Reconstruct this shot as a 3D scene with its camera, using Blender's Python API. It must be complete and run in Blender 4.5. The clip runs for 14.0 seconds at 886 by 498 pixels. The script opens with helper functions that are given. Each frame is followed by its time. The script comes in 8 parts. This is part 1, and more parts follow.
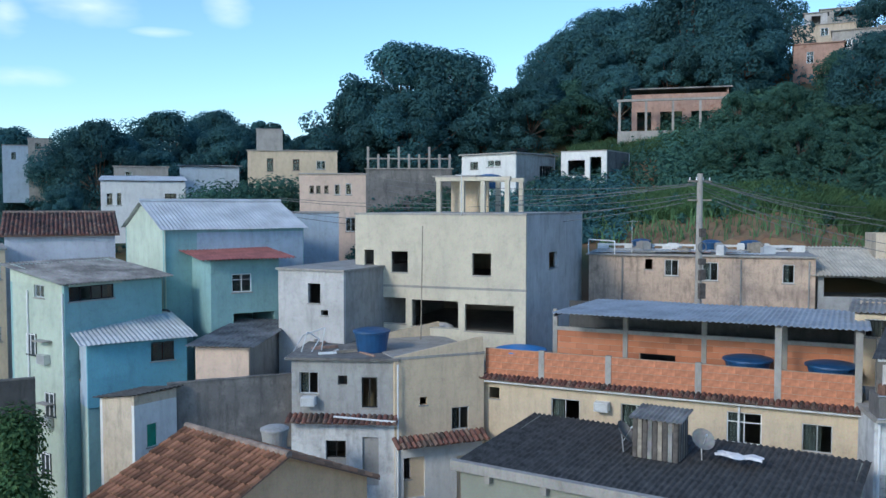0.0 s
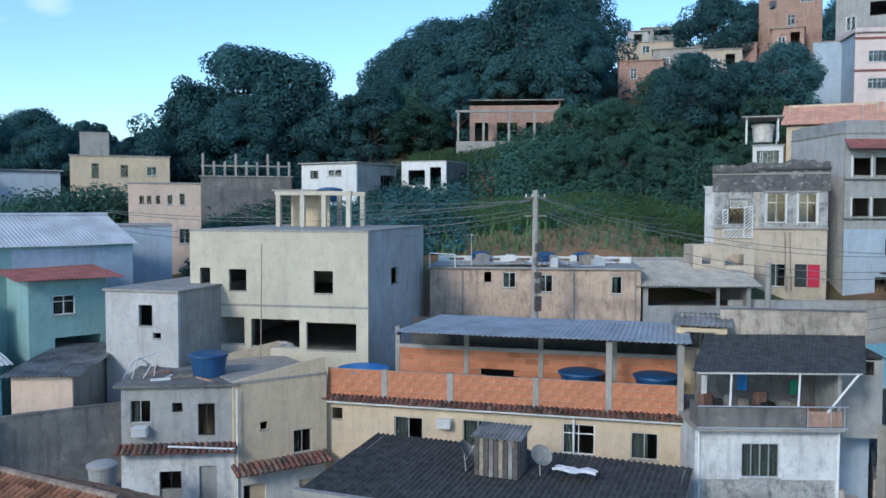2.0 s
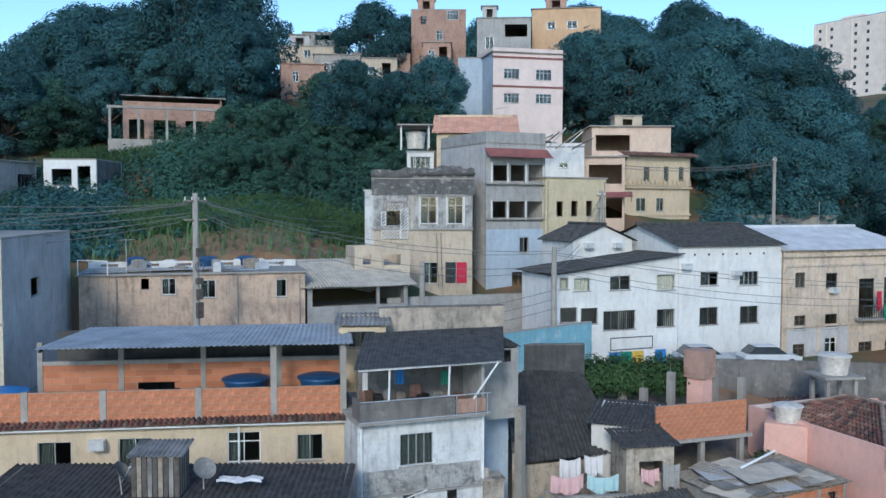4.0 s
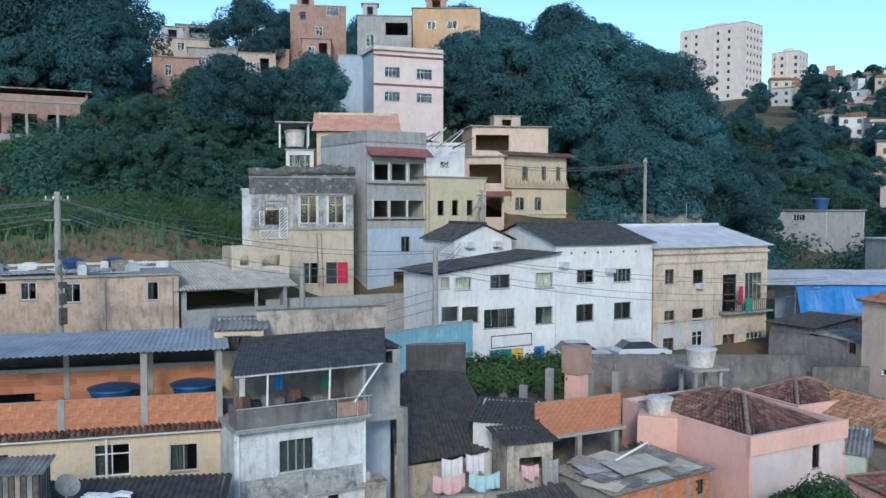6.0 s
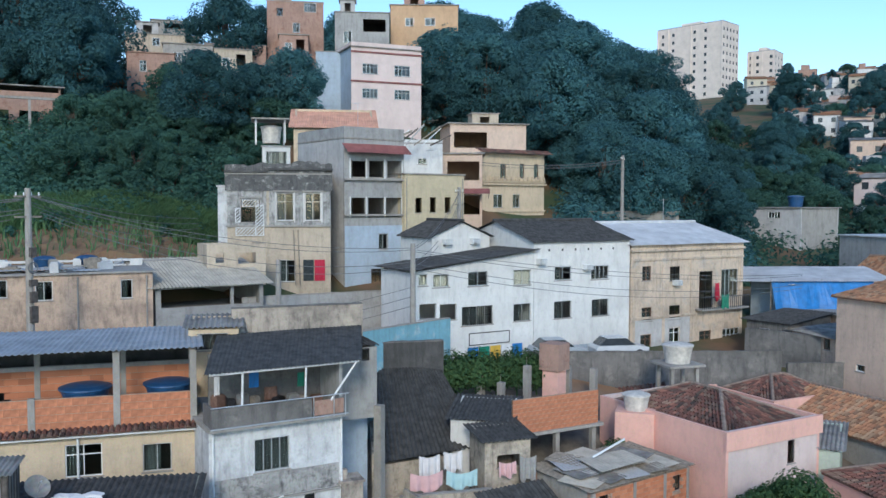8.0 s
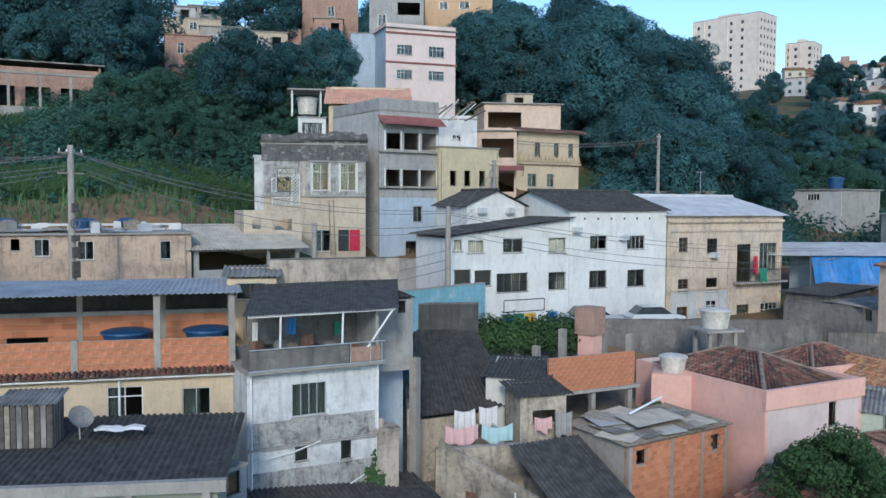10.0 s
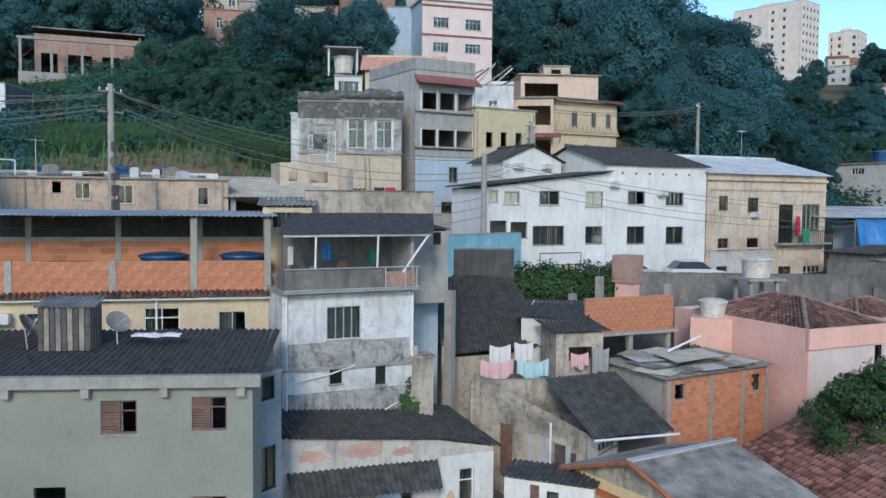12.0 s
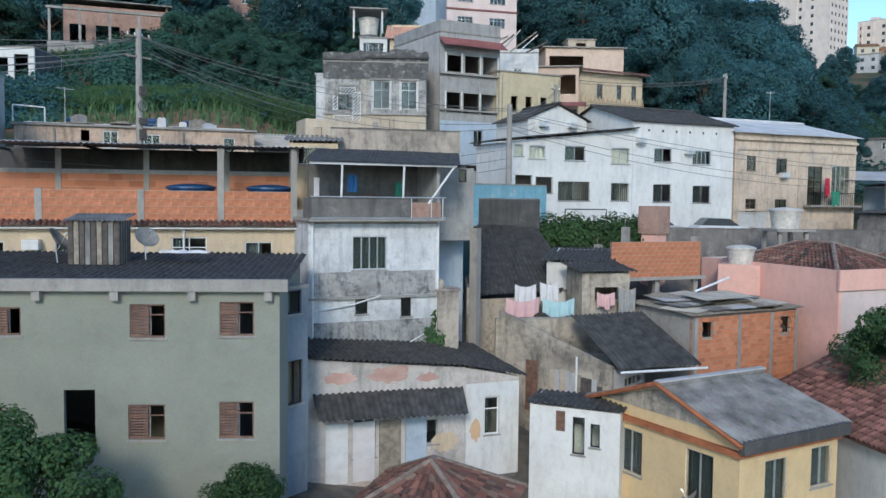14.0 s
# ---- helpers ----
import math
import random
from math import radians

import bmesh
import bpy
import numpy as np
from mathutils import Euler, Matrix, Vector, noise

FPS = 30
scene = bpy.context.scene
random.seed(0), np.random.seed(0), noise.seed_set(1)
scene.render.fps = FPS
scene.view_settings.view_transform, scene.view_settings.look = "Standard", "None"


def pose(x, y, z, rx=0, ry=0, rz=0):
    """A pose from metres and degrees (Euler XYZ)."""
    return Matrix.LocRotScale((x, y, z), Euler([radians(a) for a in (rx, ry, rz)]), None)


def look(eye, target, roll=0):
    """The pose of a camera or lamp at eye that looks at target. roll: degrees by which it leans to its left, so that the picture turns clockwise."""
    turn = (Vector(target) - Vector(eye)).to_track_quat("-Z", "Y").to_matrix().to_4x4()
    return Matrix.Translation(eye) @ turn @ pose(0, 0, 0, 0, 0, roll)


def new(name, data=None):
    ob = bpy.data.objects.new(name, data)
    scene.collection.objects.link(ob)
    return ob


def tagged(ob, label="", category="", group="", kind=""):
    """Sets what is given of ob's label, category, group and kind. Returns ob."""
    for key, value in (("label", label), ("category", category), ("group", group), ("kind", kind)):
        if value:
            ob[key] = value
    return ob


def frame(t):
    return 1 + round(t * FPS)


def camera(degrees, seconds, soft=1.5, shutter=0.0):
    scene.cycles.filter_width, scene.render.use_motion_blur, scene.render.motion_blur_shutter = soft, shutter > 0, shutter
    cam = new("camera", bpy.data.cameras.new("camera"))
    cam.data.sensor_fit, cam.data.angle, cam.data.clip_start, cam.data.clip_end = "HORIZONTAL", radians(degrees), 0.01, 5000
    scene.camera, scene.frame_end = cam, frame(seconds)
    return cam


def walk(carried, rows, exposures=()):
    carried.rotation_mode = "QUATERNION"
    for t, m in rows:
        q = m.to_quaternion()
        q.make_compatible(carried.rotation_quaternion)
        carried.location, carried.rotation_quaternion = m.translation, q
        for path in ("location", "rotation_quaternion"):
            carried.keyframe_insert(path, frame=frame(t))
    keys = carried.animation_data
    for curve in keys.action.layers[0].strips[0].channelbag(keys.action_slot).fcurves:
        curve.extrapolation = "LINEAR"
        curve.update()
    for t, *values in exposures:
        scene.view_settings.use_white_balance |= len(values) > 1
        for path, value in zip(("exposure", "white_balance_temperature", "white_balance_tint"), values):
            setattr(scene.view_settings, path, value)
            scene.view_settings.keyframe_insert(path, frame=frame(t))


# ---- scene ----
cam = camera(55.3, 14.0, soft=1.5)
METRES, EYE, TILT, LEAN, TURN = 11.0, 14.0, -2.9, 0.0, 0.0
ROWS = [
    (0.0, 0.0, 0.0, 0.0, 0.0, 0.0, -0.0),
    (0.5, -0.0012, 0.0037, 0.0506, 0.1, -0.01, -0.07),
    (1.0, -0.0027, 0.0073, 0.0714, 0.18, -0.05, -0.09),
    (1.5, -0.0053, 0.014, 0.0795, -4.06, 0.0, 0.09),
    (2.0, -0.0038, 0.0219, 0.0814, -10.76, -0.0, 0.43),
    (2.5, -0.0012, 0.0204, 0.0837, -18.35, -0.06, 0.81),
    (3.0, 0.0059, 0.0155, 0.0891, -25.38, -0.16, 1.13),
    (3.5, 0.0112, 0.0124, 0.0956, -32.38, -0.33, 1.44),
    (3.7, 0.0132, 0.0125, 0.0972, -32.8, -0.35, 1.46),
    (5.8, 0.0386, 0.0342, 0.1060, -39.52, -0.67, 1.70),
    (6.0, 0.0424, 0.0358, 0.1097, -40.97, -0.73, 1.75),
    (6.5, 0.0524, 0.0398, 0.1212, -44.76, -0.85, 1.92),
    (7.0, 0.057, 0.0423, 0.1304, -44.9, -0.9, 1.92),
    (7.5, 0.0618, 0.0445, 0.1385, -43.23, -0.92, 1.82),
    (8.0, 0.061, 0.0463, 0.1045, -42.41, -0.92, 1.79),
    (8.2, 0.0595, 0.0478, 0.0820, -42.18, -0.92, 1.77),
    (10.3, 0.0372, 0.0664, -0.1285, -39.98, -0.97, 1.53),
    (10.5, 0.0361, 0.0687, -0.1492, -39.79, -0.97, 1.5),
    (11.0, 0.0371, 0.0747, -0.1969, -39.32, -0.97, 1.4),
    (11.5, 0.0366, 0.0803, -0.2373, -38.98, -0.97, 1.36),
    (12.0, 0.0474, 0.0872, -0.3967, -37.87, -0.99, 1.28),
    (12.5, 0.0454, 0.0876, -0.4788, -37.35, -1.02, 1.22),
    (13.0, 0.0388, 0.0911, -0.538, -36.99, -1.08, 1.19),
    (13.5, 0.0369, 0.0969, -0.6092, -36.63, -1.11, 1.12),
    (14.0, 0.0347, 0.1024, -0.6616, -36.35, -1.14, 1.09),
]
walk(cam, [(t, pose(0, 0, EYE, TILT, LEAN, TURN) @ pose(METRES * x, METRES * y, METRES * z, 90 + pitch, roll, yaw)) for t, x, y, z, yaw, pitch, roll in ROWS],
     exposures=[(0.0, 0.53, 5700, 3), (6.0, 0.55, 5850, 3), (14.0, 0.53, 6000, 4)])

# ---- world, sun ----
SUN_AZ, SUN_EL = radians(222), radians(27)   # clockwise from +y: low, behind the camera's left shoulder
world = bpy.data.worlds.new("sky")
scene.world = world
world.use_nodes = True
wn, wl = world.node_tree.nodes, world.node_tree.links
wn.clear()
w_out, w_bg = wn.new("ShaderNodeOutputWorld"), wn.new("ShaderNodeBackground")
w_sky = wn.new("ShaderNodeTexSky")
w_sky.sky_type, w_sky.sun_disc = "NISHITA", False
w_sky.sun_elevation, w_sky.sun_rotation = SUN_EL, SUN_AZ
w_sky.air_density, w_sky.dust_density, w_sky.ozone_density = 1.0, 0.4, 3.7
w_co, w_map, w_noise, w_ramp, w_mix = (wn.new("ShaderNode" + n) for n in ("TexCoord", "Mapping", "TexNoise", "ValToRGB", "Mix"))
w_mix.data_type = "RGBA"
w_map.inputs["Scale"].default_value = (3.0, 3.0, 9.0)
w_map.inputs["Location"].default_value = (0.35, 0.0, 0.4)
w_noise.inputs["Scale"].default_value, w_noise.inputs["Detail"].default_value = 6.0, 6
w_ramp.color_ramp.elements[0].position, w_ramp.color_ramp.elements[1].position = 0.14, 0.95
w_mix.inputs["B"].default_value = (5.2, 5.4, 6.2, 1)
wl.new(w_co.outputs["Generated"], w_map.inputs["Vector"])
wl.new(w_map.outputs["Vector"], w_noise.inputs["Vector"])
w_cover = None
for centre, wide, high in (                  # small fair-weather clouds: direction, half width, half height
    ((-0.446, 0.873, 0.196), 0.027, 0.033),
    ((-0.379, 0.901, 0.212), 0.073, 0.028),
    ((-0.237, 0.947, 0.218), 0.033, 0.027),
    ((-0.436, 0.890, 0.135), 0.050, 0.015),
    ((-0.305, 0.934, 0.189), 0.040, 0.007),
):
    w_sub, w_mul, w_len, w_edge = (wn.new("ShaderNode" + n) for n in ("VectorMath", "VectorMath", "VectorMath", "MapRange"))
    w_sub.operation, w_mul.operation, w_len.operation = "SUBTRACT", "MULTIPLY", "LENGTH"
    w_sub.inputs[1].default_value, w_mul.inputs[1].default_value = centre, (1 / wide, 0.5 / wide, 1 / high)
    wl.new(w_co.outputs["Generated"], w_sub.inputs[0])
    wl.new(w_sub.outputs["Vector"], w_mul.inputs[0])
    wl.new(w_mul.outputs["Vector"], w_len.inputs[0])
    wl.new(w_len.outputs["Value"], w_edge.inputs["Value"])
    w_edge.inputs["From Min"].default_value, w_edge.inputs["From Max"].default_value = 1.2, 0.0
    if w_cover is None:
        w_cover = w_edge.outputs["Result"]
    else:
        w_max = wn.new("ShaderNodeMath")
        w_max.operation = "MAXIMUM"
        wl.new(w_cover, w_max.inputs[0])
        wl.new(w_edge.outputs["Result"], w_max.inputs[1])
        w_cover = w_max.outputs[0]
w_torn = wn.new("ShaderNodeMath")
w_torn.operation = "MULTIPLY"
wl.new(w_cover, w_torn.inputs[0])
wl.new(w_noise.outputs["Fac"], w_torn.inputs[1])
wl.new(w_torn.outputs[0], w_ramp.inputs["Fac"])
wl.new(w_ramp.outputs["Color"], w_mix.inputs["Factor"])
wl.new(w_sky.outputs["Color"], w_mix.inputs["A"])
wl.new(w_mix.outputs["Result"], w_bg.inputs["Color"])
w_bg.inputs["Strength"].default_value = 0.15
wl.new(w_bg.outputs["Background"], w_out.inputs["Surface"])
sun = new("sun", bpy.data.lights.new("sun", "SUN"))
sun.data.energy, sun.data.angle, sun.data.color = 1.4, radians(12), (1.0, 0.86, 0.70)
sun.matrix_world = look((0, 0, 0), (-math.sin(SUN_AZ) * math.cos(SUN_EL), -math.cos(SUN_AZ) * math.cos(SUN_EL), -math.sin(SUN_EL)))

# ---- materials ----
def node_material(name):
    m = bpy.data.materials.new(name)
    m.use_nodes = True
    return m, m.node_tree.nodes, m.node_tree.links, m.node_tree.nodes["Principled BSDF"]


def noise_node(n, l, scale, detail=5, stretch=(1, 1, 1), rough=0.6):
    co, mp, tx = n.new("ShaderNodeTexCoord"), n.new("ShaderNodeMapping"), n.new("ShaderNodeTexNoise")
    mp.inputs["Scale"].default_value = stretch
    tx.inputs["Scale"].default_value, tx.inputs["Detail"].default_value, tx.inputs["Roughness"].default_value = scale, detail, rough
    l.new(co.outputs["Object"], mp.inputs["Vector"])
    l.new(mp.outputs["Vector"], tx.inputs["Vector"])
    return tx


def ramp_node(n, l, src, a, b):
    r = n.new("ShaderNodeValToRGB")
    r.color_ramp.elements[0].position, r.color_ramp.elements[1].position = a, b
    l.new(src, r.inputs["Fac"])
    return r


def mix_node(n, l, fac, a, b, blend="MIX"):
    m = n.new("ShaderNodeMix")
    m.data_type, m.blend_type = "RGBA", blend
    for key, v in (("Factor", fac), ("A", a), ("B", b)):
        if isinstance(v, bpy.types.NodeSocket):
            l.new(v, m.inputs[key])
        elif isinstance(v, tuple):
            m.inputs[key].default_value = (*v, 1)
        else:
            m.inputs[key].default_value = v
    return m.outputs["Result"]


def scaled(c, k):
    return tuple(min(1, v * k) for v in c)


def plaster(name, col, dirt=(0.10, 0.09, 0.085), streaks=0.5, patches=0.35, rough=0.9, patch_col=None, bump=0.25, k=1.0):
    """Painted render: broad fading, patches, rain streaks, grain."""
    m, n, l, p = node_material(name)
    info = n.new("ShaderNodeObjectInfo")
    big = noise_node(n, l, 0.35, 4)
    c = mix_node(n, l, ramp_node(n, l, big.outputs["Fac"], 0.3, 0.75).outputs["Color"], scaled(col, 0.86), scaled(col, 1.1))
    pat = noise_node(n, l, 0.7 * k, 9, (1, 1, 1.3), 0.72)
    pf = n.new("ShaderNodeMath")
    pf.operation = "MULTIPLY"
    l.new(ramp_node(n, l, pat.outputs["Fac"], 0.53, 0.66).outputs["Color"], pf.inputs[0])
    pf.inputs[1].default_value = patches
    c = mix_node(n, l, pf.outputs[0], c, patch_col or scaled(col, 0.55))
    st = noise_node(n, l, 1.0 * k, 8, (1.5, 1.5, 0.34), 0.72)
    sf = n.new("ShaderNodeMath")
    sf.operation = "MULTIPLY"
    l.new(ramp_node(n, l, st.outputs["Fac"], 0.50, 0.72).outputs["Color"], sf.inputs[0])
    sf.inputs[1].default_value = streaks
    c = mix_node(n, l, sf.outputs[0], c, dirt)
    mot = noise_node(n, l, 2.6, 10, (1, 1, 0.7), 0.78)
    mf = n.new("ShaderNodeMath")
    mf.operation = "MULTIPLY"
    l.new(ramp_node(n, l, mot.outputs["Fac"], 0.50, 0.68).outputs["Color"], mf.inputs[0])
    mf.inputs[1].default_value = min(0.6, 0.12 + streaks * 0.5)
    c = mix_node(n, l, mf.outputs[0], c, dirt)
    if streaks > 0.4:
        grime = noise_node(n, l, 0.3 * k, 6, (1, 1, 1.6), 0.62)
        gf = n.new("ShaderNodeMath")
        gf.operation = "MULTIPLY"
        l.new(ramp_node(n, l, grime.outputs["Fac"], 0.48, 0.66).outputs["Color"], gf.inputs[0])
        gf.inputs[1].default_value = 0.65 * streaks
        c = mix_node(n, l, gf.outputs[0], c, scaled(dirt, 1.5))
    fine = noise_node(n, l, 14, 4)
    c = mix_node(n, l, 0.25, c, fine.outputs["Color"], "OVERLAY")
    hs = n.new("ShaderNodeHueSaturation")
    mr = n.new("ShaderNodeMapRange")
    mr.inputs["To Min"].default_value, mr.inputs["To Max"].default_value = 0.94, 1.06
    l.new(info.outputs["Random"], mr.inputs["Value"])
    l.new(mr.outputs["Result"], hs.inputs["Value"])
    l.new(c, hs.inputs["Color"])
    l.new(hs.outputs["Color"], p.inputs["Base Color"])
    bp = n.new("ShaderNodeBump")
    bp.inputs["Strength"].default_value, bp.inputs["Distance"].default_value = bump, 0.03
    l.new(fine.outputs["Fac"], bp.inputs["Height"])
    l.new(bp.outputs["Normal"], p.inputs["Normal"])
    p.inputs["Roughness"].default_value = rough
    return m


def simple(name, col, rough=0.7, metal=0.0, vary=0.25, scale=2.0, alt=None, spread=0.0):
    """Plain material with two scales of variation, and per-object spread."""
    m, n, l, p = node_material(name)
    a, b = noise_node(n, l, scale, 5), noise_node(n, l, scale * 9, 3)
    c = mix_node(n, l, ramp_node(n, l, a.outputs["Fac"], 0.35, 0.68).outputs["Color"], scaled(col, 1 - vary), alt or scaled(col, 1 + vary * 0.6))
    c = mix_node(n, l, vary * 0.6, c, b.outputs["Color"], "OVERLAY")
    if spread:
        info, hs, mr = n.new("ShaderNodeObjectInfo"), n.new("ShaderNodeHueSaturation"), n.new("ShaderNodeMapRange")
        mr.inputs["To Min"].default_value, mr.inputs["To Max"].default_value = 1 - spread, 1 + spread
        l.new(info.outputs["Random"], mr.inputs["Value"])
        l.new(mr.outputs["Result"], hs.inputs["Value"])
        l.new(c, hs.inputs["Color"])
        c = hs.outputs["Color"]
    l.new(c, p.inputs["Base Color"])
    p.inputs["Roughness"].default_value, p.inputs["Metallic"].default_value = rough, metal
    return m


def island(name, cols, rough=0.8, spec=0.3, thin=0.0):
    """A joined mass of small pieces: colour from piece to piece."""
    m, n, l, p = node_material(name)
    g = n.new("ShaderNodeNewGeometry")
    r = n.new("ShaderNodeValToRGB")
    el = r.color_ramp.elements
    el[0].position, el[0].color = 0.0, (*cols[0], 1)
    el[1].position, el[1].color = 1.0, (*cols[-1], 1)
    for i, c in enumerate(cols[1:-1]):
        e = el.new((i + 1) / (len(cols) - 1))
        e.color = (*c, 1)
    big = noise_node(n, l, 0.12, 4)
    l.new(g.outputs["Random Per Island"], r.inputs["Fac"])
    c = mix_node(n, l, 0.3, r.outputs["Color"], ramp_node(n, l, big.outputs["Fac"], 0.3, 0.7).outputs["Color"], "OVERLAY")
    if thin:
        info, hs, mr = n.new("ShaderNodeObjectInfo"), n.new("ShaderNodeHueSaturation"), n.new("ShaderNodeMapRange")
        mr.inputs["To Min"].default_value, mr.inputs["To Max"].default_value = 0.78, 1.35
        l.new(info.outputs["Random"], mr.inputs["Value"])
        l.new(mr.outputs["Result"], hs.inputs["Value"])
        l.new(c, hs.inputs["Color"])
        c = hs.outputs["Color"]
    l.new(c, p.inputs["Base Color"])
    p.inputs["Roughness"].default_value = rough
    p.inputs["Specular IOR Level"].default_value = spec
    if thin:
        tb, mx = n.new("ShaderNodeBsdfTranslucent"), n.new("ShaderNodeMixShader")
        l.new(c, tb.inputs["Color"])
        mx.inputs["Fac"].default_value = thin
        l.new(p.outputs["BSDF"], mx.inputs[1])
        l.new(tb.outputs["BSDF"], mx.inputs[2])
        l.new(mx.outputs["Shader"], n["Material Output"].inputs["Surface"])
    return m


def glass_material():
    m, n, l, p = node_material("window_glass")
    p.inputs["Base Color"].default_value = (0.70, 0.80, 0.80, 1)
    p.inputs["Transmission Weight"].default_value = 1.0
    p.inputs["Roughness"].default_value = 0.06
    p.inputs["IOR"].default_value = 1.45
    return m


CREAM = plaster("cream_cement_render", (0.60, 0.54, 0.42), streaks=0.22, patches=0.25)
GREYCEM = plaster("grey_cement_render", (0.38, 0.375, 0.36), streaks=0.5, patches=0.4)
OLDGREY = plaster("mouldy_grey_render", (0.50, 0.435, 0.35), (0.04, 0.04, 0.04), 1.0, 0.9, patch_col=(0.17, 0.16, 0.15))
BEIGE = plaster("beige_painted_render", (0.62, 0.50, 0.35), (0.2, 0.16, 0.12), 0.35, 0.3)
TANP = plaster("stained_tan_render", (0.60, 0.45, 0.34), (0.13, 0.10, 0.085), 0.8, 0.6, k=1.4)
PEACH = plaster("faded_peach_paint", (0.66, 0.50, 0.39), (0.22, 0.17, 0.14), 0.35, 0.3)
SANDY = plaster("sandy_old_render", (0.56, 0.47, 0.36), (0.15, 0.125, 0.10), 0.5, 0.35)
MOULDY = plaster("flaking_white_and_black_mould", (0.44, 0.43, 0.41), (0.05, 0.05, 0.05), 1.0, 1.0, patch_col=(0.10, 0.10, 0.10), k=1.8)
STAINED = plaster("rain_stained_cement", (0.50, 0.43, 0.355), (0.06, 0.055, 0.05), 0.9, 0.6, patch_col=(0.22, 0.19, 0.165))
MOULDTOP = plaster("black_mould_with_pale_flecks", (0.13, 0.128, 0.125), (0.035, 0.035, 0.035), 0.9, 0.9, patch_col=(0.42, 0.41, 0.39), k=2.6)
# black grime on outdoor walls; on the terrace rear wall, painted-in shade
BLACKCON = plaster("grime_and_shade_black_cement", (0.085, 0.083, 0.08), (0.025, 0.025, 0.025), 0.8, 0.6, patch_col=(0.15, 0.145, 0.135))
TOWERPAINT = plaster("pale_cream_tower_paint", (0.76, 0.665, 0.59), (0.45, 0.4, 0.36), 0.2, 0.2)
WHITE = plaster("white_paint", (0.71, 0.705, 0.68), (0.31, 0.31, 0.30), 0.4, 0.2)
WORNWHITE = plaster("worn_white_paint", (0.66, 0.67, 0.67), (0.14, 0.14, 0.15), 0.6, 0.6, patch_col=(0.30, 0.30, 0.31))
TEAL = plaster("teal_paint", (0.27, 0.44, 0.44), (0.12, 0.17, 0.17), 0.35, 0.3)
PALEGREEN = plaster("pale_green_paint", (0.49, 0.56, 0.47), (0.2, 0.24, 0.2), 0.35, 0.3)
BLUE = plaster("sky_blue_paint", (0.18, 0.43, 0.53), (0.1, 0.17, 0.22), 0.35, 0.3)
LIGHTBLUE = plaster("pale_blue_paint", (0.42, 0.50, 0.58), (0.2, 0.22, 0.25), 0.4, 0.35)
DUSKBLUE = plaster("dull_blue_grey_paint", (0.25, 0.29, 0.33), (0.1, 0.11, 0.12), 0.5, 0.4)
PINK = plaster("salmon_pink_paint", (0.80, 0.47, 0.385), (0.42, 0.27, 0.22), 0.25, 0.2)
PALEPINK = plaster("pale_pink_paint", (0.70, 0.58, 0.54), (0.4, 0.3, 0.28), 0.2, 0.2)
YELLOW = plaster("yellow_ochre_paint", (0.74, 0.55, 0.30), (0.35, 0.25, 0.15), 0.25, 0.25)
PALEYELLOW = plaster("pale_yellow_paint", (0.59, 0.50, 0.335), (0.25, 0.22, 0.16), 0.4, 0.35)
OCHRE = plaster("peeling_ochre_paint", (0.66, 0.535, 0.41), (0.17, 0.14, 0.115), 0.7, 0.9, patch_col=(0.50, 0.46, 0.42))
SAGE = plaster("grey_green_paint", (0.255, 0.265, 0.22), (0.2, 0.22, 0.2), 0.3, 0.25)
ORANGEP = plaster("orange_paint", (0.63, 0.42, 0.255), (0.3, 0.2, 0.12), 0.3, 0.3)
CONCRETE = plaster("raw_concrete", (0.36, 0.34, 0.31), (0.12, 0.11, 0.10), 0.5, 0.4)
# mouldy concrete; also gives the balcony's back wall its painted-in shade
DARKCON = plaster("mould_and_shade_black_concrete", (0.185, 0.175, 0.165), (0.045, 0.045, 0.045), 0.8, 0.75, patch_col=(0.31, 0.29, 0.26))
FLAKEBLUE = plaster("flaking_turquoise_paint", (0.22, 0.44, 0.53), (0.10, 0.13, 0.13), 0.45, 0.85, patch_col=(0.52, 0.58, 0.58))
PALECEM = plaster("pale_worn_cement_paint", (0.52, 0.51, 0.50), (0.16, 0.15, 0.14), 0.45, 0.45, patch_col=(0.36, 0.33, 0.30))
LILAC = plaster("stained_pale_lilac_paint", (0.56, 0.58, 0.66), (0.17, 0.18, 0.21), 0.4, 0.5, patch_col=(0.33, 0.35, 0.40))
BRICKP = plaster("bare_clay_brickwork", (0.42, 0.27, 0.21), (0.15, 0.10, 0.08), 0.6, 0.8, patch_col=(0.26, 0.13, 0.09), k=1.6)
PEELRED = plaster("flaked_red_paint", (0.52, 0.31, 0.255), (0.5, 0.42, 0.38), 0.6, 0.7, patch_col=(0.60, 0.52, 0.46))
PEEL = plaster("peeling_pink_white", (0.60, 0.56, 0.52), (0.14, 0.13, 0.12), 0.7, 0.6, patch_col=(0.50, 0.36, 0.30))
BLOCK = simple("clay_block", (0.50, 0.205, 0.11), 0.9, vary=0.3, scale=3, spread=0.09)
MORTAR = simple("mortar", (0.43, 0.31, 0.23), 0.95, vary=0.3, scale=4)
FIBRO = simple("weathered_fibre_cement", (0.058, 0.057, 0.056), 0.9, vary=0.4, scale=2.6, alt=(0.092, 0.090, 0.086))
GREYFIBRO = simple("grey_fibre_cement", (0.22, 0.21, 0.20), 0.9, vary=0.45, scale=0.8, alt=(0.34, 0.33, 0.31))
AWNINGSHEET = simple("beige_painted_sheet", (0.52, 0.47, 0.39), 0.8, vary=0.25, scale=1.2)
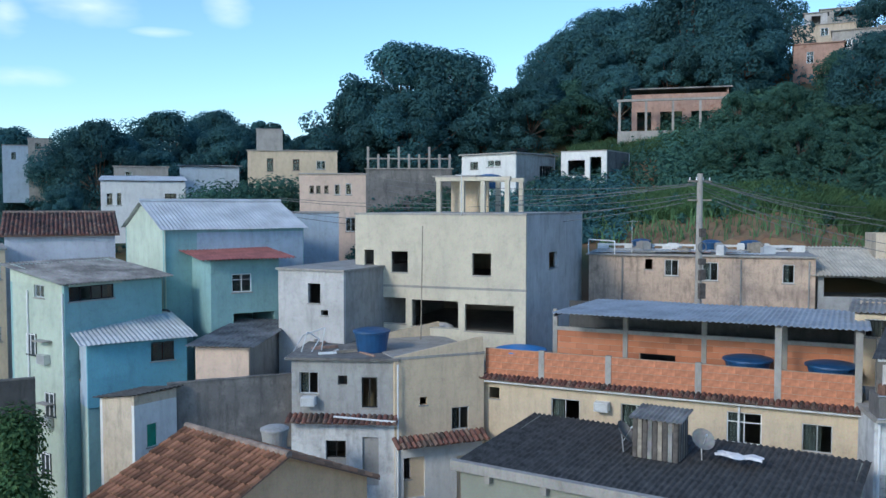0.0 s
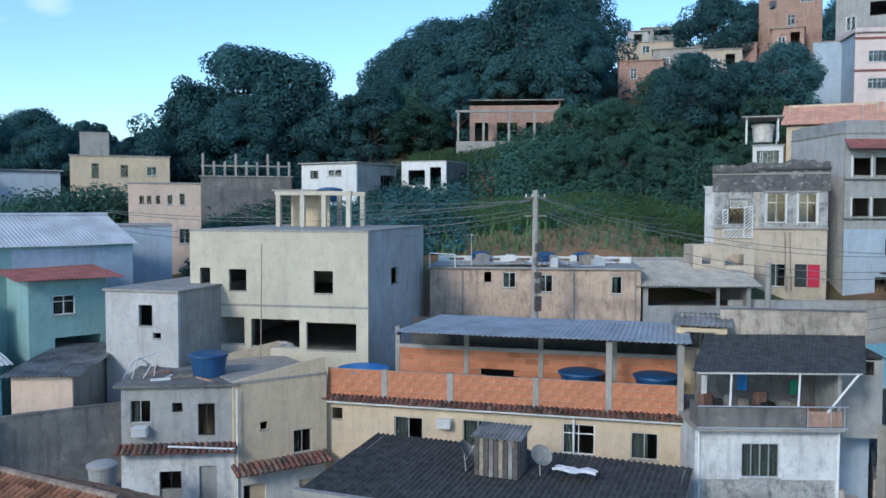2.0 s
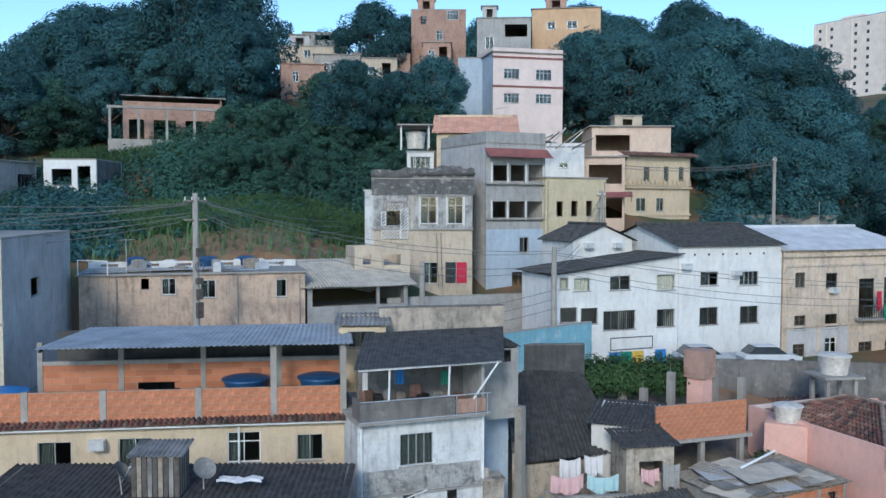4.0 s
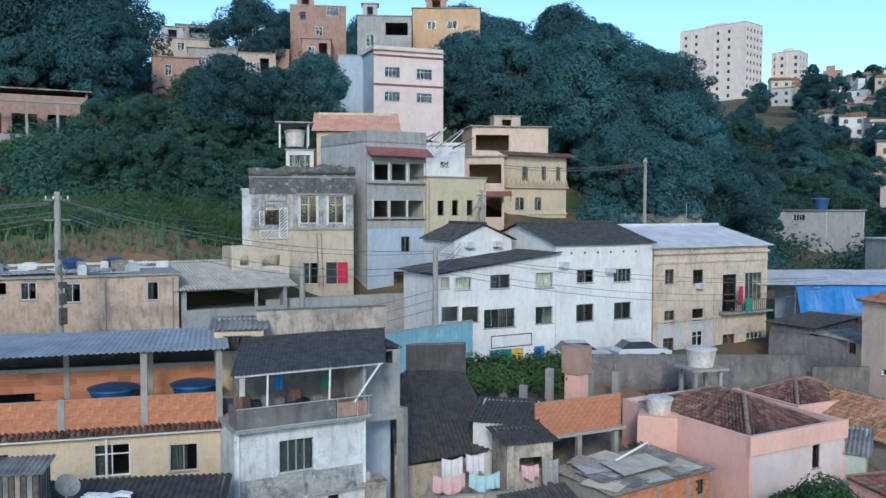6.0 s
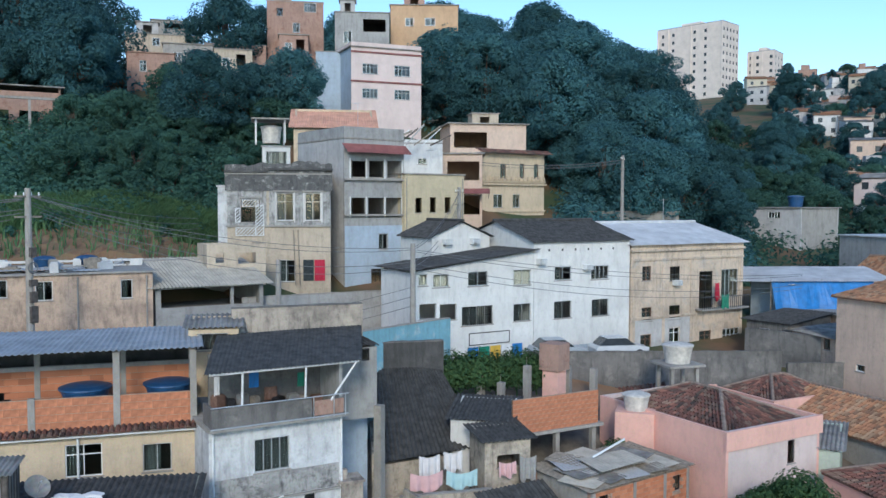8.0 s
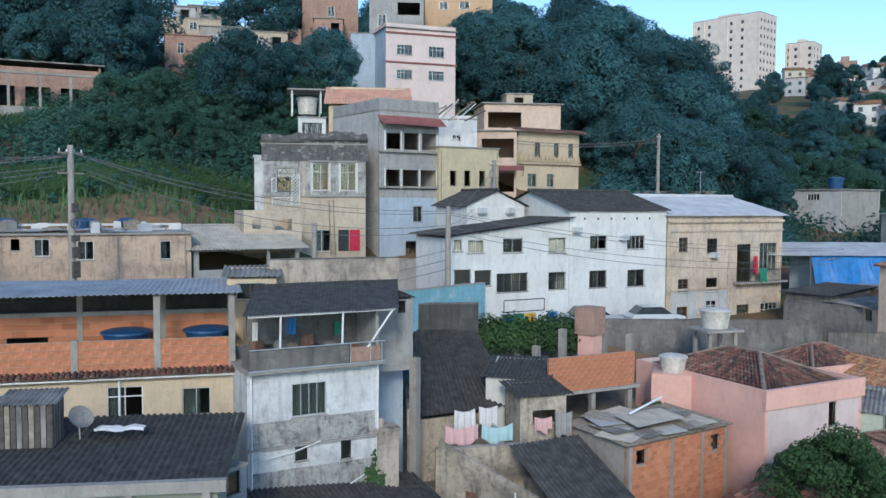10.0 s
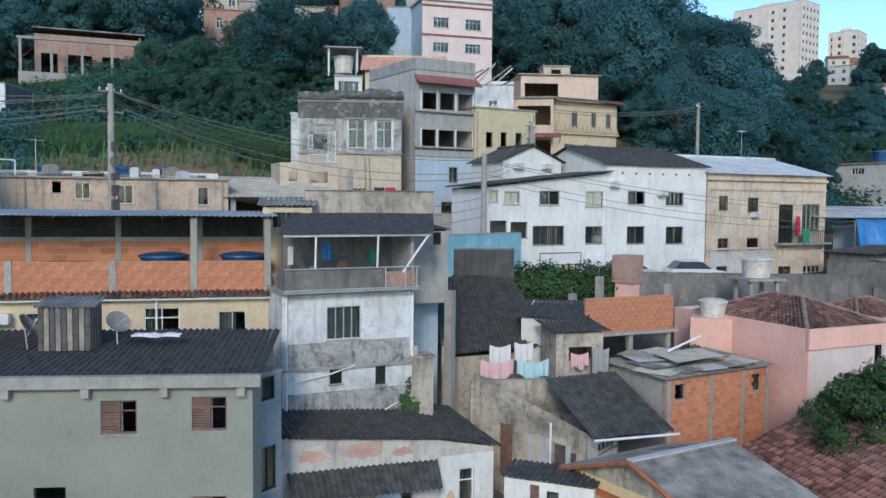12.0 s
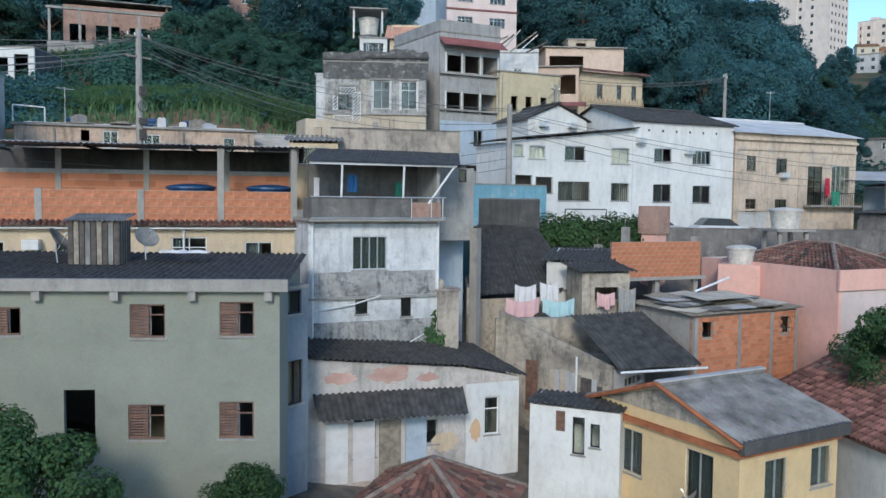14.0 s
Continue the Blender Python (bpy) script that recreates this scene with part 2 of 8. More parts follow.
SALMONSHEET = simple("faded_salmon_sheet", (0.70, 0.38, 0.26), 0.8, vary=0.2, scale=0.9)
RIDGE = simple("lime_mortar_ridge", (0.27, 0.205, 0.165), 0.9, vary=0.4, scale=3)
METALROOF = simple("galvanised_sheet", (0.62, 0.62, 0.62), 0.6, 0.15, vary=0.2, scale=0.7)
BLUEMETAL = simple("blue_grey_sheet", (0.40, 0.42, 0.445), 0.6, 0.1, vary=0.25, scale=0.9)
REDROOF = simple("faded_red_sheet", (0.27, 0.10, 0.09), 0.8, vary=0.3, scale=1.2)
TILE = island("clay_roof_tile", ((0.29, 0.145, 0.085), (0.40, 0.20, 0.115), (0.47, 0.255, 0.14), (0.17, 0.105, 0.07), (0.35, 0.175, 0.10), (0.41, 0.28, 0.18), (0.20, 0.12, 0.08)), 0.92)
OLDTILE = island("old_clay_roof_tile", ((0.13, 0.065, 0.055), (0.20, 0.095, 0.075), (0.07, 0.05, 0.045), (0.28, 0.135, 0.10), (0.10, 0.06, 0.055), (0.25, 0.17, 0.13), (0.06, 0.05, 0.045)), 0.92)
PIECETILE = simple("clay_tile_piece", (0.29, 0.135, 0.075), 0.92, vary=0.45, scale=1.6, spread=0.5)
OLDPIECETILE = simple("old_clay_tile_piece", (0.18, 0.085, 0.068), 0.92, vary=0.35, scale=3, spread=0.6)
ALU = simple("aluminium", (0.62, 0.63, 0.64), 0.4, 0.7, vary=0.1)
WHITEPAINT = simple("white_gloss_paint", (0.75, 0.76, 0.76), 0.45, vary=0.12)
DARKMETAL = simple("dark_iron", (0.04, 0.04, 0.045), 0.6, 0.5, vary=0.3)
WOOD = simple("brown_wood", (0.19, 0.108, 0.078), 0.7, vary=0.35, scale=5)
PALEWOOD = simple("weathered_wood", (0.30, 0.26, 0.21), 0.85, vary=0.35, scale=4)
GLASS = glass_material()
DARKSLAT = simple("sooty_weathered_board", (0.11, 0.095, 0.085), 0.9, vary=0.4, scale=5)
CURTAIN = simple("grey_green_curtain", (0.040, 0.052, 0.056), 0.9, vary=0.4, scale=8)
PALECURTAIN = simple("pale_curtain", (0.50, 0.46, 0.42), 0.9, vary=0.3, scale=8)
TANKBLUE = simple("blue_plastic", (0.022, 0.078, 0.19), 0.4, vary=0.2)
TANKWHITE = simple("white_fibre_tank", (0.62, 0.58, 0.52), 0.7, vary=0.25, scale=3)
BLUETARP = simple("blue_tarpaulin", (0.03, 0.20, 0.52), 0.45, vary=0.25, scale=1.5)
SOIL = simple("orange_soil", (0.34, 0.19, 0.105), 0.95, vary=0.45, scale=0.8, alt=(0.21, 0.16, 0.09))
BARK = simple("bark", (0.13, 0.10, 0.08), 0.9, vary=0.4, scale=3)
# LEAF and LEAF2 carry distance haze as a blue shift in the leaf colour
LEAF = island("haze_blue_dark_foliage", ((0.068, 0.155, 0.172), (0.075, 0.170, 0.180), (0.088, 0.188, 0.184), (0.070, 0.158, 0.174)), 0.8, 0.06, 0.5)
LEAF2 = island("haze_blue_mid_foliage", ((0.062, 0.140, 0.118), (0.074, 0.160, 0.126), (0.096, 0.188, 0.130), (0.066, 0.146, 0.120)), 0.8, 0.06, 0.5)
YARDLEAF = island("yard_foliage", ((0.052, 0.112, 0.052), (0.070, 0.140, 0.058), (0.105, 0.175, 0.068), (0.058, 0.120, 0.055)), 0.7, 0.15, 0.4)
GRASSM = island("tall_grass", ((0.058, 0.125, 0.058), (0.080, 0.155, 0.066), (0.112, 0.180, 0.078), (0.062, 0.130, 0.060)), 0.7, 0.3, 0.3)
LAUNDRY = simple("washed_cotton", (0.68, 0.66, 0.66), 0.9, vary=0.1)
LAUNDRY2 = simple("pale_aqua_cotton", (0.42, 0.60, 0.62), 0.9, vary=0.1)
LAUNDRY3 = simple("pink_cotton", (0.66, 0.42, 0.42), 0.9, vary=0.1)
RED = simple("bright_red_cloth", (0.50, 0.03, 0.07), 0.9, vary=0.2)
DEEPGREEN = simple("green_plastic", (0.02, 0.22, 0.14), 0.5, vary=0.2)
YPAINT = simple("bright_yellow_paint", (0.65, 0.42, 0.06), 0.6, vary=0.15)
CABLE = simple("grey_cable", (0.15, 0.155, 0.16), 0.7, vary=0.1)


# ---- mesh helpers ----
class Shape:
    """Collects vertices and faces of one mesh."""
    def __init__(self):
        self.v, self.f, self.weld = [], [], False

    def quad(self, a, b, c, d):
        i = len(self.v)
        self.v += [a, b, c, d]
        self.f.append((i, i + 1, i + 2, i + 3))

    def tri(self, a, b, c):
        i = len(self.v)
        self.v += [a, b, c]
        self.f.append((i, i + 1, i + 2))

    def hexa(self, c):
        """Eight corners: four below, four above, each round the same way."""
        i = len(self.v)
        self.v += [tuple(p) for p in c]
        self.f += [tuple(i + k for k in q) for q in ((3, 2, 1, 0), (4, 5, 6, 7), (0, 1, 5, 4), (1, 2, 6, 5), (2, 3, 7, 6), (3, 0, 4, 7))]

    def box(self, x0, y0, z0, x1, y1, z1):
        self.hexa(((x0, y0, z0), (x1, y0, z0), (x1, y1, z0), (x0, y1, z0), (x0, y0, z1), (x1, y0, z1), (x1, y1, z1), (x0, y1, z1)))

    def tube(self, a, b, r0, r1=None, n=8, caps=True):
        a, b = Vector(a), Vector(b)
        r1 = r0 if r1 is None else r1
        d = (b - a).normalized()
        s = d.orthogonal().normalized()
        t = d.cross(s)
        i = len(self.v)
        for p, r in ((a, r0), (b, r1)):
            for k in range(n):
                w = 2 * math.pi * k / n
                self.v.append(tuple(p + s * (r * math.cos(w)) + t * (r * math.sin(w))))
        self.f += [(i + k, i + (k + 1) % n, i + n + (k + 1) % n, i + n + k) for k in range(n)]
        if caps:
            self.f += [tuple(i + k for k in reversed(range(n))), tuple(i + n + k for k in range(n))]

    def lathe(self, profile, centre=(0, 0, 0), n=20):
        """profile: (radius, height) pairs from the bottom up."""
        i = len(self.v)
        for r, h in profile:
            for k in range(n):
                w = 2 * math.pi * k / n
                self.v.append((centre[0] + r * math.cos(w), centre[1] + r * math.sin(w), centre[2] + h))
        for j in range(len(profile) - 1):
            self.f += [(i + j * n + k, i + j * n + (k + 1) % n, i + (j + 1) * n + (k + 1) % n, i + (j + 1) * n + k) for k in range(n)]
        self.f += [tuple(i + k for k in reversed(range(n))), tuple(i + (len(profile) - 1) * n + k for k in range(n))]

    def mesh(self, name, mat, smooth=False):
        v, f = self.v, self.f
        if self.weld:
            index, order = {}, []
            for p in v:
                k = (round(p[0], 3), round(p[1], 3), round(p[2], 3))
                order.append(index.setdefault(k, len(index)))
            v, f = list(index), [tuple(order[i] for i in q) for q in f]
        me = bpy.data.meshes.new(name)
        me.from_pydata(v, [], f)
        me.materials.append(mat)
        if smooth:
            me.polygons.foreach_set("use_smooth", [True] * len(me.polygons))
        me.update()
        return me


def part(name, shape, mat, parent, label="", smooth=False):
    """One mesh under a thing or under a part."""
    me = shape if isinstance(shape, bpy.types.Mesh) else shape.mesh(name, mat, smooth)
    ob = new(name, me)
    ob.parent = parent
    return tagged(ob, label)


def thing(name, label, category, at=(0, 0, 0), yaw=0.0, group="", kind=""):
    ob = new(name)
    ob.matrix_basis = pose(*at, 0, 0, yaw)
    return tagged(ob, label, category, group, kind)


def solo(name, shape, mat, label, category, at=(0, 0, 0), yaw=0.0, group="", kind="", smooth=False):
    ob = new(name, shape.mesh(name, mat, smooth))
    ob.matrix_basis = pose(*at, 0, 0, yaw)
    return tagged(ob, label, category, group, kind)


# ---- walls with openings ----
def wall_shape(L0, L1, H, holes, th, put):
    """A wall from L0 to L1 along s, H high, with rectangular holes (s0, z0, s1, z1); put(s, z, depth) maps to the house."""
    sh = Shape()
    sh.weld = True
    S = sorted({L0, L1, *[min(max(h[k], L0), L1) for h in holes for k in (0, 2)]})
    Z = sorted({0.0, H, *[min(max(h[k], 0.0), H) for h in holes for k in (1, 3)]})
    solid = {}
    for i in range(len(S) - 1):
        for j in range(len(Z) - 1):
            s, z = (S[i] + S[i + 1]) / 2, (Z[j] + Z[j + 1]) / 2
            solid[i, j] = not any(h[0] < s < h[2] and h[1] < z < h[3] for h in holes)
    for (i, j), ok in solid.items():
        if not ok:
            continue
        a, b, c, d = S[i], S[i + 1], Z[j], Z[j + 1]
        sh.quad(put(a, c, 0), put(b, c, 0), put(b, d, 0), put(a, d, 0))
        sh.quad(put(b, c, th), put(a, c, th), put(a, d, th), put(b, d, th))
        if not solid.get((i - 1, j)):
            sh.quad(put(a, c, th), put(a, c, 0), put(a, d, 0), put(a, d, th))
        if not solid.get((i + 1, j)):
            sh.quad(put(b, c, 0), put(b, c, th), put(b, d, th), put(b, d, 0))
        if not solid.get((i, j - 1)):
            sh.quad(put(a, c, th), put(b, c, th), put(b, c, 0), put(a, c, 0))
        if not solid.get((i, j + 1)):
            sh.quad(put(a, d, 0), put(b, d, 0), put(b, d, th), put(a, d, th))
    return sh


def put_box(sh, put, s0, z0, s1, z1, d0, d1):
    sh.hexa([put(s0, z0, d0), put(s1, z0, d0), put(s1, z0, d1), put(s0, z0, d1), put(s0, z1, d0), put(s1, z1, d0), put(s1, z1, d1), put(s0, z1, d1)])


def window(house, put, kind, s0, z0, s1, z1):
    """A window or door set in a hole of the wall."""
    w, h = s1 - s0, z1 - z0
    if kind == "void":
        return None
    if kind == "hole":
        sh = Shape()
        put_box(sh, put, s0 - 0.06, z0 - 0.06, s1 + 0.06, z0 - 0.004, -0.035, 0.19)
        return part("window_sill", sh, CONCRETE, house, "rough cement sill of an empty opening")
    sh = Shape()
    e = 0.05
    mat = {"shut": WOOD, "door": WOOD, "green": DEEPGREEN, "wood": WOOD, "dark": DARKMETAL, "white": WHITEPAINT, "grey": ALU}.get(kind, ALU)
    n = 4 if kind == "quad" else 1 if w < 0.75 else 2 if w < 1.7 else 4
    light = [(s0 + e + (w - 2 * e) * k / n + (0.02 if k else 0), s0 + e + (w - 2 * e) * (k + 1) / n - (0.02 if k < n - 1 else 0)) for k in range(n)]
    holes = [(a - s0, e, b - s0, h - e) for a, b in light]
    if kind in ("white", "wood", "shut") and h > 0.9:
        holes = [(a - s0, q0, b - s0, q1) for a, b in light for q0, q1 in ((e, 0.68 * h - 0.02), (0.68 * h + 0.02, h - e))]
    sh = wall_shape(0.0, w, h, [] if kind == "door" else holes, 0.07, lambda s, z, dep: put(s + s0, z + z0, dep + 0.06))
    win = part("door" if kind == "door" else "window", sh, mat, house)
    if kind == "door":
        d = Shape()
        put_box(d, put, s0 + e, z0 + e, s1 - e, z1 - e, 0.08, 0.12)
        put_box(d, put, s0 + 0.15, z0 + 0.2, s1 - 0.15, z0 + h * 0.45, 0.072, 0.08)
        put_box(d, put, s0 + 0.15, z0 + h * 0.52, s1 - 0.15, z1 - 0.15, 0.072, 0.08)
        part("door_leaf", d, WOOD, win)
        return win
    for k in range(n):
        a, b = s0 + e + (w - 2 * e) * k / n, s0 + e + (w - 2 * e) * (k + 1) / n
        if kind == "shut" and k == 0:
            lv = Shape()
            for j in range(int(h / 0.09)):
                zz = z0 + e + j * 0.09
                put_box(lv, put, a, zz, b, min(zz + 0.06, z1 - e), 0.075, 0.10)
            part("louvre", lv, WOOD, win)
            continue
        if kind == "green":
            lv = Shape()
            put_box(lv, put, a, z0 + e, b, z1 - e, 0.08, 0.11)
            part("shutter_leaf", lv, DEEPGREEN, win)
            continue
        if kind in ("shut", "half") and k == n - 1:
            continue
        g = Shape()
        put_box(g, put, a, z0 + e, b, z1 - e, 0.092, 0.098)
        pane = part("pane", g, GLASS, win)
        pane.visible_shadow = False
    if kind not in ("dark",):
        cu = Shape()
        cover = {"half": 0.45, "shut": 0.6, "bars": 0.5, "white": 0.5, "slide": 0.66}.get(kind, 1.0)
        m = max(4, int(w * cover / 0.08))
        pts = [(s0 + e + (w * cover - 2 * e) * k / m, 0.22 + 0.025 * (k % 2)) for k in range(m + 1)]
        for (a, d0), (b, d1) in zip(pts, pts[1:]):
            cu.quad(put(a, z0 + 0.02, d0), put(b, z0 + 0.02, d1), put(b, z1, d1), put(a, z1, d0))
        part("curtain", cu, PALECURTAIN if kind in ("shut", "pale") else CURTAIN, win)
    if kind == "bars":
        b = Shape()
        for k in range(1, max(3, int(w / 0.16))):
            c = s0 + w * k / max(3, int(w / 0.16))
            put_box(b, put, c - 0.012, z0, c + 0.012, z1, 0.0, 0.03)
        for zz in (z0 + 0.04, (z0 + z1) / 2, z1 - 0.06):
            put_box(b, put, s0, zz, s1, zz + 0.025, 0.002, 0.028)
        part("grille", b, WHITEPAINT if mat is WHITEPAINT else DARKMETAL, win)
    sl = Shape()
    put_box(sl, put, s0 - 0.07, z0 - 0.07, s1 + 0.07, z0 - 0.004, -0.05, 0.06)
    part("sill", sl, CONCRETE, win)
    return win


# ---- roofs ----
def lerp(a, b, t):
    return tuple(x + (y - x) * t for x, y in zip(a, b))


def corr_shape(p00, p10, p11, p01, pitch=0.24, amp=0.042, rows=3, sheets=True):
    """Corrugated sheets over four corners: the waves run from the edge p00-p10 to p01-p11."""
    sh = Shape()
    L = (Vector(p10) - Vector(p00)).length
    n = max(8, int(L / pitch * 4))
    rnd = random.Random(int(abs(p00[0] * 31 + p11[1] * 17 + L * 7)))
    levels = []
    for r in range(rows):
        lift = 0.025 * (rows - 1 - r) if sheets else 0
        levels += [(r / rows, lift), ((r + 1) / rows - 0.002, lift)]
    m = len(levels)
    for k in range(n + 1):
        f = k / n
        a, b = lerp(p00, p10, f), lerp(p01, p11, f)
        for t, lift in levels:
            q = lerp(a, b, t)
            w = amp * math.sin(2 * math.pi * f * L / pitch) + 0.012 * math.sin(f * L * 0.9 + t * 5) + lift
            sh.v.append((q[0], q[1], q[2] + w))
        for t, lift in levels:
            q = lerp(a, b, t)
            w = amp * math.sin(2 * math.pi * f * L / pitch) + 0.012 * math.sin(f * L * 0.9 + t * 5) + lift
            sh.v.append((q[0], q[1], q[2] + w - 0.014))
    for k in range(n):
        o, g = k * 2 * m, (k + 1) * 2 * m
        for j in range(m - 1):
            sh.f += [(o + j, g + j, g + j + 1, o + j + 1), (o + m + j, o + m + j + 1, g + m + j + 1, g + m + j)]
        sh.f += [(o, o + m, g + m, g), (o + m - 1, g + m - 1, g + 2 * m - 1, o + 2 * m - 1)]
    return sh


def tile_shape(p00, p10, p11, p01, width=0.27, course=0.40, seed=1):
    """Barrel tiles in courses over a roof plane from the eave p00-p10 to the ridge p01-p11."""
    sh, rnd = Shape(), random.Random(seed)
    e0, e1, r1, r0 = (Vector(p) for p in (p00, p10, p11, p01))
    up = (e1 - e0).cross(r0 - e0).normalized()
    if up.z < 0:
        up = -up
    slope = max((r0 - e0).length, (r1 - e1).length)
    rows = max(2, int(slope / course))
    for j in range(rows):
        a0, a1 = e0.lerp(r0, j / rows), e1.lerp(r1, j / rows)
        b0, b1 = e0.lerp(r0, (j + 1.12) / rows), e1.lerp(r1, (j + 1.12) / rows)
        n = max(1, int((a1 - a0).length / width))
        for k in range(n):
            f = (k + 0.5 + rnd.uniform(-0.06, 0.06)) / n
            p, q = a0.lerp(a1, f), b0.lerp(b1, f)
            side = (a1 - a0).normalized() * (a1 - a0).length / n
            i = len(sh.v)
            lift = 0.045 + rnd.uniform(-0.012, 0.016)
            for base, h in ((p, lift), (q, lift - 0.04)):
                for x, z in ((-0.46, -0.03), (-0.3, 0.05), (0, 0.10), (0.3, 0.05), (0.46, -0.03)):
                    sh.v.append(tuple(base + side * x + up * (h + z)))
            sh.f += [(i + m, i + m + 1, i + 6 + m, i + 5 + m) for m in range(4)]
            sh.f.append((i, i + 1, i + 2, i + 3, i + 4)[::-1])
    return sh


def tile_pieces(parent, p00, p10, p11, p01, mat, limit=300, width=0.27, course=0.40, seed=3):
    """The same courses as single tiles: objects that share one mesh. Gives the height fraction reached."""
    rnd = random.Random(seed)
    e0, e1, r1, r0 = (Vector(p) for p in (p00, p10, p11, p01))
    along, slope = (e1 - e0), (r0 - e0)
    up = along.cross(slope).normalized()
    rows, n = max(2, int(slope.length / course)), max(1, int(along.length / width))
    w, L = along.length / n, slope.length / rows
    sh = Shape()
    for y, h in ((0, 0.045), (L * 1.12, 0.005)):
        sh.v += [(w * x, y, h + z) for x, z in ((-0.46, -0.03), (-0.3, 0.05), (0, 0.10), (0.3, 0.05), (0.46, -0.03))]
    sh.f = [(m, m + 1, 6 + m, 5 + m) for m in range(4)] + [(4, 3, 2, 1, 0)]
    me = sh.mesh("roof_tile", mat)
    ax, ay = along.normalized(), slope.normalized()
    made = 0
    for j in range(rows):
        if made + n > limit:
            return j / rows
        for k in range(n):
            p = e0 + along * ((k + 0.5) / n) + slope * (j / rows) + up * rnd.uniform(-0.012, 0.016)
            ob = part("roof_tile", me, None, parent)
            tilt = rnd.uniform(-0.03, 0.03)
            axx = (ax + ay * tilt).normalized()
            ayy = up.cross(axx)
            ob.matrix_basis = Matrix(((axx.x, ayy.x, up.x, p.x), (axx.y, ayy.y, up.y, p.y), (axx.z, ayy.z, up.z, p.z), (0, 0, 0, 1)))
            made += 1
    return 1.0


def slab_shape(p00, p10, p11, p01, th):
    sh = Shape()
    sh.hexa([(p[0], p[1], p[2] - th) for p in (p00, p10, p11, p01)] + [p00, p10, p11, p01])
    return sh


# ---- houses ----
TH = 0.2


def put_on(side, w, d):
    return {"front": lambda s, z, dep: (s, dep, z), "back": lambda s, z, dep: (s, d - dep, z),
            "right": lambda s, z, dep: (w - dep, s, z), "left": lambda s, z, dep: (dep, s, z)}[side]


def house(name, label, at, yaw, w, d, z0, z1, mat, roof="slab", front=(), right=(), left=(), floors=(), rise=0.8, over=0.35,
          roofmat=None, side_mat=None, parapet=0.0, pieces=False, group="", category="house"):
    """A building: front-left corner at (x, y), front w wide along yaw, d deep away from it, walls from z0 to z1."""
    hs = thing(name, label, category, (*at, z0), yaw, group)
    H = z1 - z0
    sides = {"front": (0, w, front), "back": (0, w, ()), "left": (TH, d - TH, left), "right": (TH, d - TH, right)}
    for side, (a, b, holes) in sides.items():
        put = put_on(side, w, d)
        hh = [(h[1], h[2] - z0, h[3], h[4] - z0) for h in holes]
        part("wall", wall_shape(a, b, H, hh, TH, put), side_mat if side_mat and side in ("left", "right") else mat, hs)
        for h in holes:
            window(hs, put, h[0], h[1], h[2] - z0, h[3], h[4] - z0)
    for fz in floors:
        part("floor_slab", slab_shape((TH, TH, fz - z0), (w - TH, TH, fz - z0), (w - TH, d - TH, fz - z0), (TH, d - TH, fz - z0), 0.15), CONCRETE, hs)
    o = over
    if roof == "slab":
        rm = roofmat or CONCRETE
        part("roof", slab_shape((-o * 0.3, -o * 0.3, H + 0.12), (w + o * 0.3, -o * 0.3, H + 0.12), (w + o * 0.3, d + o * 0.3, H + 0.12), (-o * 0.3, d + o * 0.3, H + 0.12), 0.118), rm, hs)
        if parapet:
            for q in ((0, 0, w, 0.14), (0, d - 0.14, w, d), (0, 0.14, 0.14, d - 0.14), (w - 0.14, 0.14, w, d - 0.14)):
                sh = Shape()
                sh.box(q[0], q[1], H + 0.121, q[2], q[3], H + 0.12 + parapet)
                part("parapet", sh, mat, hs)
    elif roof in ("corr_back", "corr_front"):      # one slope: up to the back, or up to the front
        za, zb = (H + 0.06, H + rise) if roof == "corr_back" else (H + rise, H + 0.06)
        part("roof", corr_shape((-o, -o, za), (w + o, -o, za), (w + o, d + o, zb), (-o, d + o, zb), amp=0.02 if roofmat is METALROOF else 0.042), roofmat or FIBRO, hs)
        for x in (0, w - TH):
            fill = Shape()
            fill.hexa([(x, 0, H), (x + TH, 0, H), (x + TH, d, H), (x, d, H), (x, 0, za - 0.05), (x + TH, 0, za - 0.05), (x + TH, d, zb - 0.05), (x, d, zb - 0.05)])
            part("gable_wall", fill, side_mat or mat, hs)
        fill = Shape()
        y = d - TH if roof == "corr_back" else 0
        fill.box(TH, y, H, w - TH, y + TH, max(za, zb) - 0.08)
        part("gable_wall", fill, side_mat or mat, hs)
    elif roof in ("gable_x", "tile_x", "gable_y", "tile_y"):   # ridge along the front, or along the depth
        tiles = roof.startswith("tile")
        along = roof.endswith("x")
        hw = (d if along else w) / 2
        zr, ze = H + rise, H - o * rise / hw + 0.05
        if along:
            planes = [((-o, -o, ze), (w + o, -o, ze), (w + o, d / 2, zr), (-o, d / 2, zr)), ((w + o, d + o, ze), (-o, d + o, ze), (-o, d / 2, zr), (w + o, d / 2, zr))]
        else:
            planes = [((-o, d + o, ze), (-o, -o, ze), (w / 2, -o, zr), (w / 2, d + o, zr)), ((w + o, -o, ze), (w + o, d + o, ze), (w / 2, d + o, zr), (w / 2, -o, zr))]
        for k, pl in enumerate(planes):
            if tiles:
                if pieces and k == 0:
                    done = tile_pieces(hs, *pl, PIECETILE if roofmat is None else OLDPIECETILE)
                    part("roof", slab_shape(*pl, 0.06), WOOD, hs)
                    if done > 0.97:
                        continue
                    pl = (lerp(pl[0], pl[3], done), lerp(pl[1], pl[2], done), pl[2], pl[3])
                tagged(part("roof_tiles", tile_shape(*pl, seed=k + int(abs(at[0]) * 7)), roofmat or TILE, hs), kind="stuff")
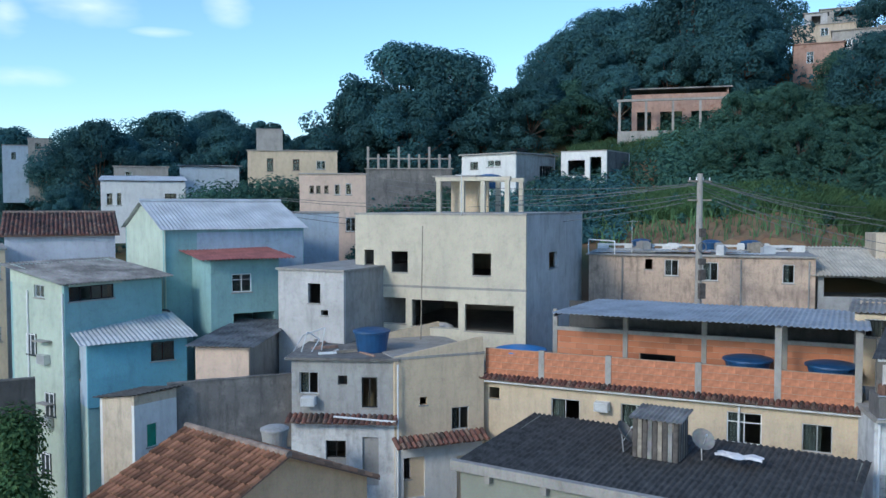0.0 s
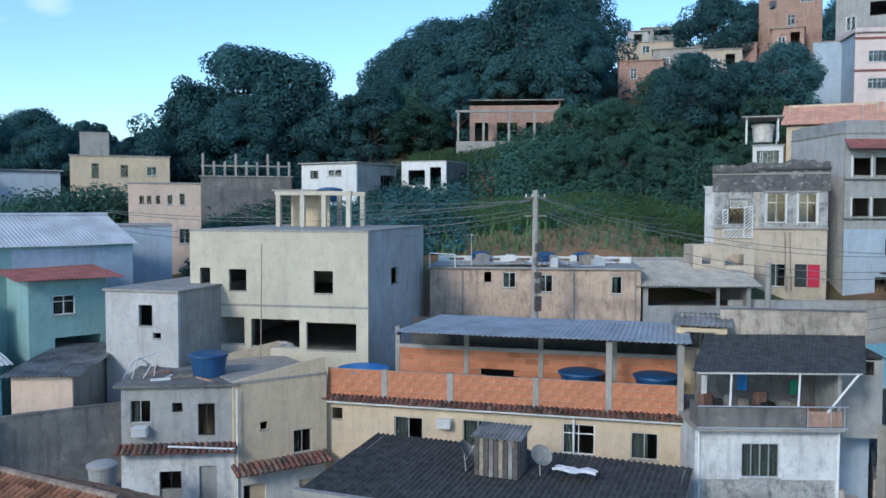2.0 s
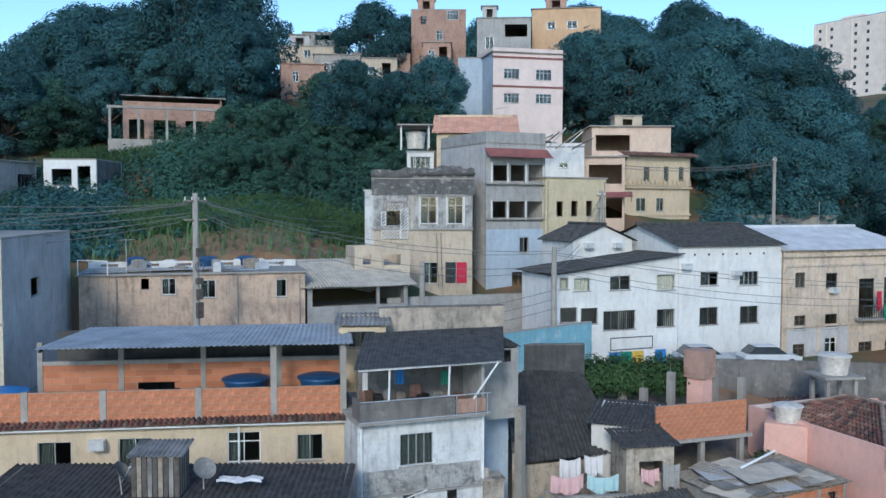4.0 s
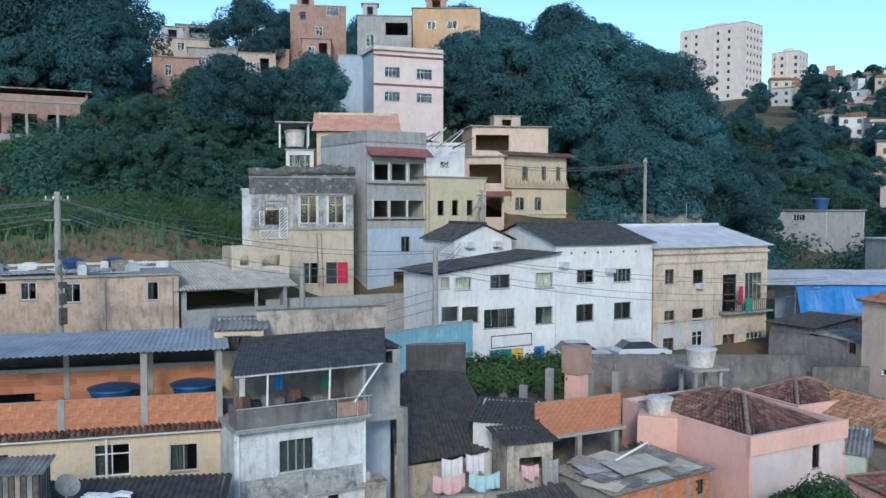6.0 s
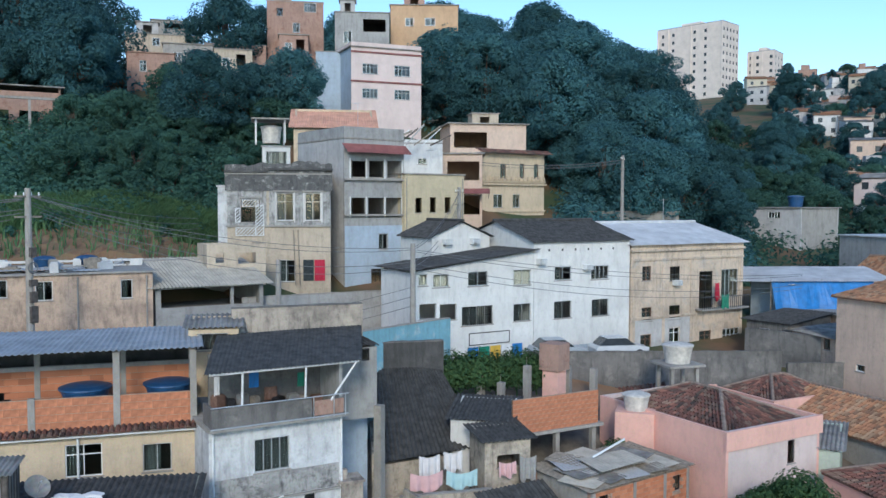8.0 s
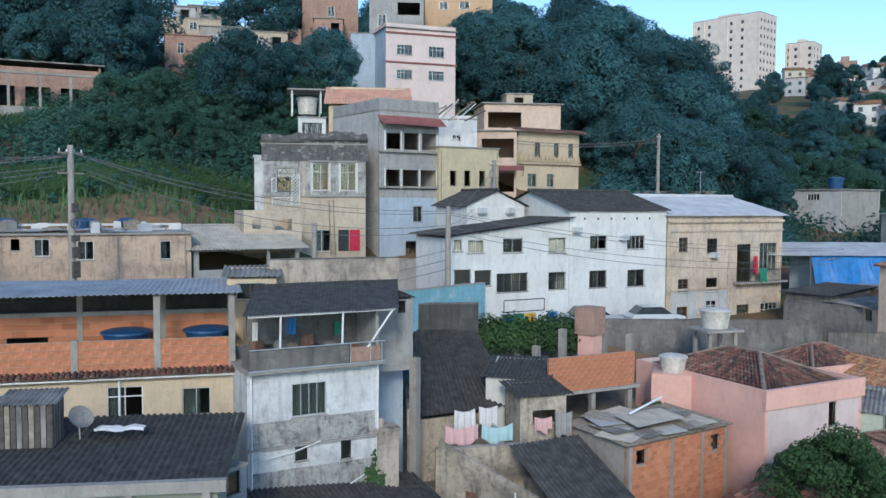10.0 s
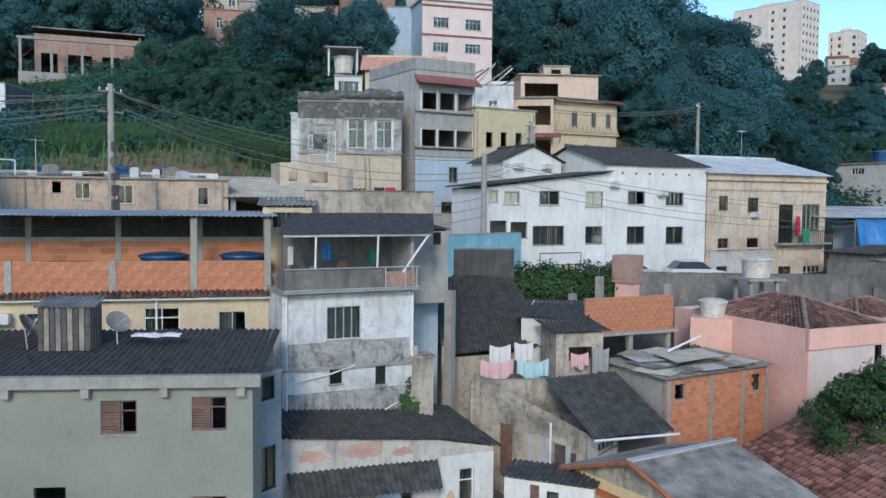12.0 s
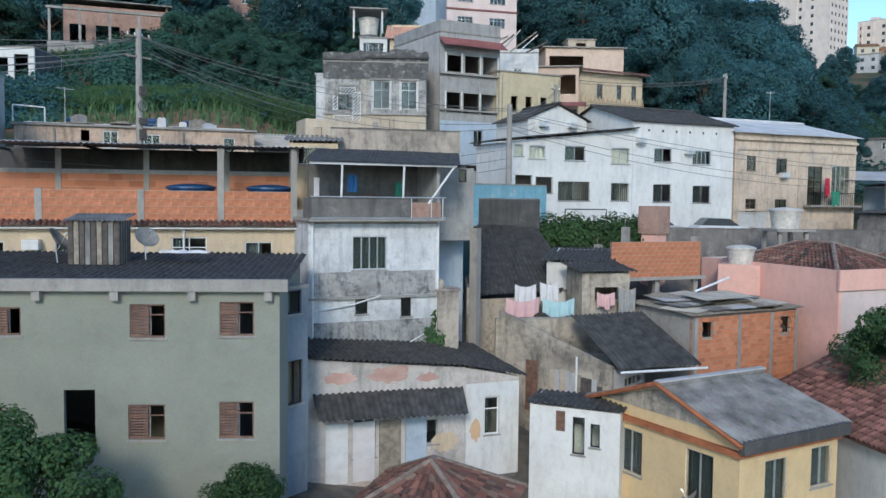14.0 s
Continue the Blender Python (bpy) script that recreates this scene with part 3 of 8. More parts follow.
                part("roof", slab_shape(*pl, 0.06), WOOD, hs)
            else:
                part("roof", corr_shape(*pl, amp=0.02 if roofmat is METALROOF else 0.042), roofmat or FIBRO, hs)
        for k in (0, 1):
            fill = Shape()
            fill.weld = True
            if along:
                x = 0 if k == 0 else w - TH
                tri = ((x, 0, H), (x, d, H), (x, d / 2, zr - 0.06))
                tri2 = tuple((p[0] + TH, p[1], p[2]) for p in tri)
            else:
                y = 0 if k == 0 else d - TH
                tri = ((0, y, H), (w, y, H), (w / 2, y, zr - 0.06))
                tri2 = tuple((p[0], p[1] + TH, p[2]) for p in tri)
            fill.tri(*tri)
            fill.tri(*tri2[::-1])
            for m in range(3):
                fill.quad(tri[m], tri2[m], tri2[(m + 1) % 3], tri[(m + 1) % 3])
            part("gable_wall", fill, side_mat or mat, hs)
        rg = Shape()
        ra, rb = ((-o, d / 2, zr + 0.05), (w + o, d / 2, zr + 0.05)) if along else ((w / 2, -o, zr + 0.05), (w / 2, d + o, zr + 0.05))
        rg.tube(ra, rb, 0.13, n=8)
        part("ridge_cap", rg, RIDGE if tiles else roofmat or FIBRO, hs)
    elif roof == "hip":
        zr, ze = (H + rise, H - 0.05) if o >= 0 else (H + rise - 0.4, H - 0.45)
        hw = min(w, d) / 2
        r0, r1 = ((hw, d / 2, zr), (w - hw, d / 2, zr)) if w >= d else ((w / 2, hw, zr), (w / 2, d - hw, zr))
        c = [(-o, -o, ze), (w + o, -o, ze), (w + o, d + o, ze), (-o, d + o, ze)]
        if w >= d:
            planes = [(c[0], c[1], r1, r0), (c[1], c[2], r1, r1), (c[2], c[3], r0, r1), (c[3], c[0], r0, r0)]
        else:
            planes = [(c[0], c[1], r0, r0), (c[1], c[2], r1, r0), (c[2], c[3], r1, r1), (c[3], c[0], r0, r1)]
        for k, pl in enumerate(planes):
            tagged(part("roof_tiles", tile_shape(*pl, seed=k + int(abs(at[1]) * 7)), roofmat or TILE, hs), kind="stuff")
            part("roof", slab_shape(*pl, 0.05), WOOD, hs)
        rg = Shape()
        for a, b in ((c[0], r0), (c[3], r0) if w >= d else (c[1], r0), (c[1], r1) if w >= d else (c[3], r1), (c[2], r1), (r0, r1)):
            if (Vector(a) - Vector(b)).length > 0.3:
                rg.tube((a[0], a[1], a[2] + 0.06), (b[0], b[1], b[2] + 0.06), 0.12, n=6)
        part("ridge_cap", rg, RIDGE, hs)
    return hs

# ---- the ground: a valley with a hill rising beyond it ----
AZ = (-180, -120, -60, -27, -8, 8, 22, 36, 50, 62, 75, 120, 180)
DIST = (0, 28, 35, 42, 58, 65, 78, 105, 145, 230, 380, 4000)
HEIGHT = np.array([                       # one column for each direction, one row for each distance
    (-6, -6, -6, -6, -6, -6, -6, -6, -6, -6, -6, -6, -6),
    (-6, -6, -6, -4, -4, -4, -4, -5, -6, -7, -7, -6, -6),
    (-6, -6, -6, -4, -3.5, -3, -4, -5.5, -6, -6, -6, -6, -6),
    (-6, -6, -6, -4, -2, 0, 0, -3, -5, -5, -5, -6, -6),
    (-6, -6, -6, 1, 4, 4.5, 4, 4, 3, 0, 0, -6, -6),
    (-6, -6, -3, 3, 7, 10.5, 11.5, 5.5, 3, 1.5, 1.5, -5, -6),
    (-6, -6, 0, 7, 10, 14, 15, 10, 6, 4, 4, -4, -6),
    (-6, -6, 4, 9, 13, 21, 26, 24, 14, 8, 6, -4, -6),
    (-6, -6, 6, 11, 17, 29, 37, 37, 30, 13, 9, -2, -6),
    (-6, -5, 8, 12, 20, 32, 42, 44, 44, 30, 26, 0, -6),
    (-5, -5, 8, 14, 20, 30, 40, 46, 52, 62, 65, 4, -5),
    (-5, -5, 10, 14, 16, 20, 25, 30, 40, 45, 35, 5, -5)], dtype=float)


def ease(t):
    return t * t * (3 - 2 * t)


def ground_z(x, y):
    az, r = math.degrees(math.atan2(x, y)), math.hypot(x, y)
    i = max(k for k in range(len(AZ) - 1) if AZ[k] <= az)
    j = max(k for k in range(len(DIST) - 1) if DIST[k] <= min(r, 3999))
    u, v = (az - AZ[i]) / (AZ[i + 1] - AZ[i]), (min(r, 3999) - DIST[j]) / (DIST[j + 1] - DIST[j])
    u = 0.5 * u + 0.5 * ease(u)
    a, b = HEIGHT[j, i] * (1 - u) + HEIGHT[j, i + 1] * u, HEIGHT[j + 1, i] * (1 - u) + HEIGHT[j + 1, i + 1] * u
    return a * (1 - v) + b * v + 0.5 * noise.noise((x * 0.08, y * 0.08, 0)) * min(1, r / 60)


ground = Shape()
RINGS = [0.5 * 1.055 ** k for k in range(168)]
COLS = 300
for r in RINGS:
    for k in range(COLS):
        a = 2 * math.pi * k / COLS - math.pi
        ground.v.append((r * math.sin(a), r * math.cos(a), ground_z(r * math.sin(a), r * math.cos(a))))
for j in range(len(RINGS) - 1):
    ground.f += [(j * COLS + k, j * COLS + (k + 1) % COLS, (j + 1) * COLS + (k + 1) % COLS, (j + 1) * COLS + k)[::-1] for k in range(COLS)]
ground.f.append(tuple(range(COLS)))
gm, gn, gl, gp = node_material("hillside_earth")
g_co, g_sep, g_len = gn.new("ShaderNodeTexCoord"), gn.new("ShaderNodeVectorMath"), gn.new("ShaderNodeMapRange")
g_sep.operation = "LENGTH"
gl.new(g_co.outputs["Object"], g_sep.inputs[0])
gl.new(g_sep.outputs["Value"], g_len.inputs["Value"])
g_len.inputs["From Min"].default_value, g_len.inputs["From Max"].default_value = 56, 60
g_a, g_b = noise_node(gn, gl, 0.12, 6), noise_node(gn, gl, 1.4, 6)
yard = mix_node(gn, gl, ramp_node(gn, gl, g_b.outputs["Fac"], 0.35, 0.7).outputs["Color"], (0.20, 0.175, 0.145), (0.09, 0.085, 0.075))
scrubby = mix_node(gn, gl, ramp_node(gn, gl, g_a.outputs["Fac"], 0.42, 0.62).outputs["Color"], (0.05, 0.075, 0.03), (0.17, 0.10, 0.055))
g_bank = gn.new("ShaderNodeMapRange")
gl.new(g_sep.outputs["Value"], g_bank.inputs["Value"])
g_bank.inputs["From Min"].default_value, g_bank.inputs["From Max"].default_value = 61.5, 65.5
scrubby = mix_node(gn, gl, g_bank.outputs["Result"], (0.27, 0.155, 0.085), scrubby)
gl.new(mix_node(gn, gl, g_len.outputs["Result"], yard, scrubby), gp.inputs["Base Color"])
gp.inputs["Roughness"].default_value = 0.95
solo("ground", ground, gm, "scrubby hillside earth with dark green growth", "ground", kind="structure", smooth=True)


def polar(az, r):
    return r * math.sin(radians(az)), r * math.cos(radians(az))


# ---- trees ----
def leaf_cloud(sh, rnd, centre, radius, count, size, flat=0.8):
    """Small leaf sprays round one clump, thickest at its skin."""
    for _ in range(count):
        d = Vector((rnd.gauss(0, 1), rnd.gauss(0, 1), rnd.gauss(0, 1))).normalized()
        r = radius * (0.78 + 0.27 * rnd.random())
        p = Vector(centre) + Vector((d.x * r, d.y * r, d.z * r * flat))
        nrm = (d * 1.5 + Vector((rnd.uniform(-0.7, 0.7), rnd.uniform(-0.7, 0.7), rnd.uniform(0.0, 1.1)))).normalized()
        s = nrm.orthogonal().normalized()
        s.rotate(Matrix.Rotation(rnd.uniform(0, 6.3), 3, nrm))
        t = nrm.cross(s)
        a, b = size * rnd.uniform(0.75, 1.6), size * rnd.uniform(0.5, 0.95)
        sh.quad(tuple(p - s * a), tuple(p - t * b), tuple(p + s * a), tuple(p + t * b + nrm * a * 0.25))


def tree_meshes(seed, height, width, clumps, leaves, size, low=0.25):
    rnd = random.Random(seed)
    tr, cr = Shape(), Shape()
    fork = height * 0.32
    tr.tube((0, 0, -1.5), (0.1, 0.05, fork), height * 0.028, height * 0.019, 8)
    for k in range(clumps):
        a = rnd.uniform(0, 6.283)
        h = low + (1 - low) * rnd.random() ** 0.8
        bulge = math.sin(math.pi * min(1, 0.12 + 0.86 * (h - low) / (1 - low))) ** 0.65
        r = width * 0.5 * bulge * (0.35 + 0.65 * rnd.random() ** 0.5) * (1 + 0.25 * math.sin(3 * a + seed))
        c = (r * math.cos(a), r * math.sin(a), height * h * 0.93)
        leaf_cloud(cr, rnd, c, width * rnd.uniform(0.085, 0.16), leaves, size)
        if k % 4 == 0:
            m = (c[0] * 0.5, c[1] * 0.5, fork + (c[2] - fork) * 0.4)
            tr.tube((0.1, 0.05, fork * 0.9), m, height * 0.012, height * 0.008, 5)
            tr.tube(m, c, height * 0.008, height * 0.003, 5)
    return tr, cr


TREE_KINDS = []
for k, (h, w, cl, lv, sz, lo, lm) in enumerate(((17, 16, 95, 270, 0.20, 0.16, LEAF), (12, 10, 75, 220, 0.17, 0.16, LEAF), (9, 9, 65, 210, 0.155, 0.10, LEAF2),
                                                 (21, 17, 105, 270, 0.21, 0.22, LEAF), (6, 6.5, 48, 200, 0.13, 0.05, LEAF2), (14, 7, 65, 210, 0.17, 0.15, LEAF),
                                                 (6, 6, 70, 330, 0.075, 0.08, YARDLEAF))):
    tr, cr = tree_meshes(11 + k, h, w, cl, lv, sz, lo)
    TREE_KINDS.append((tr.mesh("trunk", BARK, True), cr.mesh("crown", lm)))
TREE_LABELS = ("broad dark green mango-like tree with dense crown", "round dark green tree on the hillside", "mid-green bushy tree on the slope",
               "tall dark green tree on the hill's crest", "low green bushy tree among scrub", "narrow dark green tree on the hillside", "small leafy yard tree with dense fine foliage")


def tree(kind, az, r, scale=1.0, z=None, squash=1.0, group="hillside trees"):
    x, y = polar(az, r)
    t = thing("tree", TREE_LABELS[kind], "tree", (x, y, ground_z(x, y) - 0.3 if z is None else z), (az * 57 + r * 13) % 360, group)
    t.scale = (scale, scale, scale * squash)
    part("trunk", TREE_KINDS[kind][0], None, t)
    part("crown", TREE_KINDS[kind][1], None, t)
    return t

# ---- the main houses ----
cement_house = house("apartment_house", "unfinished cream cement-rendered three-storey house with glassless openings", (-5.09, 49.04), -22.0, 10.28, 13.50, 0.50, 13.50, CREAM,
      front=(('hole', 0.59, 10.36, 1.2, 11.5), ('hole', 2.32, 10.25, 3.34, 11.44), ('hole', 7.23, 10.21, 8.31, 11.42), ('hole', 0.5, 7.32, 3.2, 8.79), ('hole', 3.59, 7.23, 6.4, 8.73), ('hole', 6.8, 7.12, 9.61, 8.61)),
      right=(('hole', 4.8, 10.29, 6.69, 11.27),), floors=[9.55, 6.6], over=0.1, side_mat=PALECEM)
house("row_house", "small white rendered house with flat roof beside the cement building", (-9.11, 46.62), -26.6, 4.30, 8.00, 3.00, 10.50, PALECEM,
      front=(('hole', 1.99, 8.75, 2.8, 9.83), ('hole', 2.83, 8.12, 3.3, 8.42)), side_mat=GREYCEM)
teal_house = house("row_house", "tall teal-painted house with a gabled pale metal roof", (-16.51, 49.94), 35.7, 9.09, 8.00, -4.00, 12.60, TEAL, roof='gable_x', rise=1.7, roofmat=METALROOF, side_mat=PALEGREEN, over=0.25)
teal_wing = house("row_house", "teal house wing with a dark sheet roof and long window", (-19.48, 43.32), 56.6, 6.05, 5.00, -4.00, 9.90, TEAL,
      front=(('dark', 0.25, 9.05, 2.92, 9.8),),
      left=(('slide', 1.82, 9.17, 2.73, 9.85),), roof='corr_back', rise=1.0, roofmat=GREYFIBRO, side_mat=PALEGREEN, over=0.5)
blue_annex = house("row_house", "bright blue annex with a corrugated metal lean-to roof", (-18.04, 42.53), 35.8, 5.12, 3.50, 3.70, 6.90, BLUE,
      front=(('dark', 3.2, 5.79, 4.44, 6.79),),
      left=(('dark', 1.44, 4.96, 3.25, 5.98),), roof='corr_back', rise=1.0, roofmat=METALROOF, side_mat=LIGHTBLUE, over=0.45)
house("shed", "small white rendered shed with a dark sloping roof", (-13.93, 37.71), 54.0, 2.27, 2.70, -4.00, 5.00, WHITE,
      front=(('green', 0.65, 2.96, 1.16, 4.01),), roof='corr_front', rise=0.5, side_mat=SANDY, over=0.25)
house("row_house", "teal balcony block under a faded red sheet roof", (-13.15, 47.72), 31.9, 4.06, 6.00, 1.00, 10.90, TEAL,
      front=(('white', 1.22, 9.05, 2.38, 10.1), ('hole', 1.29, 6.4, 3.76, 7.82)), roof='corr_back', rise=0.7, roofmat=REDROOF, over=0.8, floors=[8.2])
house("shed", "pale pink shed with a flat corrugated roof", (-12.51, 42.39), -6.3, 2.78, 7.00, 1.00, 6.90, PEACH, roof='corr_back', rise=0.45, roofmat=GREYFIBRO, over=0.4, side_mat=CONCRETE)
grey_house = house("row_house", "grey unpainted house with a littered flat roof", (-7.40, 40.94), -4.6, 5.05, 6.50, -4.00, 6.55, GREYCEM,
      front=(('half', 0.39, 4.86, 1.34, 5.94), ('hole', 2.29, 5.33, 2.76, 5.78), ('dark', 3.46, 4.22, 4.23, 5.72), ('dark', 1.72, 1.73, 2.66, 2.96)), over=0.9, roofmat=DARKCON)
beige_house = house("row_house", "beige rendered house with stained walls", (-2.32, 40.33), 22.5, 4.74, 6.00, -4.00, 6.60, BEIGE,
      front=(('hole', 1.29, 4.29, 1.67, 4.68), ('half', 2.97, 2.89, 3.92, 4.03), ('bars', 0.25, 0.72, 0.81, 1.94)), over=0.1)
house("row_house", "pale lilac house behind a tiled roof", (-28.57, 55.03), 24.3, 6.74, 9.00, -2.00, 12.10, LILAC, roof='tile_x', rise=1.4, roofmat=OLDTILE, over=0.3)
brick_house = house("brick_house", "beige two-storey house with a bare clay block roof terrace", (2.08, 42.55), -25.2, 17.17, 9.00, -4.00, 5.30, BEIGE,
      front=(('hole', 0.29, 4.3, 0.84, 4.87), ('half', 3.56, 3.34, 5.0, 4.63), ('slide', 7.0, 3.45, 8.47, 4.69), ('white', 11.78, 3.4, 13.26, 4.82), ('slide', 14.9, 3.38, 16.1, 4.61)), over=0.9, floors=[2.9])
tan_house = house("row_house", "low tan house with stained walls and a flat cement roof", (9.75, 56.39), -16.8, 13.98, 8.00, 3.00, 10.75, TANP,
      front=(('hole', 3.66, 9.87, 4.13, 10.54), ('slide', 4.9, 9.48, 5.77, 10.53), ('slide', 7.26, 9.22, 8.22, 10.39), ('slide', 12.07, 9.16, 12.76, 10.34)), over=0.6)
awning_house = house("row_house", "grey house with a deep open verandah under a beige sheet roof", (23.45, 52.72), -10.9, 7.17, 6.00, 3.00, 9.60, GREYCEM,
      front=(('void', 0.35, 8.35, 4.9, 9.55), ('void', 5.1, 8.35, 6.9, 9.55)), roof='corr_back', rise=1.6, roofmat=AWNINGSHEET, over=0.6, floors=[8.2])
old_house = house("old_house", "old grey two-storey house blackened by mould", (33.20, 61.40), -32.9, 8.10, 9.00, 4.00, 17.40, SANDY,
      front=(('dark', 1.07, 13.63, 2.51, 15.4), ('white', 3.83, 13.75, 5.17, 15.95), ('white', 6.07, 13.75, 7.33, 15.95), ('slide', 3.87, 8.84, 5.26, 10.6), ('dark', 1.45, 10.14, 2.82, 11.26)), over=0.6, floors=[13.2])
balcony_block = house("row_house", "four-storey grey house with open balconies and red awning", (42.72, 58.88), -7.5, 5.94, 9.00, 5.00, 20.60, GREYCEM,
      front=(('hole', 0.69, 17.25, 2.2, 18.73), ('hole', 2.43, 17.28, 3.88, 18.79), ('hole', 4.23, 17.31, 5.69, 18.84), ('hole', 0.56, 13.99, 2.02, 15.62), ('hole', 2.31, 13.97, 3.87, 15.63), ('hole', 4.1, 13.96, 5.69, 15.64), ('slide', 3.35, 11.12, 4.26, 12.5), ('dark', 2.61, 6.7, 4.41, 9.46)), over=0.2, parapet=0.9, side_mat=PALECEM, floors=[17.4, 14.2])
yellow_narrow = house("row_house", "narrow pale yellow three-storey house", (48.33, 57.69), -8.6, 6.38, 8.00, 5.00, 17.70, PALEYELLOW,
      front=(('hole', 1.12, 14.34, 1.82, 15.65), ('hole', 2.66, 14.34, 3.33, 15.7), ('hole', 4.25, 14.33, 4.93, 15.71), ('white', 1.35, 11.02, 2.18, 12.53), ('slide', 4.56, 11.33, 5.5, 12.67)), over=0.4)
tan_balcony = house("row_house", "tan two-storey house with balcony mouldings", (69.29, 68.97), -8.8, 9.2, 8.00, 9.00, 20.90, BEIGE,
      front=(('slide', 1.6, 14.72, 2.93, 16.23), ('slide', 4.43, 14.72, 5.46, 16.25), ('wood', 2.58, 18.14, 3.41, 19.78), ('wood', 5.43, 18.19, 6.13, 19.86), ('wood', 7.6, 18.19, 8.3, 19.86)), over=0.9, side_mat=BEIGE)
house("row_house", "tan upper house with a red tiled roof", (71.40, 76.66), -33.4, 9.54, 8.00, 12.00, 24.9, PEACH,
      front=(('void', 0.48, 22.0, 4.6, 23.9),), over=1.2)
pink_apartment = house("apartment_house", "pale pink four-storey apartment house with white trim", (65.12, 88.34), -20.2, 9.47, 10.00, 16.00, 35.00, PALEPINK,
      front=(('white', 1.46, 31.69, 3.55, 32.98), ('white', 5.76, 31.61, 7.93, 32.99), ('white', 1.44, 28.61, 3.54, 29.83), ('white', 5.75, 28.63, 7.92, 29.86)), over=0.9, side_mat=LIGHTBLUE, parapet=0.5)
white_house = house("apartment_house", "long white three-storey house with barred windows and dark roof", (47.50, 41.83), -12.1, 9.35, 10.00, 1.00, 12.30, WHITE,
      front=(('half', 1.91, 9.42, 3.49, 10.45), ('half', 5.44, 9.34, 7.18, 10.4), ('bars', 1.88, 6.54, 3.52, 7.83), ('bars', 5.53, 6.49, 7.22, 7.78)), roof='gable_x', rise=1.5, over=0.3)
white_wing = house("row_house", "white house wing with a verandah and dark sloping roof", (37.69, 43.94), -12.1, 10.00, 5.00, 1.00, 10.40, WHITE,
      front=(('pale', 1.49, 9.38, 2.75, 10.28), ('pale', 0.34, 9.54, 1.04, 10.35), ('half', 4.32, 9.34, 5.99, 10.35), ('pale', 8.2, 9.22, 9.75, 10.35), ('hole', 0.43, 7.26, 1.76, 8.27), ('hole', 2.03, 7.07, 3.39, 8.17), ('bars', 3.81, 6.56, 6.44, 7.9), ('bars', 8.22, 6.59, 9.75, 7.85)), roof='none')
white_gable = house("row_house", "white gabled upper storey with two air conditioners", (42.88, 47.96), -12.1, 5.19, 5.00, 4.00, 12.60, WHITE, roof='gable_y', rise=1.2, over=0.3)
ochre_house = house("old_house", "peeling ochre two-storey old house with white metal roof", (56.81, 39.83), -12.1, 13.00, 12.00, 1.00, 11.90, OCHRE,
      front=(('wood', 1.19, 9.01, 2.15, 10.16), ('dark', 4.24, 8.86, 5.37, 10.04), ('dark', 7.64, 6.31, 9.24, 9.51), ('slide', 10.29, 7.21, 12.37, 9.59), ('wood', 1.18, 5.73, 2.27, 6.84), ('dark', 4.23, 5.69, 5.44, 6.83), ('wood', 1.09, 3.51, 2.24, 4.63), ('white', 4.26, 3.69, 5.47, 4.98), ('wood', 7.75, 3.28, 9.17, 4.46), ('white', 10.56, 2.7, 12.64, 4.46)), roof='gable_x', rise=1.6, roofmat=METALROOF, over=0.4, side_mat=OCHRE)
balcony_house = house("balcony_house", "worn white two-storey house with a covered balcony", (17.00, 32.90), -12.5, 6.00, 3.00, -4.00, 5.50, WORNWHITE,
      front=(('quad', 1.95, 3.5, 3.53, 4.96), ('dark', 2.09, 1.56, 2.65, 2.21), ('dark', 4.21, 1.36, 4.7, 2.21)), over=0.15)
house("row_house", "grey recessed wing beside the balcony house", (23.35, 34.05), -16.9, 2.91, 5.00, 4.60, 8.10, GREYCEM,
      front=(('dark', 2.12, 7.44, 2.53, 8.05),), over=0.1, roof='corr_back', rise=0.4)
pink_house = house("row_house", "salmon pink house with parapet and old tiled roof", (42.85, 32.22), -102.2, 9.86, 7.60, -5.00, 3.30, PINK,
      right=(('dark', 4.9, 0.9, 5.5, 2.2),), roof='hip', rise=1.45, roofmat=OLDTILE, over=-0.3, side_mat=PALEPINK)
arch_house = house("row_house", "beige house gable with a small arched window", (62.03, 25.93), -110.8, 10.15, 10.00, -2.00, 8.60, PEACH,
      front=(('bars', 4.63, 6.11, 6.04, 7.14), ('white', 1.78, 3.58, 2.53, 4.06), ('white', 5.18, 3.82, 5.98, 4.27)), roof='tile_x', rise=0.9, over=0.3)
sage_house = house("near_house", "grey-green two-storey house with wooden shutters", (0.70, 33.00), -32.3, 13.66, 6.80, -4.00, 3.75, SAGE,
      front=(('shut', 8.93, 2.1, 10.04, 3.17), ('shut', 11.75, 2.16, 12.85, 3.26), ('shut', 8.85, -1.21, 10.01, -0.07), ('shut', 11.73, -1.2, 12.83, 0.01), ('hole', 6.85, -1.5, 7.82, 0.42), ('shut', 4.67, 2.18, 5.56, 3.07)), roof='corr_back', rise=0.62, over=0.25, floors=[0.6])
low_house = house("near_house", "low peeling pink and white house with stained walls", (15.20, 29.70), -14.5, 9.19, 5.50, -5.00, -0.95, PEEL,
      front=(('white', 7.6, -3.24, 8.28, -1.64), ('white', 1.91, -3.65, 2.85, -2.06), ('slide', 4.27, -3.39, 5.51, -2.34)), roof='none')
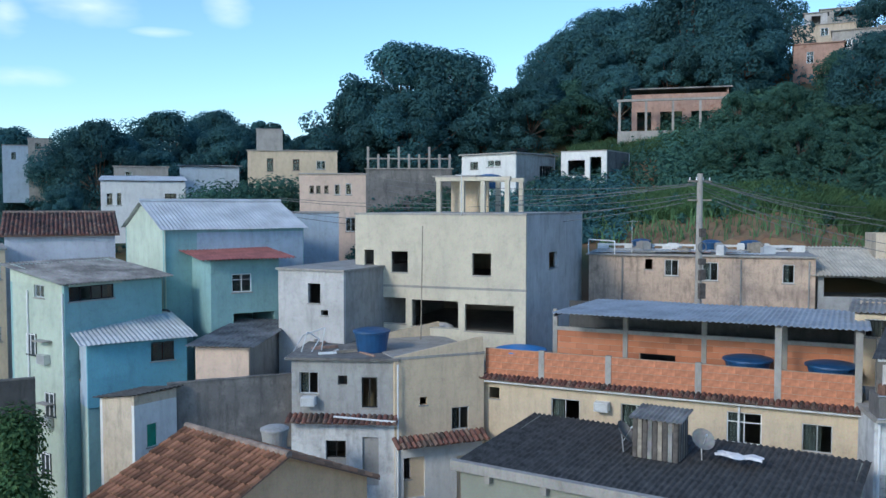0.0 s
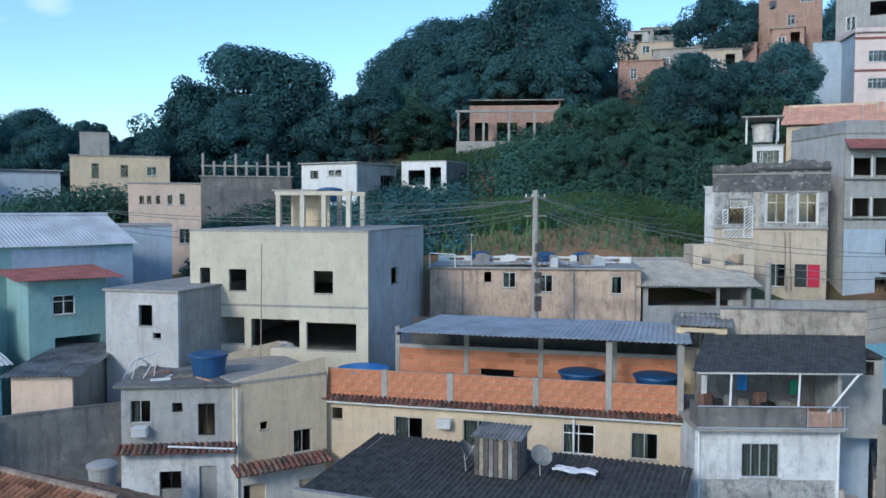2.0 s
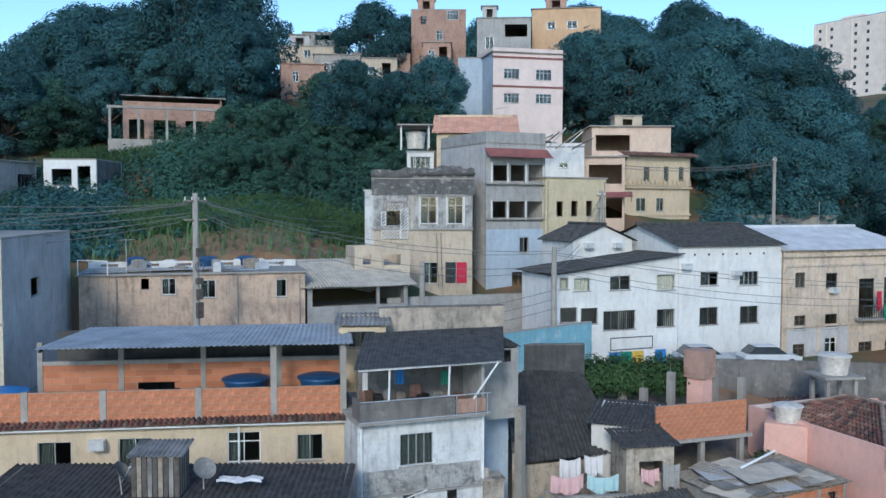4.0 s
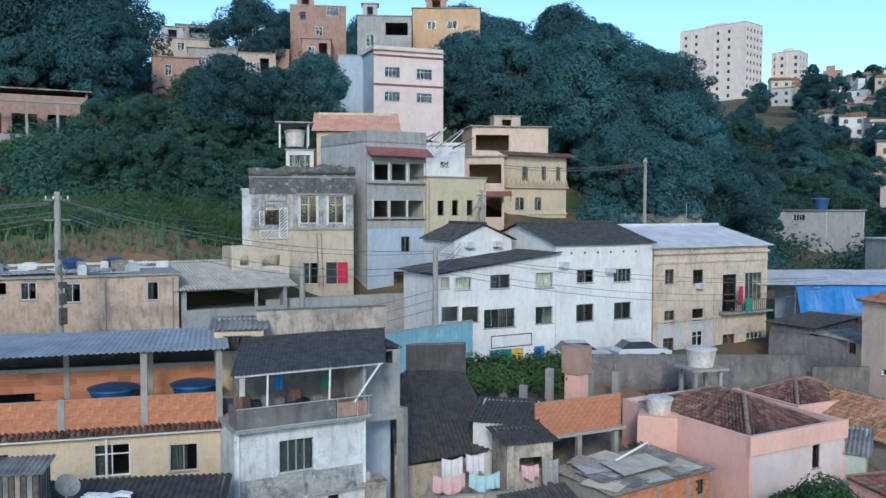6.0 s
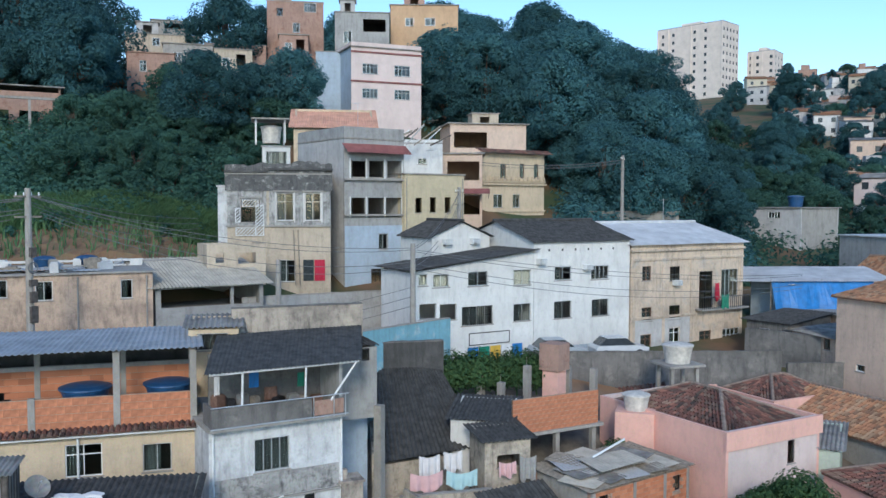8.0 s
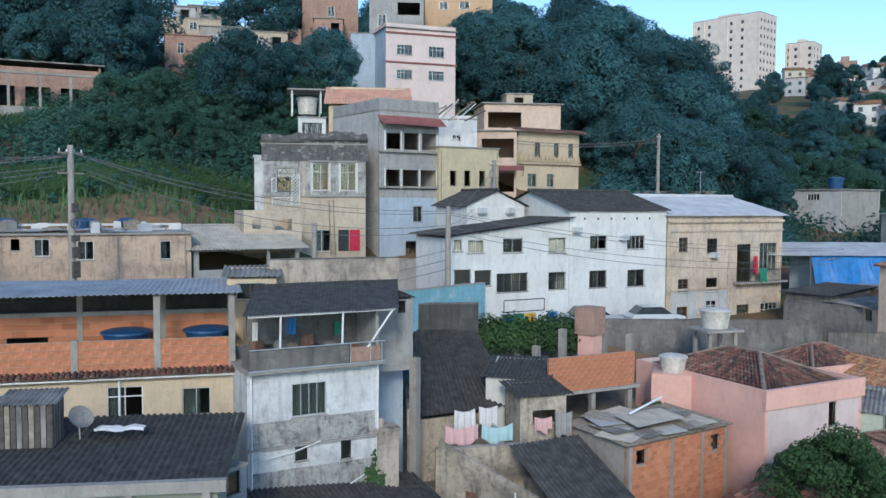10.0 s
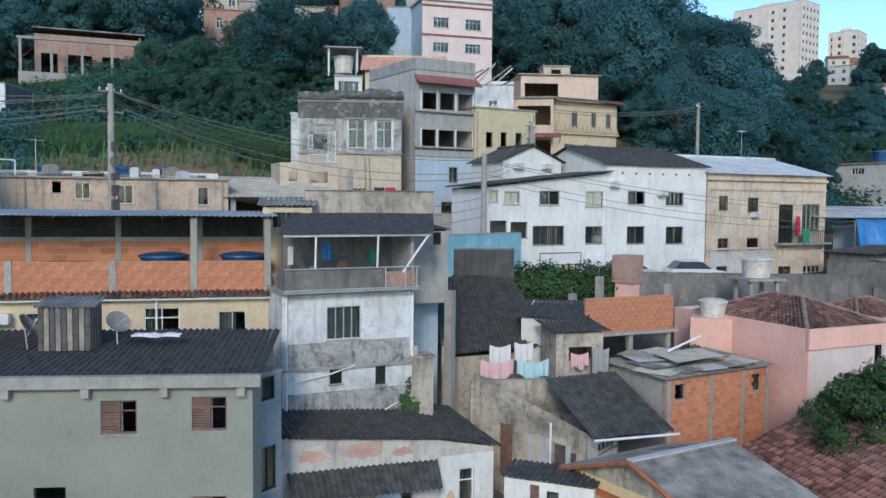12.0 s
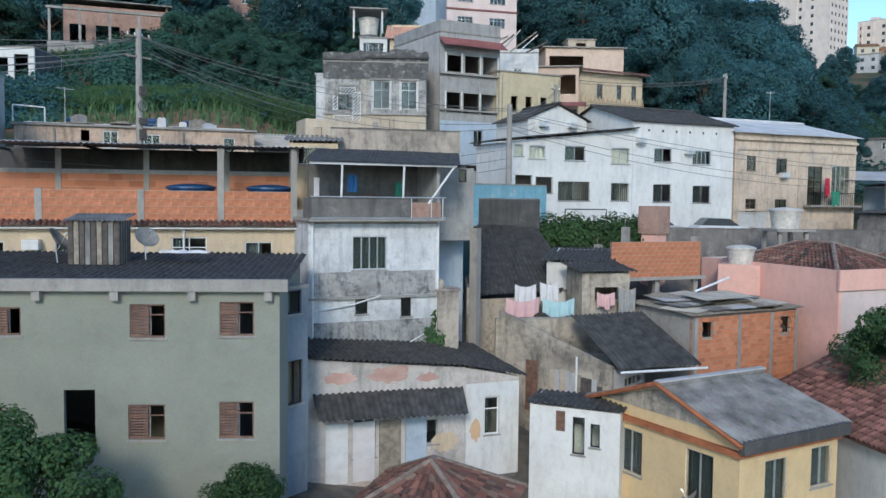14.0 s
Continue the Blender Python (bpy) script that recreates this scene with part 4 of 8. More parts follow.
yellow_house = house("near_house", "yellow ochre house with orange trim and sheet roof", (25.84, 24.50), -96.3, 7.27, 5.20, -8.00, -1.30, YELLOW,
      front=(('grey', 1.37, -4.0, 2.63, -2.26), ('grey', 4.84, -4.04, 6.14, -2.22)),
      right=(('grey', 1.29, -3.81, 2.47, -2.25), ('grey', 3.74, -3.61, 4.89, -2.14)), roof='gable_y', rise=1.1, roofmat=GREYFIBRO, over=0.35)
outbuilding = house("shed", "bare clay brick outbuilding with patched sheet roof", (32.97, 25.30), -6.7, 7.23, 4.00, -5.00, 1.25, BRICKP,
      front=(('dark', 0.55, 0.25, 1.25, 1.0), ('dark', 6.0, 0.1, 6.7, 0.9)), roof='corr_back', rise=0.3, roofmat=PALEWOOD, over=0.3, side_mat=CONCRETE)
house("row_house", "lower teal storey under the blue annex", (-18.08, 42.62), 35.8, 5.13, 3.40, -4.00, 3.66, TEAL,
      left=(('slide', 2.6, 2.09, 3.15, 3.1),), roof='none', side_mat=PALEGREEN)
leanto_house = house("shed", "stained grey house under a dark corrugated lean-to roof", (26.50, 31.60), -74.6, 6.02, 3.40, -6.00, -0.80, OLDGREY,
      front=(('door', 1.53, -3.27, 2.23, -0.85),),
      right=(('slide', 1.27, -1.81, 3.07, -1.36),), roof='none', side_mat=WHITE)
house("near_house", "small white house with red and dark doors", (23.30, 25.80), -60.6, 3.67, 1.60, -8.00, -1.60, WHITE,
      front=(('door', 1.08, -2.58, 1.47, -1.75), ('dark', 1.78, -3.43, 2.27, -1.93), ('dark', 2.5, -3.06, 2.88, -2.13)), roof='corr_back', rise=0.25, over=0.15)
house("row_house", "narrow grey-blue rendered house in the gap", (13.19, 27.53), 18.3, 1.28, 4.00, -4.00, 3.40, DUSKBLUE,
      front=(('dark', 0.31, 2.52, 0.97, 3.35), ('dark', 0.25, -0.72, 1.03, 0.86)), over=0.1)
house("near_house", "low house under a clay tile roof", (13.38, 23.85), -52.9, 4.70, 5.00, -6.50, -3.70, BEIGE, roof='hip', rise=1.5, over=0.3, roofmat=OLDTILE)
house("shed", "small grey hut with a dark sheet roof above the yard", (30.85, 30.37), -24.0, 2.53, 2.20, -4.00, 3.00, OLDGREY,
      front=(('hole', 0.68, 1.64, 1.94, 2.28),), roof='corr_back', rise=0.4, over=0.3)

# ---- woods on the hill ----
def forest(az0, az1, r0, r1, count, kinds, s0=0.8, s1=1.15, gap=4.5, seed=1, group="hillside trees", clear=()):
    rnd, placed = random.Random(seed), []
    tries = 0
    while len(placed) < count and tries < count * 30:
        tries += 1
        az, r = rnd.uniform(az0, az1), math.sqrt(rnd.uniform(r0 * r0, r1 * r1))
        x, y = polar(az, r)
        if any((x - a) ** 2 + (y - b) ** 2 < gap * gap for a, b in placed) or any(a0 < az < a1 and b0 < r < b1 for a0, a1, b0, b1 in clear):
            continue
        placed.append((x, y))
        tree(rnd.choice(kinds), az, r, rnd.uniform(s0, s1), squash=rnd.uniform(0.85, 1.1), group=group)


tree(3, -2.6, 112, 0.95), tree(0, -5.2, 110, 0.92), tree(0, 0.4, 111, 0.95), tree(1, 2.6, 108, 0.75), tree(0, -2.0, 106, 0.75), tree(1, -6.5, 108, 0.8)
forest(-28, -6, 135, 185, 46, (0, 1, 1, 5), 0.7, 1.05, 6, 2, "distant trees", ((-29, -24.5, 100, 152),))
forest(-28, -8, 104, 130, 16, (1, 2, 4), 0.4, 0.65, 6, 12, "distant trees", ((-29, -24.5, 100, 152),))
forest(7.9, 20, 116, 150, 36, (0, 0, 1), 0.8, 1.0, 5.5, 3)
forest(4.5, 12, 104, 114, 8, (1, 2), 0.7, 0.9, 4.5, 13)
forest(25, 32, 98, 110, 8, (4, 2), 0.55, 0.7, 4.5, 4)
forest(18.5, 31, 79, 98, 48, (4, 4, 4, 2), 0.45, 0.72, 3.2, 5)
tree(1, 19.4, 107, 0.95), tree(0, 28.3, 131, 0.8), tree(0, 32.4, 104, 0.56), tree(0, 27.0, 97, 0.6), tree(0, 18.6, 114, 0.7), tree(1, 30.2, 100, 0.75)
forest(42.5, 49, 118, 200, 42, (0, 0, 3, 1), 0.7, 0.95, 6.3, 6)
forest(49, 56.5, 118, 200, 52, (0, 0, 3, 1), 0.8, 1.02, 6.3, 16)
forest(56, 61.5, 112, 165, 26, (1, 2, 1), 0.6, 0.8, 5.5, 26)
forest(50, 60, 108, 126, 22, (1, 2, 0), 0.6, 0.85, 5, 7)
forest(58, 74, 125, 180, 44, (1, 2, 4), 0.6, 0.85, 6.5, 8)
forest(58, 66, 195, 236, 22, (1, 2, 4), 0.55, 0.85, 7, 19, "distant trees")
forest(66, 74, 180, 225, 16, (1, 2, 4), 0.4, 0.65, 7, 20, "distant trees")
forest(64, 74, 200, 385, 44, (1, 5, 2), 0.7, 1.0, 9, 9, "distant trees")
tree(1, 64.6, 290, 1.2, group="distant trees"), tree(0, 69.2, 280, 0.85, group="distant trees"), tree(1, 61.3, 310, 0.9, group="distant trees")
forest(30, 46, 140, 200, 20, (0, 1), 0.55, 0.8, 7, 10)


# ---- scrub, tall grass and the soil bank ----
def scrub(name, label, az0, az1, r0, r1, count, leaves, rad, size, mat, seed, h=0.5):
    sh, rnd = Shape(), random.Random(seed)
    for _ in range(count):
        az, r = rnd.uniform(az0, az1), math.sqrt(rnd.uniform(r0 * r0, r1 * r1))
        x, y = polar(az, r)
        k = rnd.uniform(0.6, 1.4)
        leaf_cloud(sh, rnd, (x, y, ground_z(x, y) + h * k), rad * k, leaves, size, 0.9)
    solo(name, sh, mat, label, "undergrowth", kind="stuff")


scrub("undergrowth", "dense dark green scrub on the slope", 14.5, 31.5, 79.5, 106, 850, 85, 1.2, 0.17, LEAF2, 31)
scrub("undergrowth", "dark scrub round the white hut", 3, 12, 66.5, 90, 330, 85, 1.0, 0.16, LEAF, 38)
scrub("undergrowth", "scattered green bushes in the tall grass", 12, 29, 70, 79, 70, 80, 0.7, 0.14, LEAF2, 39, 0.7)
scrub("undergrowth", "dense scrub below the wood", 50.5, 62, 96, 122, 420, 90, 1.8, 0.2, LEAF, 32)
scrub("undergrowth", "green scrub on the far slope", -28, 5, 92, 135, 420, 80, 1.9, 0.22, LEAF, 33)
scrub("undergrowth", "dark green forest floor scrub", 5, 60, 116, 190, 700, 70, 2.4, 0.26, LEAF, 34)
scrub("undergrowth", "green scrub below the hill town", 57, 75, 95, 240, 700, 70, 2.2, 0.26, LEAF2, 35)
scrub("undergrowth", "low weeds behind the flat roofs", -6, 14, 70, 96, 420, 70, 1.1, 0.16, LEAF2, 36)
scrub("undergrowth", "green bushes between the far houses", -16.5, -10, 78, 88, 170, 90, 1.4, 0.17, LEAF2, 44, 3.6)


def grass(az0, az1, r0, r1, count, seed):
    sh, rnd = Shape(), random.Random(seed)
    for _ in range(count):
        az, r = rnd.uniform(az0, az1), math.sqrt(rnd.uniform(r0 * r0, r1 * r1))
        x, y = polar(az, r)
        z = ground_z(x, y)
        h, a = rnd.uniform(0.6, 1.5), rnd.uniform(0, 6.3)
        dx, dy, bx, by = 0.05 * math.cos(a), 0.05 * math.sin(a), rnd.gauss(0, 0.3) * h, rnd.gauss(0, 0.3) * h
        i = len(sh.v)
        sh.v += [(x - dx, y - dy, z - 0.05), (x + dx, y + dy, z - 0.05), (x + bx * 0.4 + dx, y + by * 0.4 + dy, z + h * 0.7), (x + bx * 0.4 - dx, y + by * 0.4 - dy, z + h * 0.7), (x + bx, y + by, z + h)]
        sh.f += [(i, i + 1, i + 2, i + 3), (i + 3, i + 2, i + 4)]
    solo("tall_grass", sh, GRASSM, "tall bright green grass on the slope", "grass", kind="stuff")


grass(11.5, 29.5, 71, 78, 52000, 41)
grass(10, 29, 65, 71, 700, 43)
grass(8.5, 16, 92, 101, 12000, 42)


def soil_bank(az0, az1, r0, r1, label, seed):
    sh, rnd = Shape(), random.Random(seed)
    n, m = 44, 12
    for k in range(n + 1):
        az = az0 + (az1 - az0) * k / n
        a, b = r0 + rnd.uniform(-0.3, 0.3), r1 + rnd.uniform(-0.7, 0.9)
        for j in range(m + 1):
            x, y = polar(az, a + (b - a) * j / m)
            sh.v.append((x, y, ground_z(x, y) + (-0.4 if j in (0, m) or k in (0, n) else rnd.uniform(0.12, 0.34))))
    for k in range(n):
        for j in range(m):
            i = k * (m + 1) + j
            sh.f.append((i, i + 1, i + m + 2, i + m + 1))
    solo("soil_bank", sh, SOIL, label, "soil", kind="stuff")


soil_bank(11, 29, 64.5, 71.6, "bare orange soil bank at the foot of the grass", 51)
soil_bank(12.6, 15.2, 84, 96, "bare brown soil path between the bushes", 52)
scrub("undergrowth", "dark weeds below the teal houses", -30, -20, 33, 42, 60, 120, 0.8, 0.12, LEAF2, 37)

# ---- houses round the edge and up the hill ----
house("hill_house", "bare brick house high on the slope", (45.04, 109.81), -23.6, 5.90, 8.00, 25.64, 34.64, BRICKP,
      front=(('white', 1.56, 32.25, 2.41, 33.68),), over=0.6, roofmat=BRICKP)
house("hill_house", "pale yellow house on the hill with flat roof", (49.42, 120.98), -24.3, 10.06, 8.00, 30.90, 39.30, SANDY,
      front=(('slide', 3.63, 37.72, 4.66, 38.83),), over=0.4)
house("hill_house", "grey house on the hilltop with a terrace", (57.47, 130.61), -24.9, 6.13, 8.00, 36.84, 43.84, CONCRETE,
      front=(('hole', 1.96, 42.62, 5.27, 43.49),), over=0.6)
house("hill_house", "two-storey bare brick house on the hilltop", (67.18, 112.15), -32.7, 8.31, 9.00, 35.14, 45.14, BRICKP,
      front=(('white', 5.42, 43.73, 7.23, 45.06), ('white', 3.76, 40.65, 4.81, 42.06), ('dark', 1.41, 43.02, 2.3, 44.17)), over=0.2)
house("hill_house", "grey cement house on the hilltop", (73.26, 103.43), -37.0, 7.94, 9.00, 33.00, 43.00, GREYCEM,
      front=(('slide', 1.25, 38.53, 2.46, 40.32), ('hole', 4.11, 40.27, 7.38, 42.06)), over=0.5)
house("hill_house", "orange painted house on the hilltop", (83.50, 103.21), -41.2, 10.37, 9.00, 35.57, 45.57, ORANGEP,
      front=(('slide', 5.3, 42.48, 6.86, 43.68), ('slide', 2.27, 42.43, 3.56, 43.63)), over=0.7)
house("hill_house", "pale teal house beside the pink apartment house", (64.27, 95.05), -35.1, 4.59, 8.00, 23.09, 35.09, LIGHTBLUE,
      front=(('slide', 3.38, 28.92, 4.11, 29.96),), over=0.3)
house("hill_house", "small brick house among trees", (52.45, 88.33), -31.2, 2.39, 5.00, 19.93, 27.93, BRICKP,
      front=(('white', 1.39, 26.38, 2.14, 27.56),), over=0.3)
house("hill_house", "low bare brick house below the trees", (58.40, 114.70), -28.8, 8.70, 7.00, 30.08, 38.08, BRICKP,
      front=(('dark', 2.7, 36.38, 3.78, 37.35),), over=0.3)
house("row_house", "house with a salmon sheet roof on the slope", (47.85, 74.73), -35.1, 8.12, 5.00, 11.28, 22.7, BEIGE,
      front=(('hole', 1.22, 21.5, 3.59, 22.5),), roof='corr_back', rise=2.6, roofmat=SALMONSHEET, over=0.5)
house("row_house", "white roof room with a water tank above", (36.57, 61.71), -31.4, 2.25, 4.00, 16.22, 19.72, WHITE,
      front=(('bars', 0.25, 18.26, 2.0, 19.36),), over=0.3)
house("row_house", "small white house with rounded parapet", (55.39, 66.77), -41.0, 4.24, 6.00, 9.17, 21.17, WHITE,
      front=(('slide', 1.73, 19.12, 2.64, 19.69),), over=0.2, parapet=0.3)
house("row_house", "pale house wall above the yellow house", (61.29, 66.94), -43.8, 4.21, 7.00, 7.79, 20.4, PEACH,
      front=(('void', 0.5, 17.6, 3.9, 19.6), ('void', 1.2, 14.0, 3.96, 16.0)), over=1.0, floors=[17.4, 13.8])
house("hill_house", "small white house with a tall window row", (-32.97, 81.59), 19.5, 7.84, 7.00, 10.39, 16.39, WHITE,
      front=(('white', 0.51, 14.07, 1.1, 15.26), ('white', 1.42, 14.07, 1.91, 15.27), ('dark', 5.9, 14.51, 6.95, 15.24)), roof='corr_back', rise=0.8, roofmat=METALROOF, over=0.2)
house("hill_house", "cream two-storey house with a grey roof room", (-21.98, 95.50), 10.0, 10.03, 8.00, 12.23, 20.23, BEIGE,
      front=(('wood', 2.11, 17.9, 2.84, 19.43), ('wood', 5.0, 18.05, 5.75, 19.33), ('slide', 7.66, 18.2, 8.68, 19.17)), over=0.4)
house("roof_room", "grey cement roof room", (-21.65, 98.65), 11.5, 2.98, 4.00, 18.88, 22.88, CONCRETE, over=0.2)
house("hill_house", "long pale pink house with small windows", (-12.35, 72.96), 7.4, 5.69, 9.00, 2.74, 16.74, PEACH,
      front=(('dark', 0.86, 15.13, 1.2, 15.76), ('dark', 1.44, 15.13, 1.77, 15.76), ('dark', 2.12, 15.13, 2.45, 15.77), ('slide', 2.99, 14.99, 3.47, 15.87), ('slide', 3.96, 14.99, 4.44, 15.97), ('slide', 3.94, 11.8, 4.82, 13.03)), side_mat=BRICKP, over=0.3)
house("hill_house", "white flat-roofed house below the trees", (1.90, 85.98), -40.0, 6.66, 7.00, 12.09, 19.09, WHITE,
      front=(('dark', 1.08, 17.68, 2.08, 18.42), ('white', 3.21, 17.84, 4.87, 18.5)),
      right=(('bars', 4.15, 16.47, 6.56, 18.06),), over=0.9, side_mat=GREYCEM)
house("hill_house", "roofless white house ruin with dark side wall", (11.85, 85.18), -33.7, 4.86, 6.00, 13.37, 19.37, WHITE,
      front=(('hole', 0.74, 17.09, 2.58, 18.55), ('hole', 3.11, 16.5, 4.32, 18.82)), over=0.1, side_mat=DARKCON)
house("row_house", "cream rendered house with barred windows at the valley edge", (-29.59, 50.02), 29.0, 3.24, 8.00, -2.69, 11.31, BEIGE,
      front=(('bars', 2.17, 9.55, 2.99, 10.42), ('bars', 2.08, 5.75, 2.92, 6.62)))
house("hill_house", "distant grey rendered house", (-69.12, 133.13), 26.7, 3.68, 8.00, 14.55, 23.55, LIGHTBLUE,
      front=(('dark', 1.3, 21.4, 1.91, 22.47),))
house("hill_house", "far grey house with dark upper floor", (-65.83, 134.78), 25.3, 3.61, 8.00, 14.74, 24.74, CONCRETE,
      front=(('dark', 1.02, 23.1, 1.81, 24.0),))
house("hill_house", "low grey house with a flat roof", (-37.99, 97.89), 19.6, 5.98, 8.00, 12.55, 18.55, CONCRETE,
      front=(('slide', 1.26, 17.35, 1.99, 18.01),), over=0.5)
house("hill_house", "low grey-blue house with a sheet roof", (-32.02, 103.14), 15.4, 7.05, 8.00, 12.79, 18.79, LIGHTBLUE, roof='corr_back', rise=0.6, roofmat=GREYFIBRO)
house("row_house", "white house behind the teal house", (-11.95, 62.87), 8.9, 4.18, 6.00, 4.46, 13.46, LIGHTBLUE, over=0.2)
house("row_house", "grey low house with a balustrade roof", (-8.34, 91.62), 2.3, 9.33, 8.00, 10.99, 17.99, DARKCON, over=0.5)
house("row_house", "workshop with blue sheet walls and a metal roof", (73.33, 38.33), -94.9, 3.86, 9.00, -3.91, 8.09, LIGHTBLUE,
      front=(('hole', 1.47, 3.82, 2.92, 5.36),), roof='corr_back', rise=0.8, roofmat=METALROOF, over=0.6)
house("row_house", "stained house below a blue tarpaulin awning", (72.70, 35.13), -107.4, 6.04, 6.00, -3.98, 6.02, TANP,
      front=(('dark', 1.12, 5.21, 2.39, 5.71), ('dark', 2.12, 3.42, 5.42, 4.0)), over=0.6)
house("row_house", "house under an orange clay tile roof", (82.18, 33.45), -96.9, 9.06, 10.00, -2.02, 7.98, CONCRETE, roof='tile_x', rise=2.2, over=0.5)
house("row_house", "white two-storey house with a roof tank", (108.87, 58.83), -96.4, 9.21, 9.00, 4.69, 14.69, PALECEM,
      front=(('white', 4.52, 13.35, 6.24, 14.18), ('dark', 1.0, 13.29, 2.09, 13.91)), over=0.9, side_mat=CONCRETE)
house("row_house", "bare brick house with sheet roof", (104.34, 64.67), -59.9, 6.85, 8.00, 4.82, 14.82, BRICKP,
      front=(('wood', 2.53, 13.41, 4.22, 14.51),), over=0.6)
house("warehouse", "long grey rendered warehouse with pale roof edge", (93.02, 38.63), -117.3, 16.60, 12.00, 1.87, 11.87, GREYCEM, over=0.7, roofmat=METALROOF)
house("row_house", "low grey flat-roofed building", (82.49, 64.58), -55.0, 10.97, 8.00, 4.19, 14.19, CONCRETE, over=0.5)
house("row_house", "long house under an orange tiled roof", (54.56, 26.69), -108.6, 12.53, 7.00, -5.62, 1.38, CONCRETE, roof='tile_x', rise=1.5, over=0.3)
house("row_house", "pink house with a dark old tile roof", (46.61, 20.01), -119.0, 7.96, 8.00, -6.43, 0.57, PINK, roof='hip', rise=1.7, roofmat=OLDTILE, over=0.1)
house("row_house", "old tiled house behind the pink house", (48.15, 37.07), -54.8, 4.86, 6.00, -4.01, 1.99, PINK, roof='tile_x', rise=1.4, roofmat=OLDTILE, over=0.3)
house("row_house", "tiled pink house with a side parapet", (54.31, 31.44), -105.8, 5.78, 7.00, -3.53, 2.47, PINK, roof='hip', rise=1.3, roofmat=OLDTILE, over=-0.2)
house("shed", "small white shed with a dark sheet roof", (31.97, 34.13), -53.7, 3.34, 3.50, -2.71, 3.29, WHITE,
      front=(('hole', 1.95, 2.68, 3.04, 3.24),), roof='corr_back', rise=0.6, over=0.3)
house("row_house", "dark weathered shack by the wall", (65.22, 34.41), -95.0, 3.84, 6.00, -2.24, 5.76, DARKCON,
      front=(('slide', 1.13, 4.37, 2.02, 5.25),), roof='corr_back', rise=0.5, over=0.4)
house("row_house", "low tan shack with a sheet roof", (64.93, 30.51), -114.6, 5.37, 6.00, -2.69, 5.31, TANP,
      front=(('dark', 1.23, 4.31, 2.24, 5.01), ('wood', 3.36, 4.45, 4.03, 5.26)), roof='corr_back', rise=0.5, roofmat=GREYFIBRO, over=0.4)
house("near_house", "house under a dark red clay tile roof", (34.83, 22.98), -114.7, 8.67, 9.00, -8.23, -2.23, WHITE, roof='tile_x', rise=2.0, roofmat=OLDTILE, over=0.3, pieces=True)
house("near_house", "low ochre house under a mossy clay tile roof", (-12.02, 28.41), -39.7, 5.28, 8.00, -4.00, 3.90, ORANGEP, roof='tile_x', rise=1.75, over=0.35, pieces=True)

# ---- far hillside town ----
def far_house(az, r, w, d, h, mat, rnd):
    """One of the stacked houses of the distant town: walls with recessed windows, a roof, some with a terrace room."""
    x, y = polar(az, r)
    z = ground_z(x, y)
    n = max(1, int(h / 2.8))
    bays = max(1, int(w / 2.4))
    front = [(w * (k + 0.5) / bays - 0.55, 1.0 + 4 + j * 2.8, w * (k + 0.5) / bays + 0.55, 2.2 + 4 + j * 2.8) for k in range(bays) for j in range(n) if rnd.random() < 0.85]
    roof = rnd.choice(("slab", "slab", "slab", "corr_back", "corr_back", "tile_x"))
    hs = house("hillside_house", "small pale rendered house in the distant hillside town", (x, y), -az + rnd.uniform(-22, 22), w, d, z - 4, z + h, mat, roof=roof,
               rise=1.1, over=0.3, roofmat={"slab": CONCRETE, "corr_back": GREYFIBRO, "tile_x": TILE}[roof], group="distant town", parapet=0.0,
               front=[("void", q0, q1 + z - 4, q2, q3 + z - 4) for q0, q1, q2, q3 in front])
    put = put_on("front", w, d)
    for q0, q1, q2, q3 in front:
        sh = Shape()
        put_box(sh, put, q0, q1, q2, q3, 0.10, 0.14)
        part("window", sh, GLASSDARK, hs)
    if roof == "slab" and rnd.random() < 0.5:
        sh = Shape()
        sh.box(w * 0.15, d * 0.3, h + 4.121, w * 0.6, d * 0.8, h + 6.3)
        part("roof_room", sh, rnd.choice((BRICKP, PALECEM, mat)), hs)


GLASSDARK = simple("dark_window_glass", (0.05, 0.06, 0.07), 0.15, vary=0.2)
rnd = random.Random(21)
town = []
TOWN_PAINT = (PALECEM, PALECEM, WHITE, WHITE, PALEPINK, CREAM, CREAM, TANP, GREYCEM, BEIGE, PEACH, BRICKP)
while len(town) < 150:
    az, r = rnd.uniform(62.0, 75), rnd.uniform(150, 390)
    if (az < 67.5 and r < 250) or (az < 64.0 and r < 330):
        continue
    x, y = polar(az, r)
    if any((x - a) ** 2 + (y - b) ** 2 < 62 for a, b in town):
        continue
    town.append((x, y))
    far_house(az, r, rnd.uniform(4.5, 7.5), rnd.uniform(5, 7), rnd.choice((3.0, 3.2, 5.6, 6.0, 6.2)) + (2.8 if rnd.random() < 0.12 else 0), rnd.choice(TOWN_PAINT), rnd)


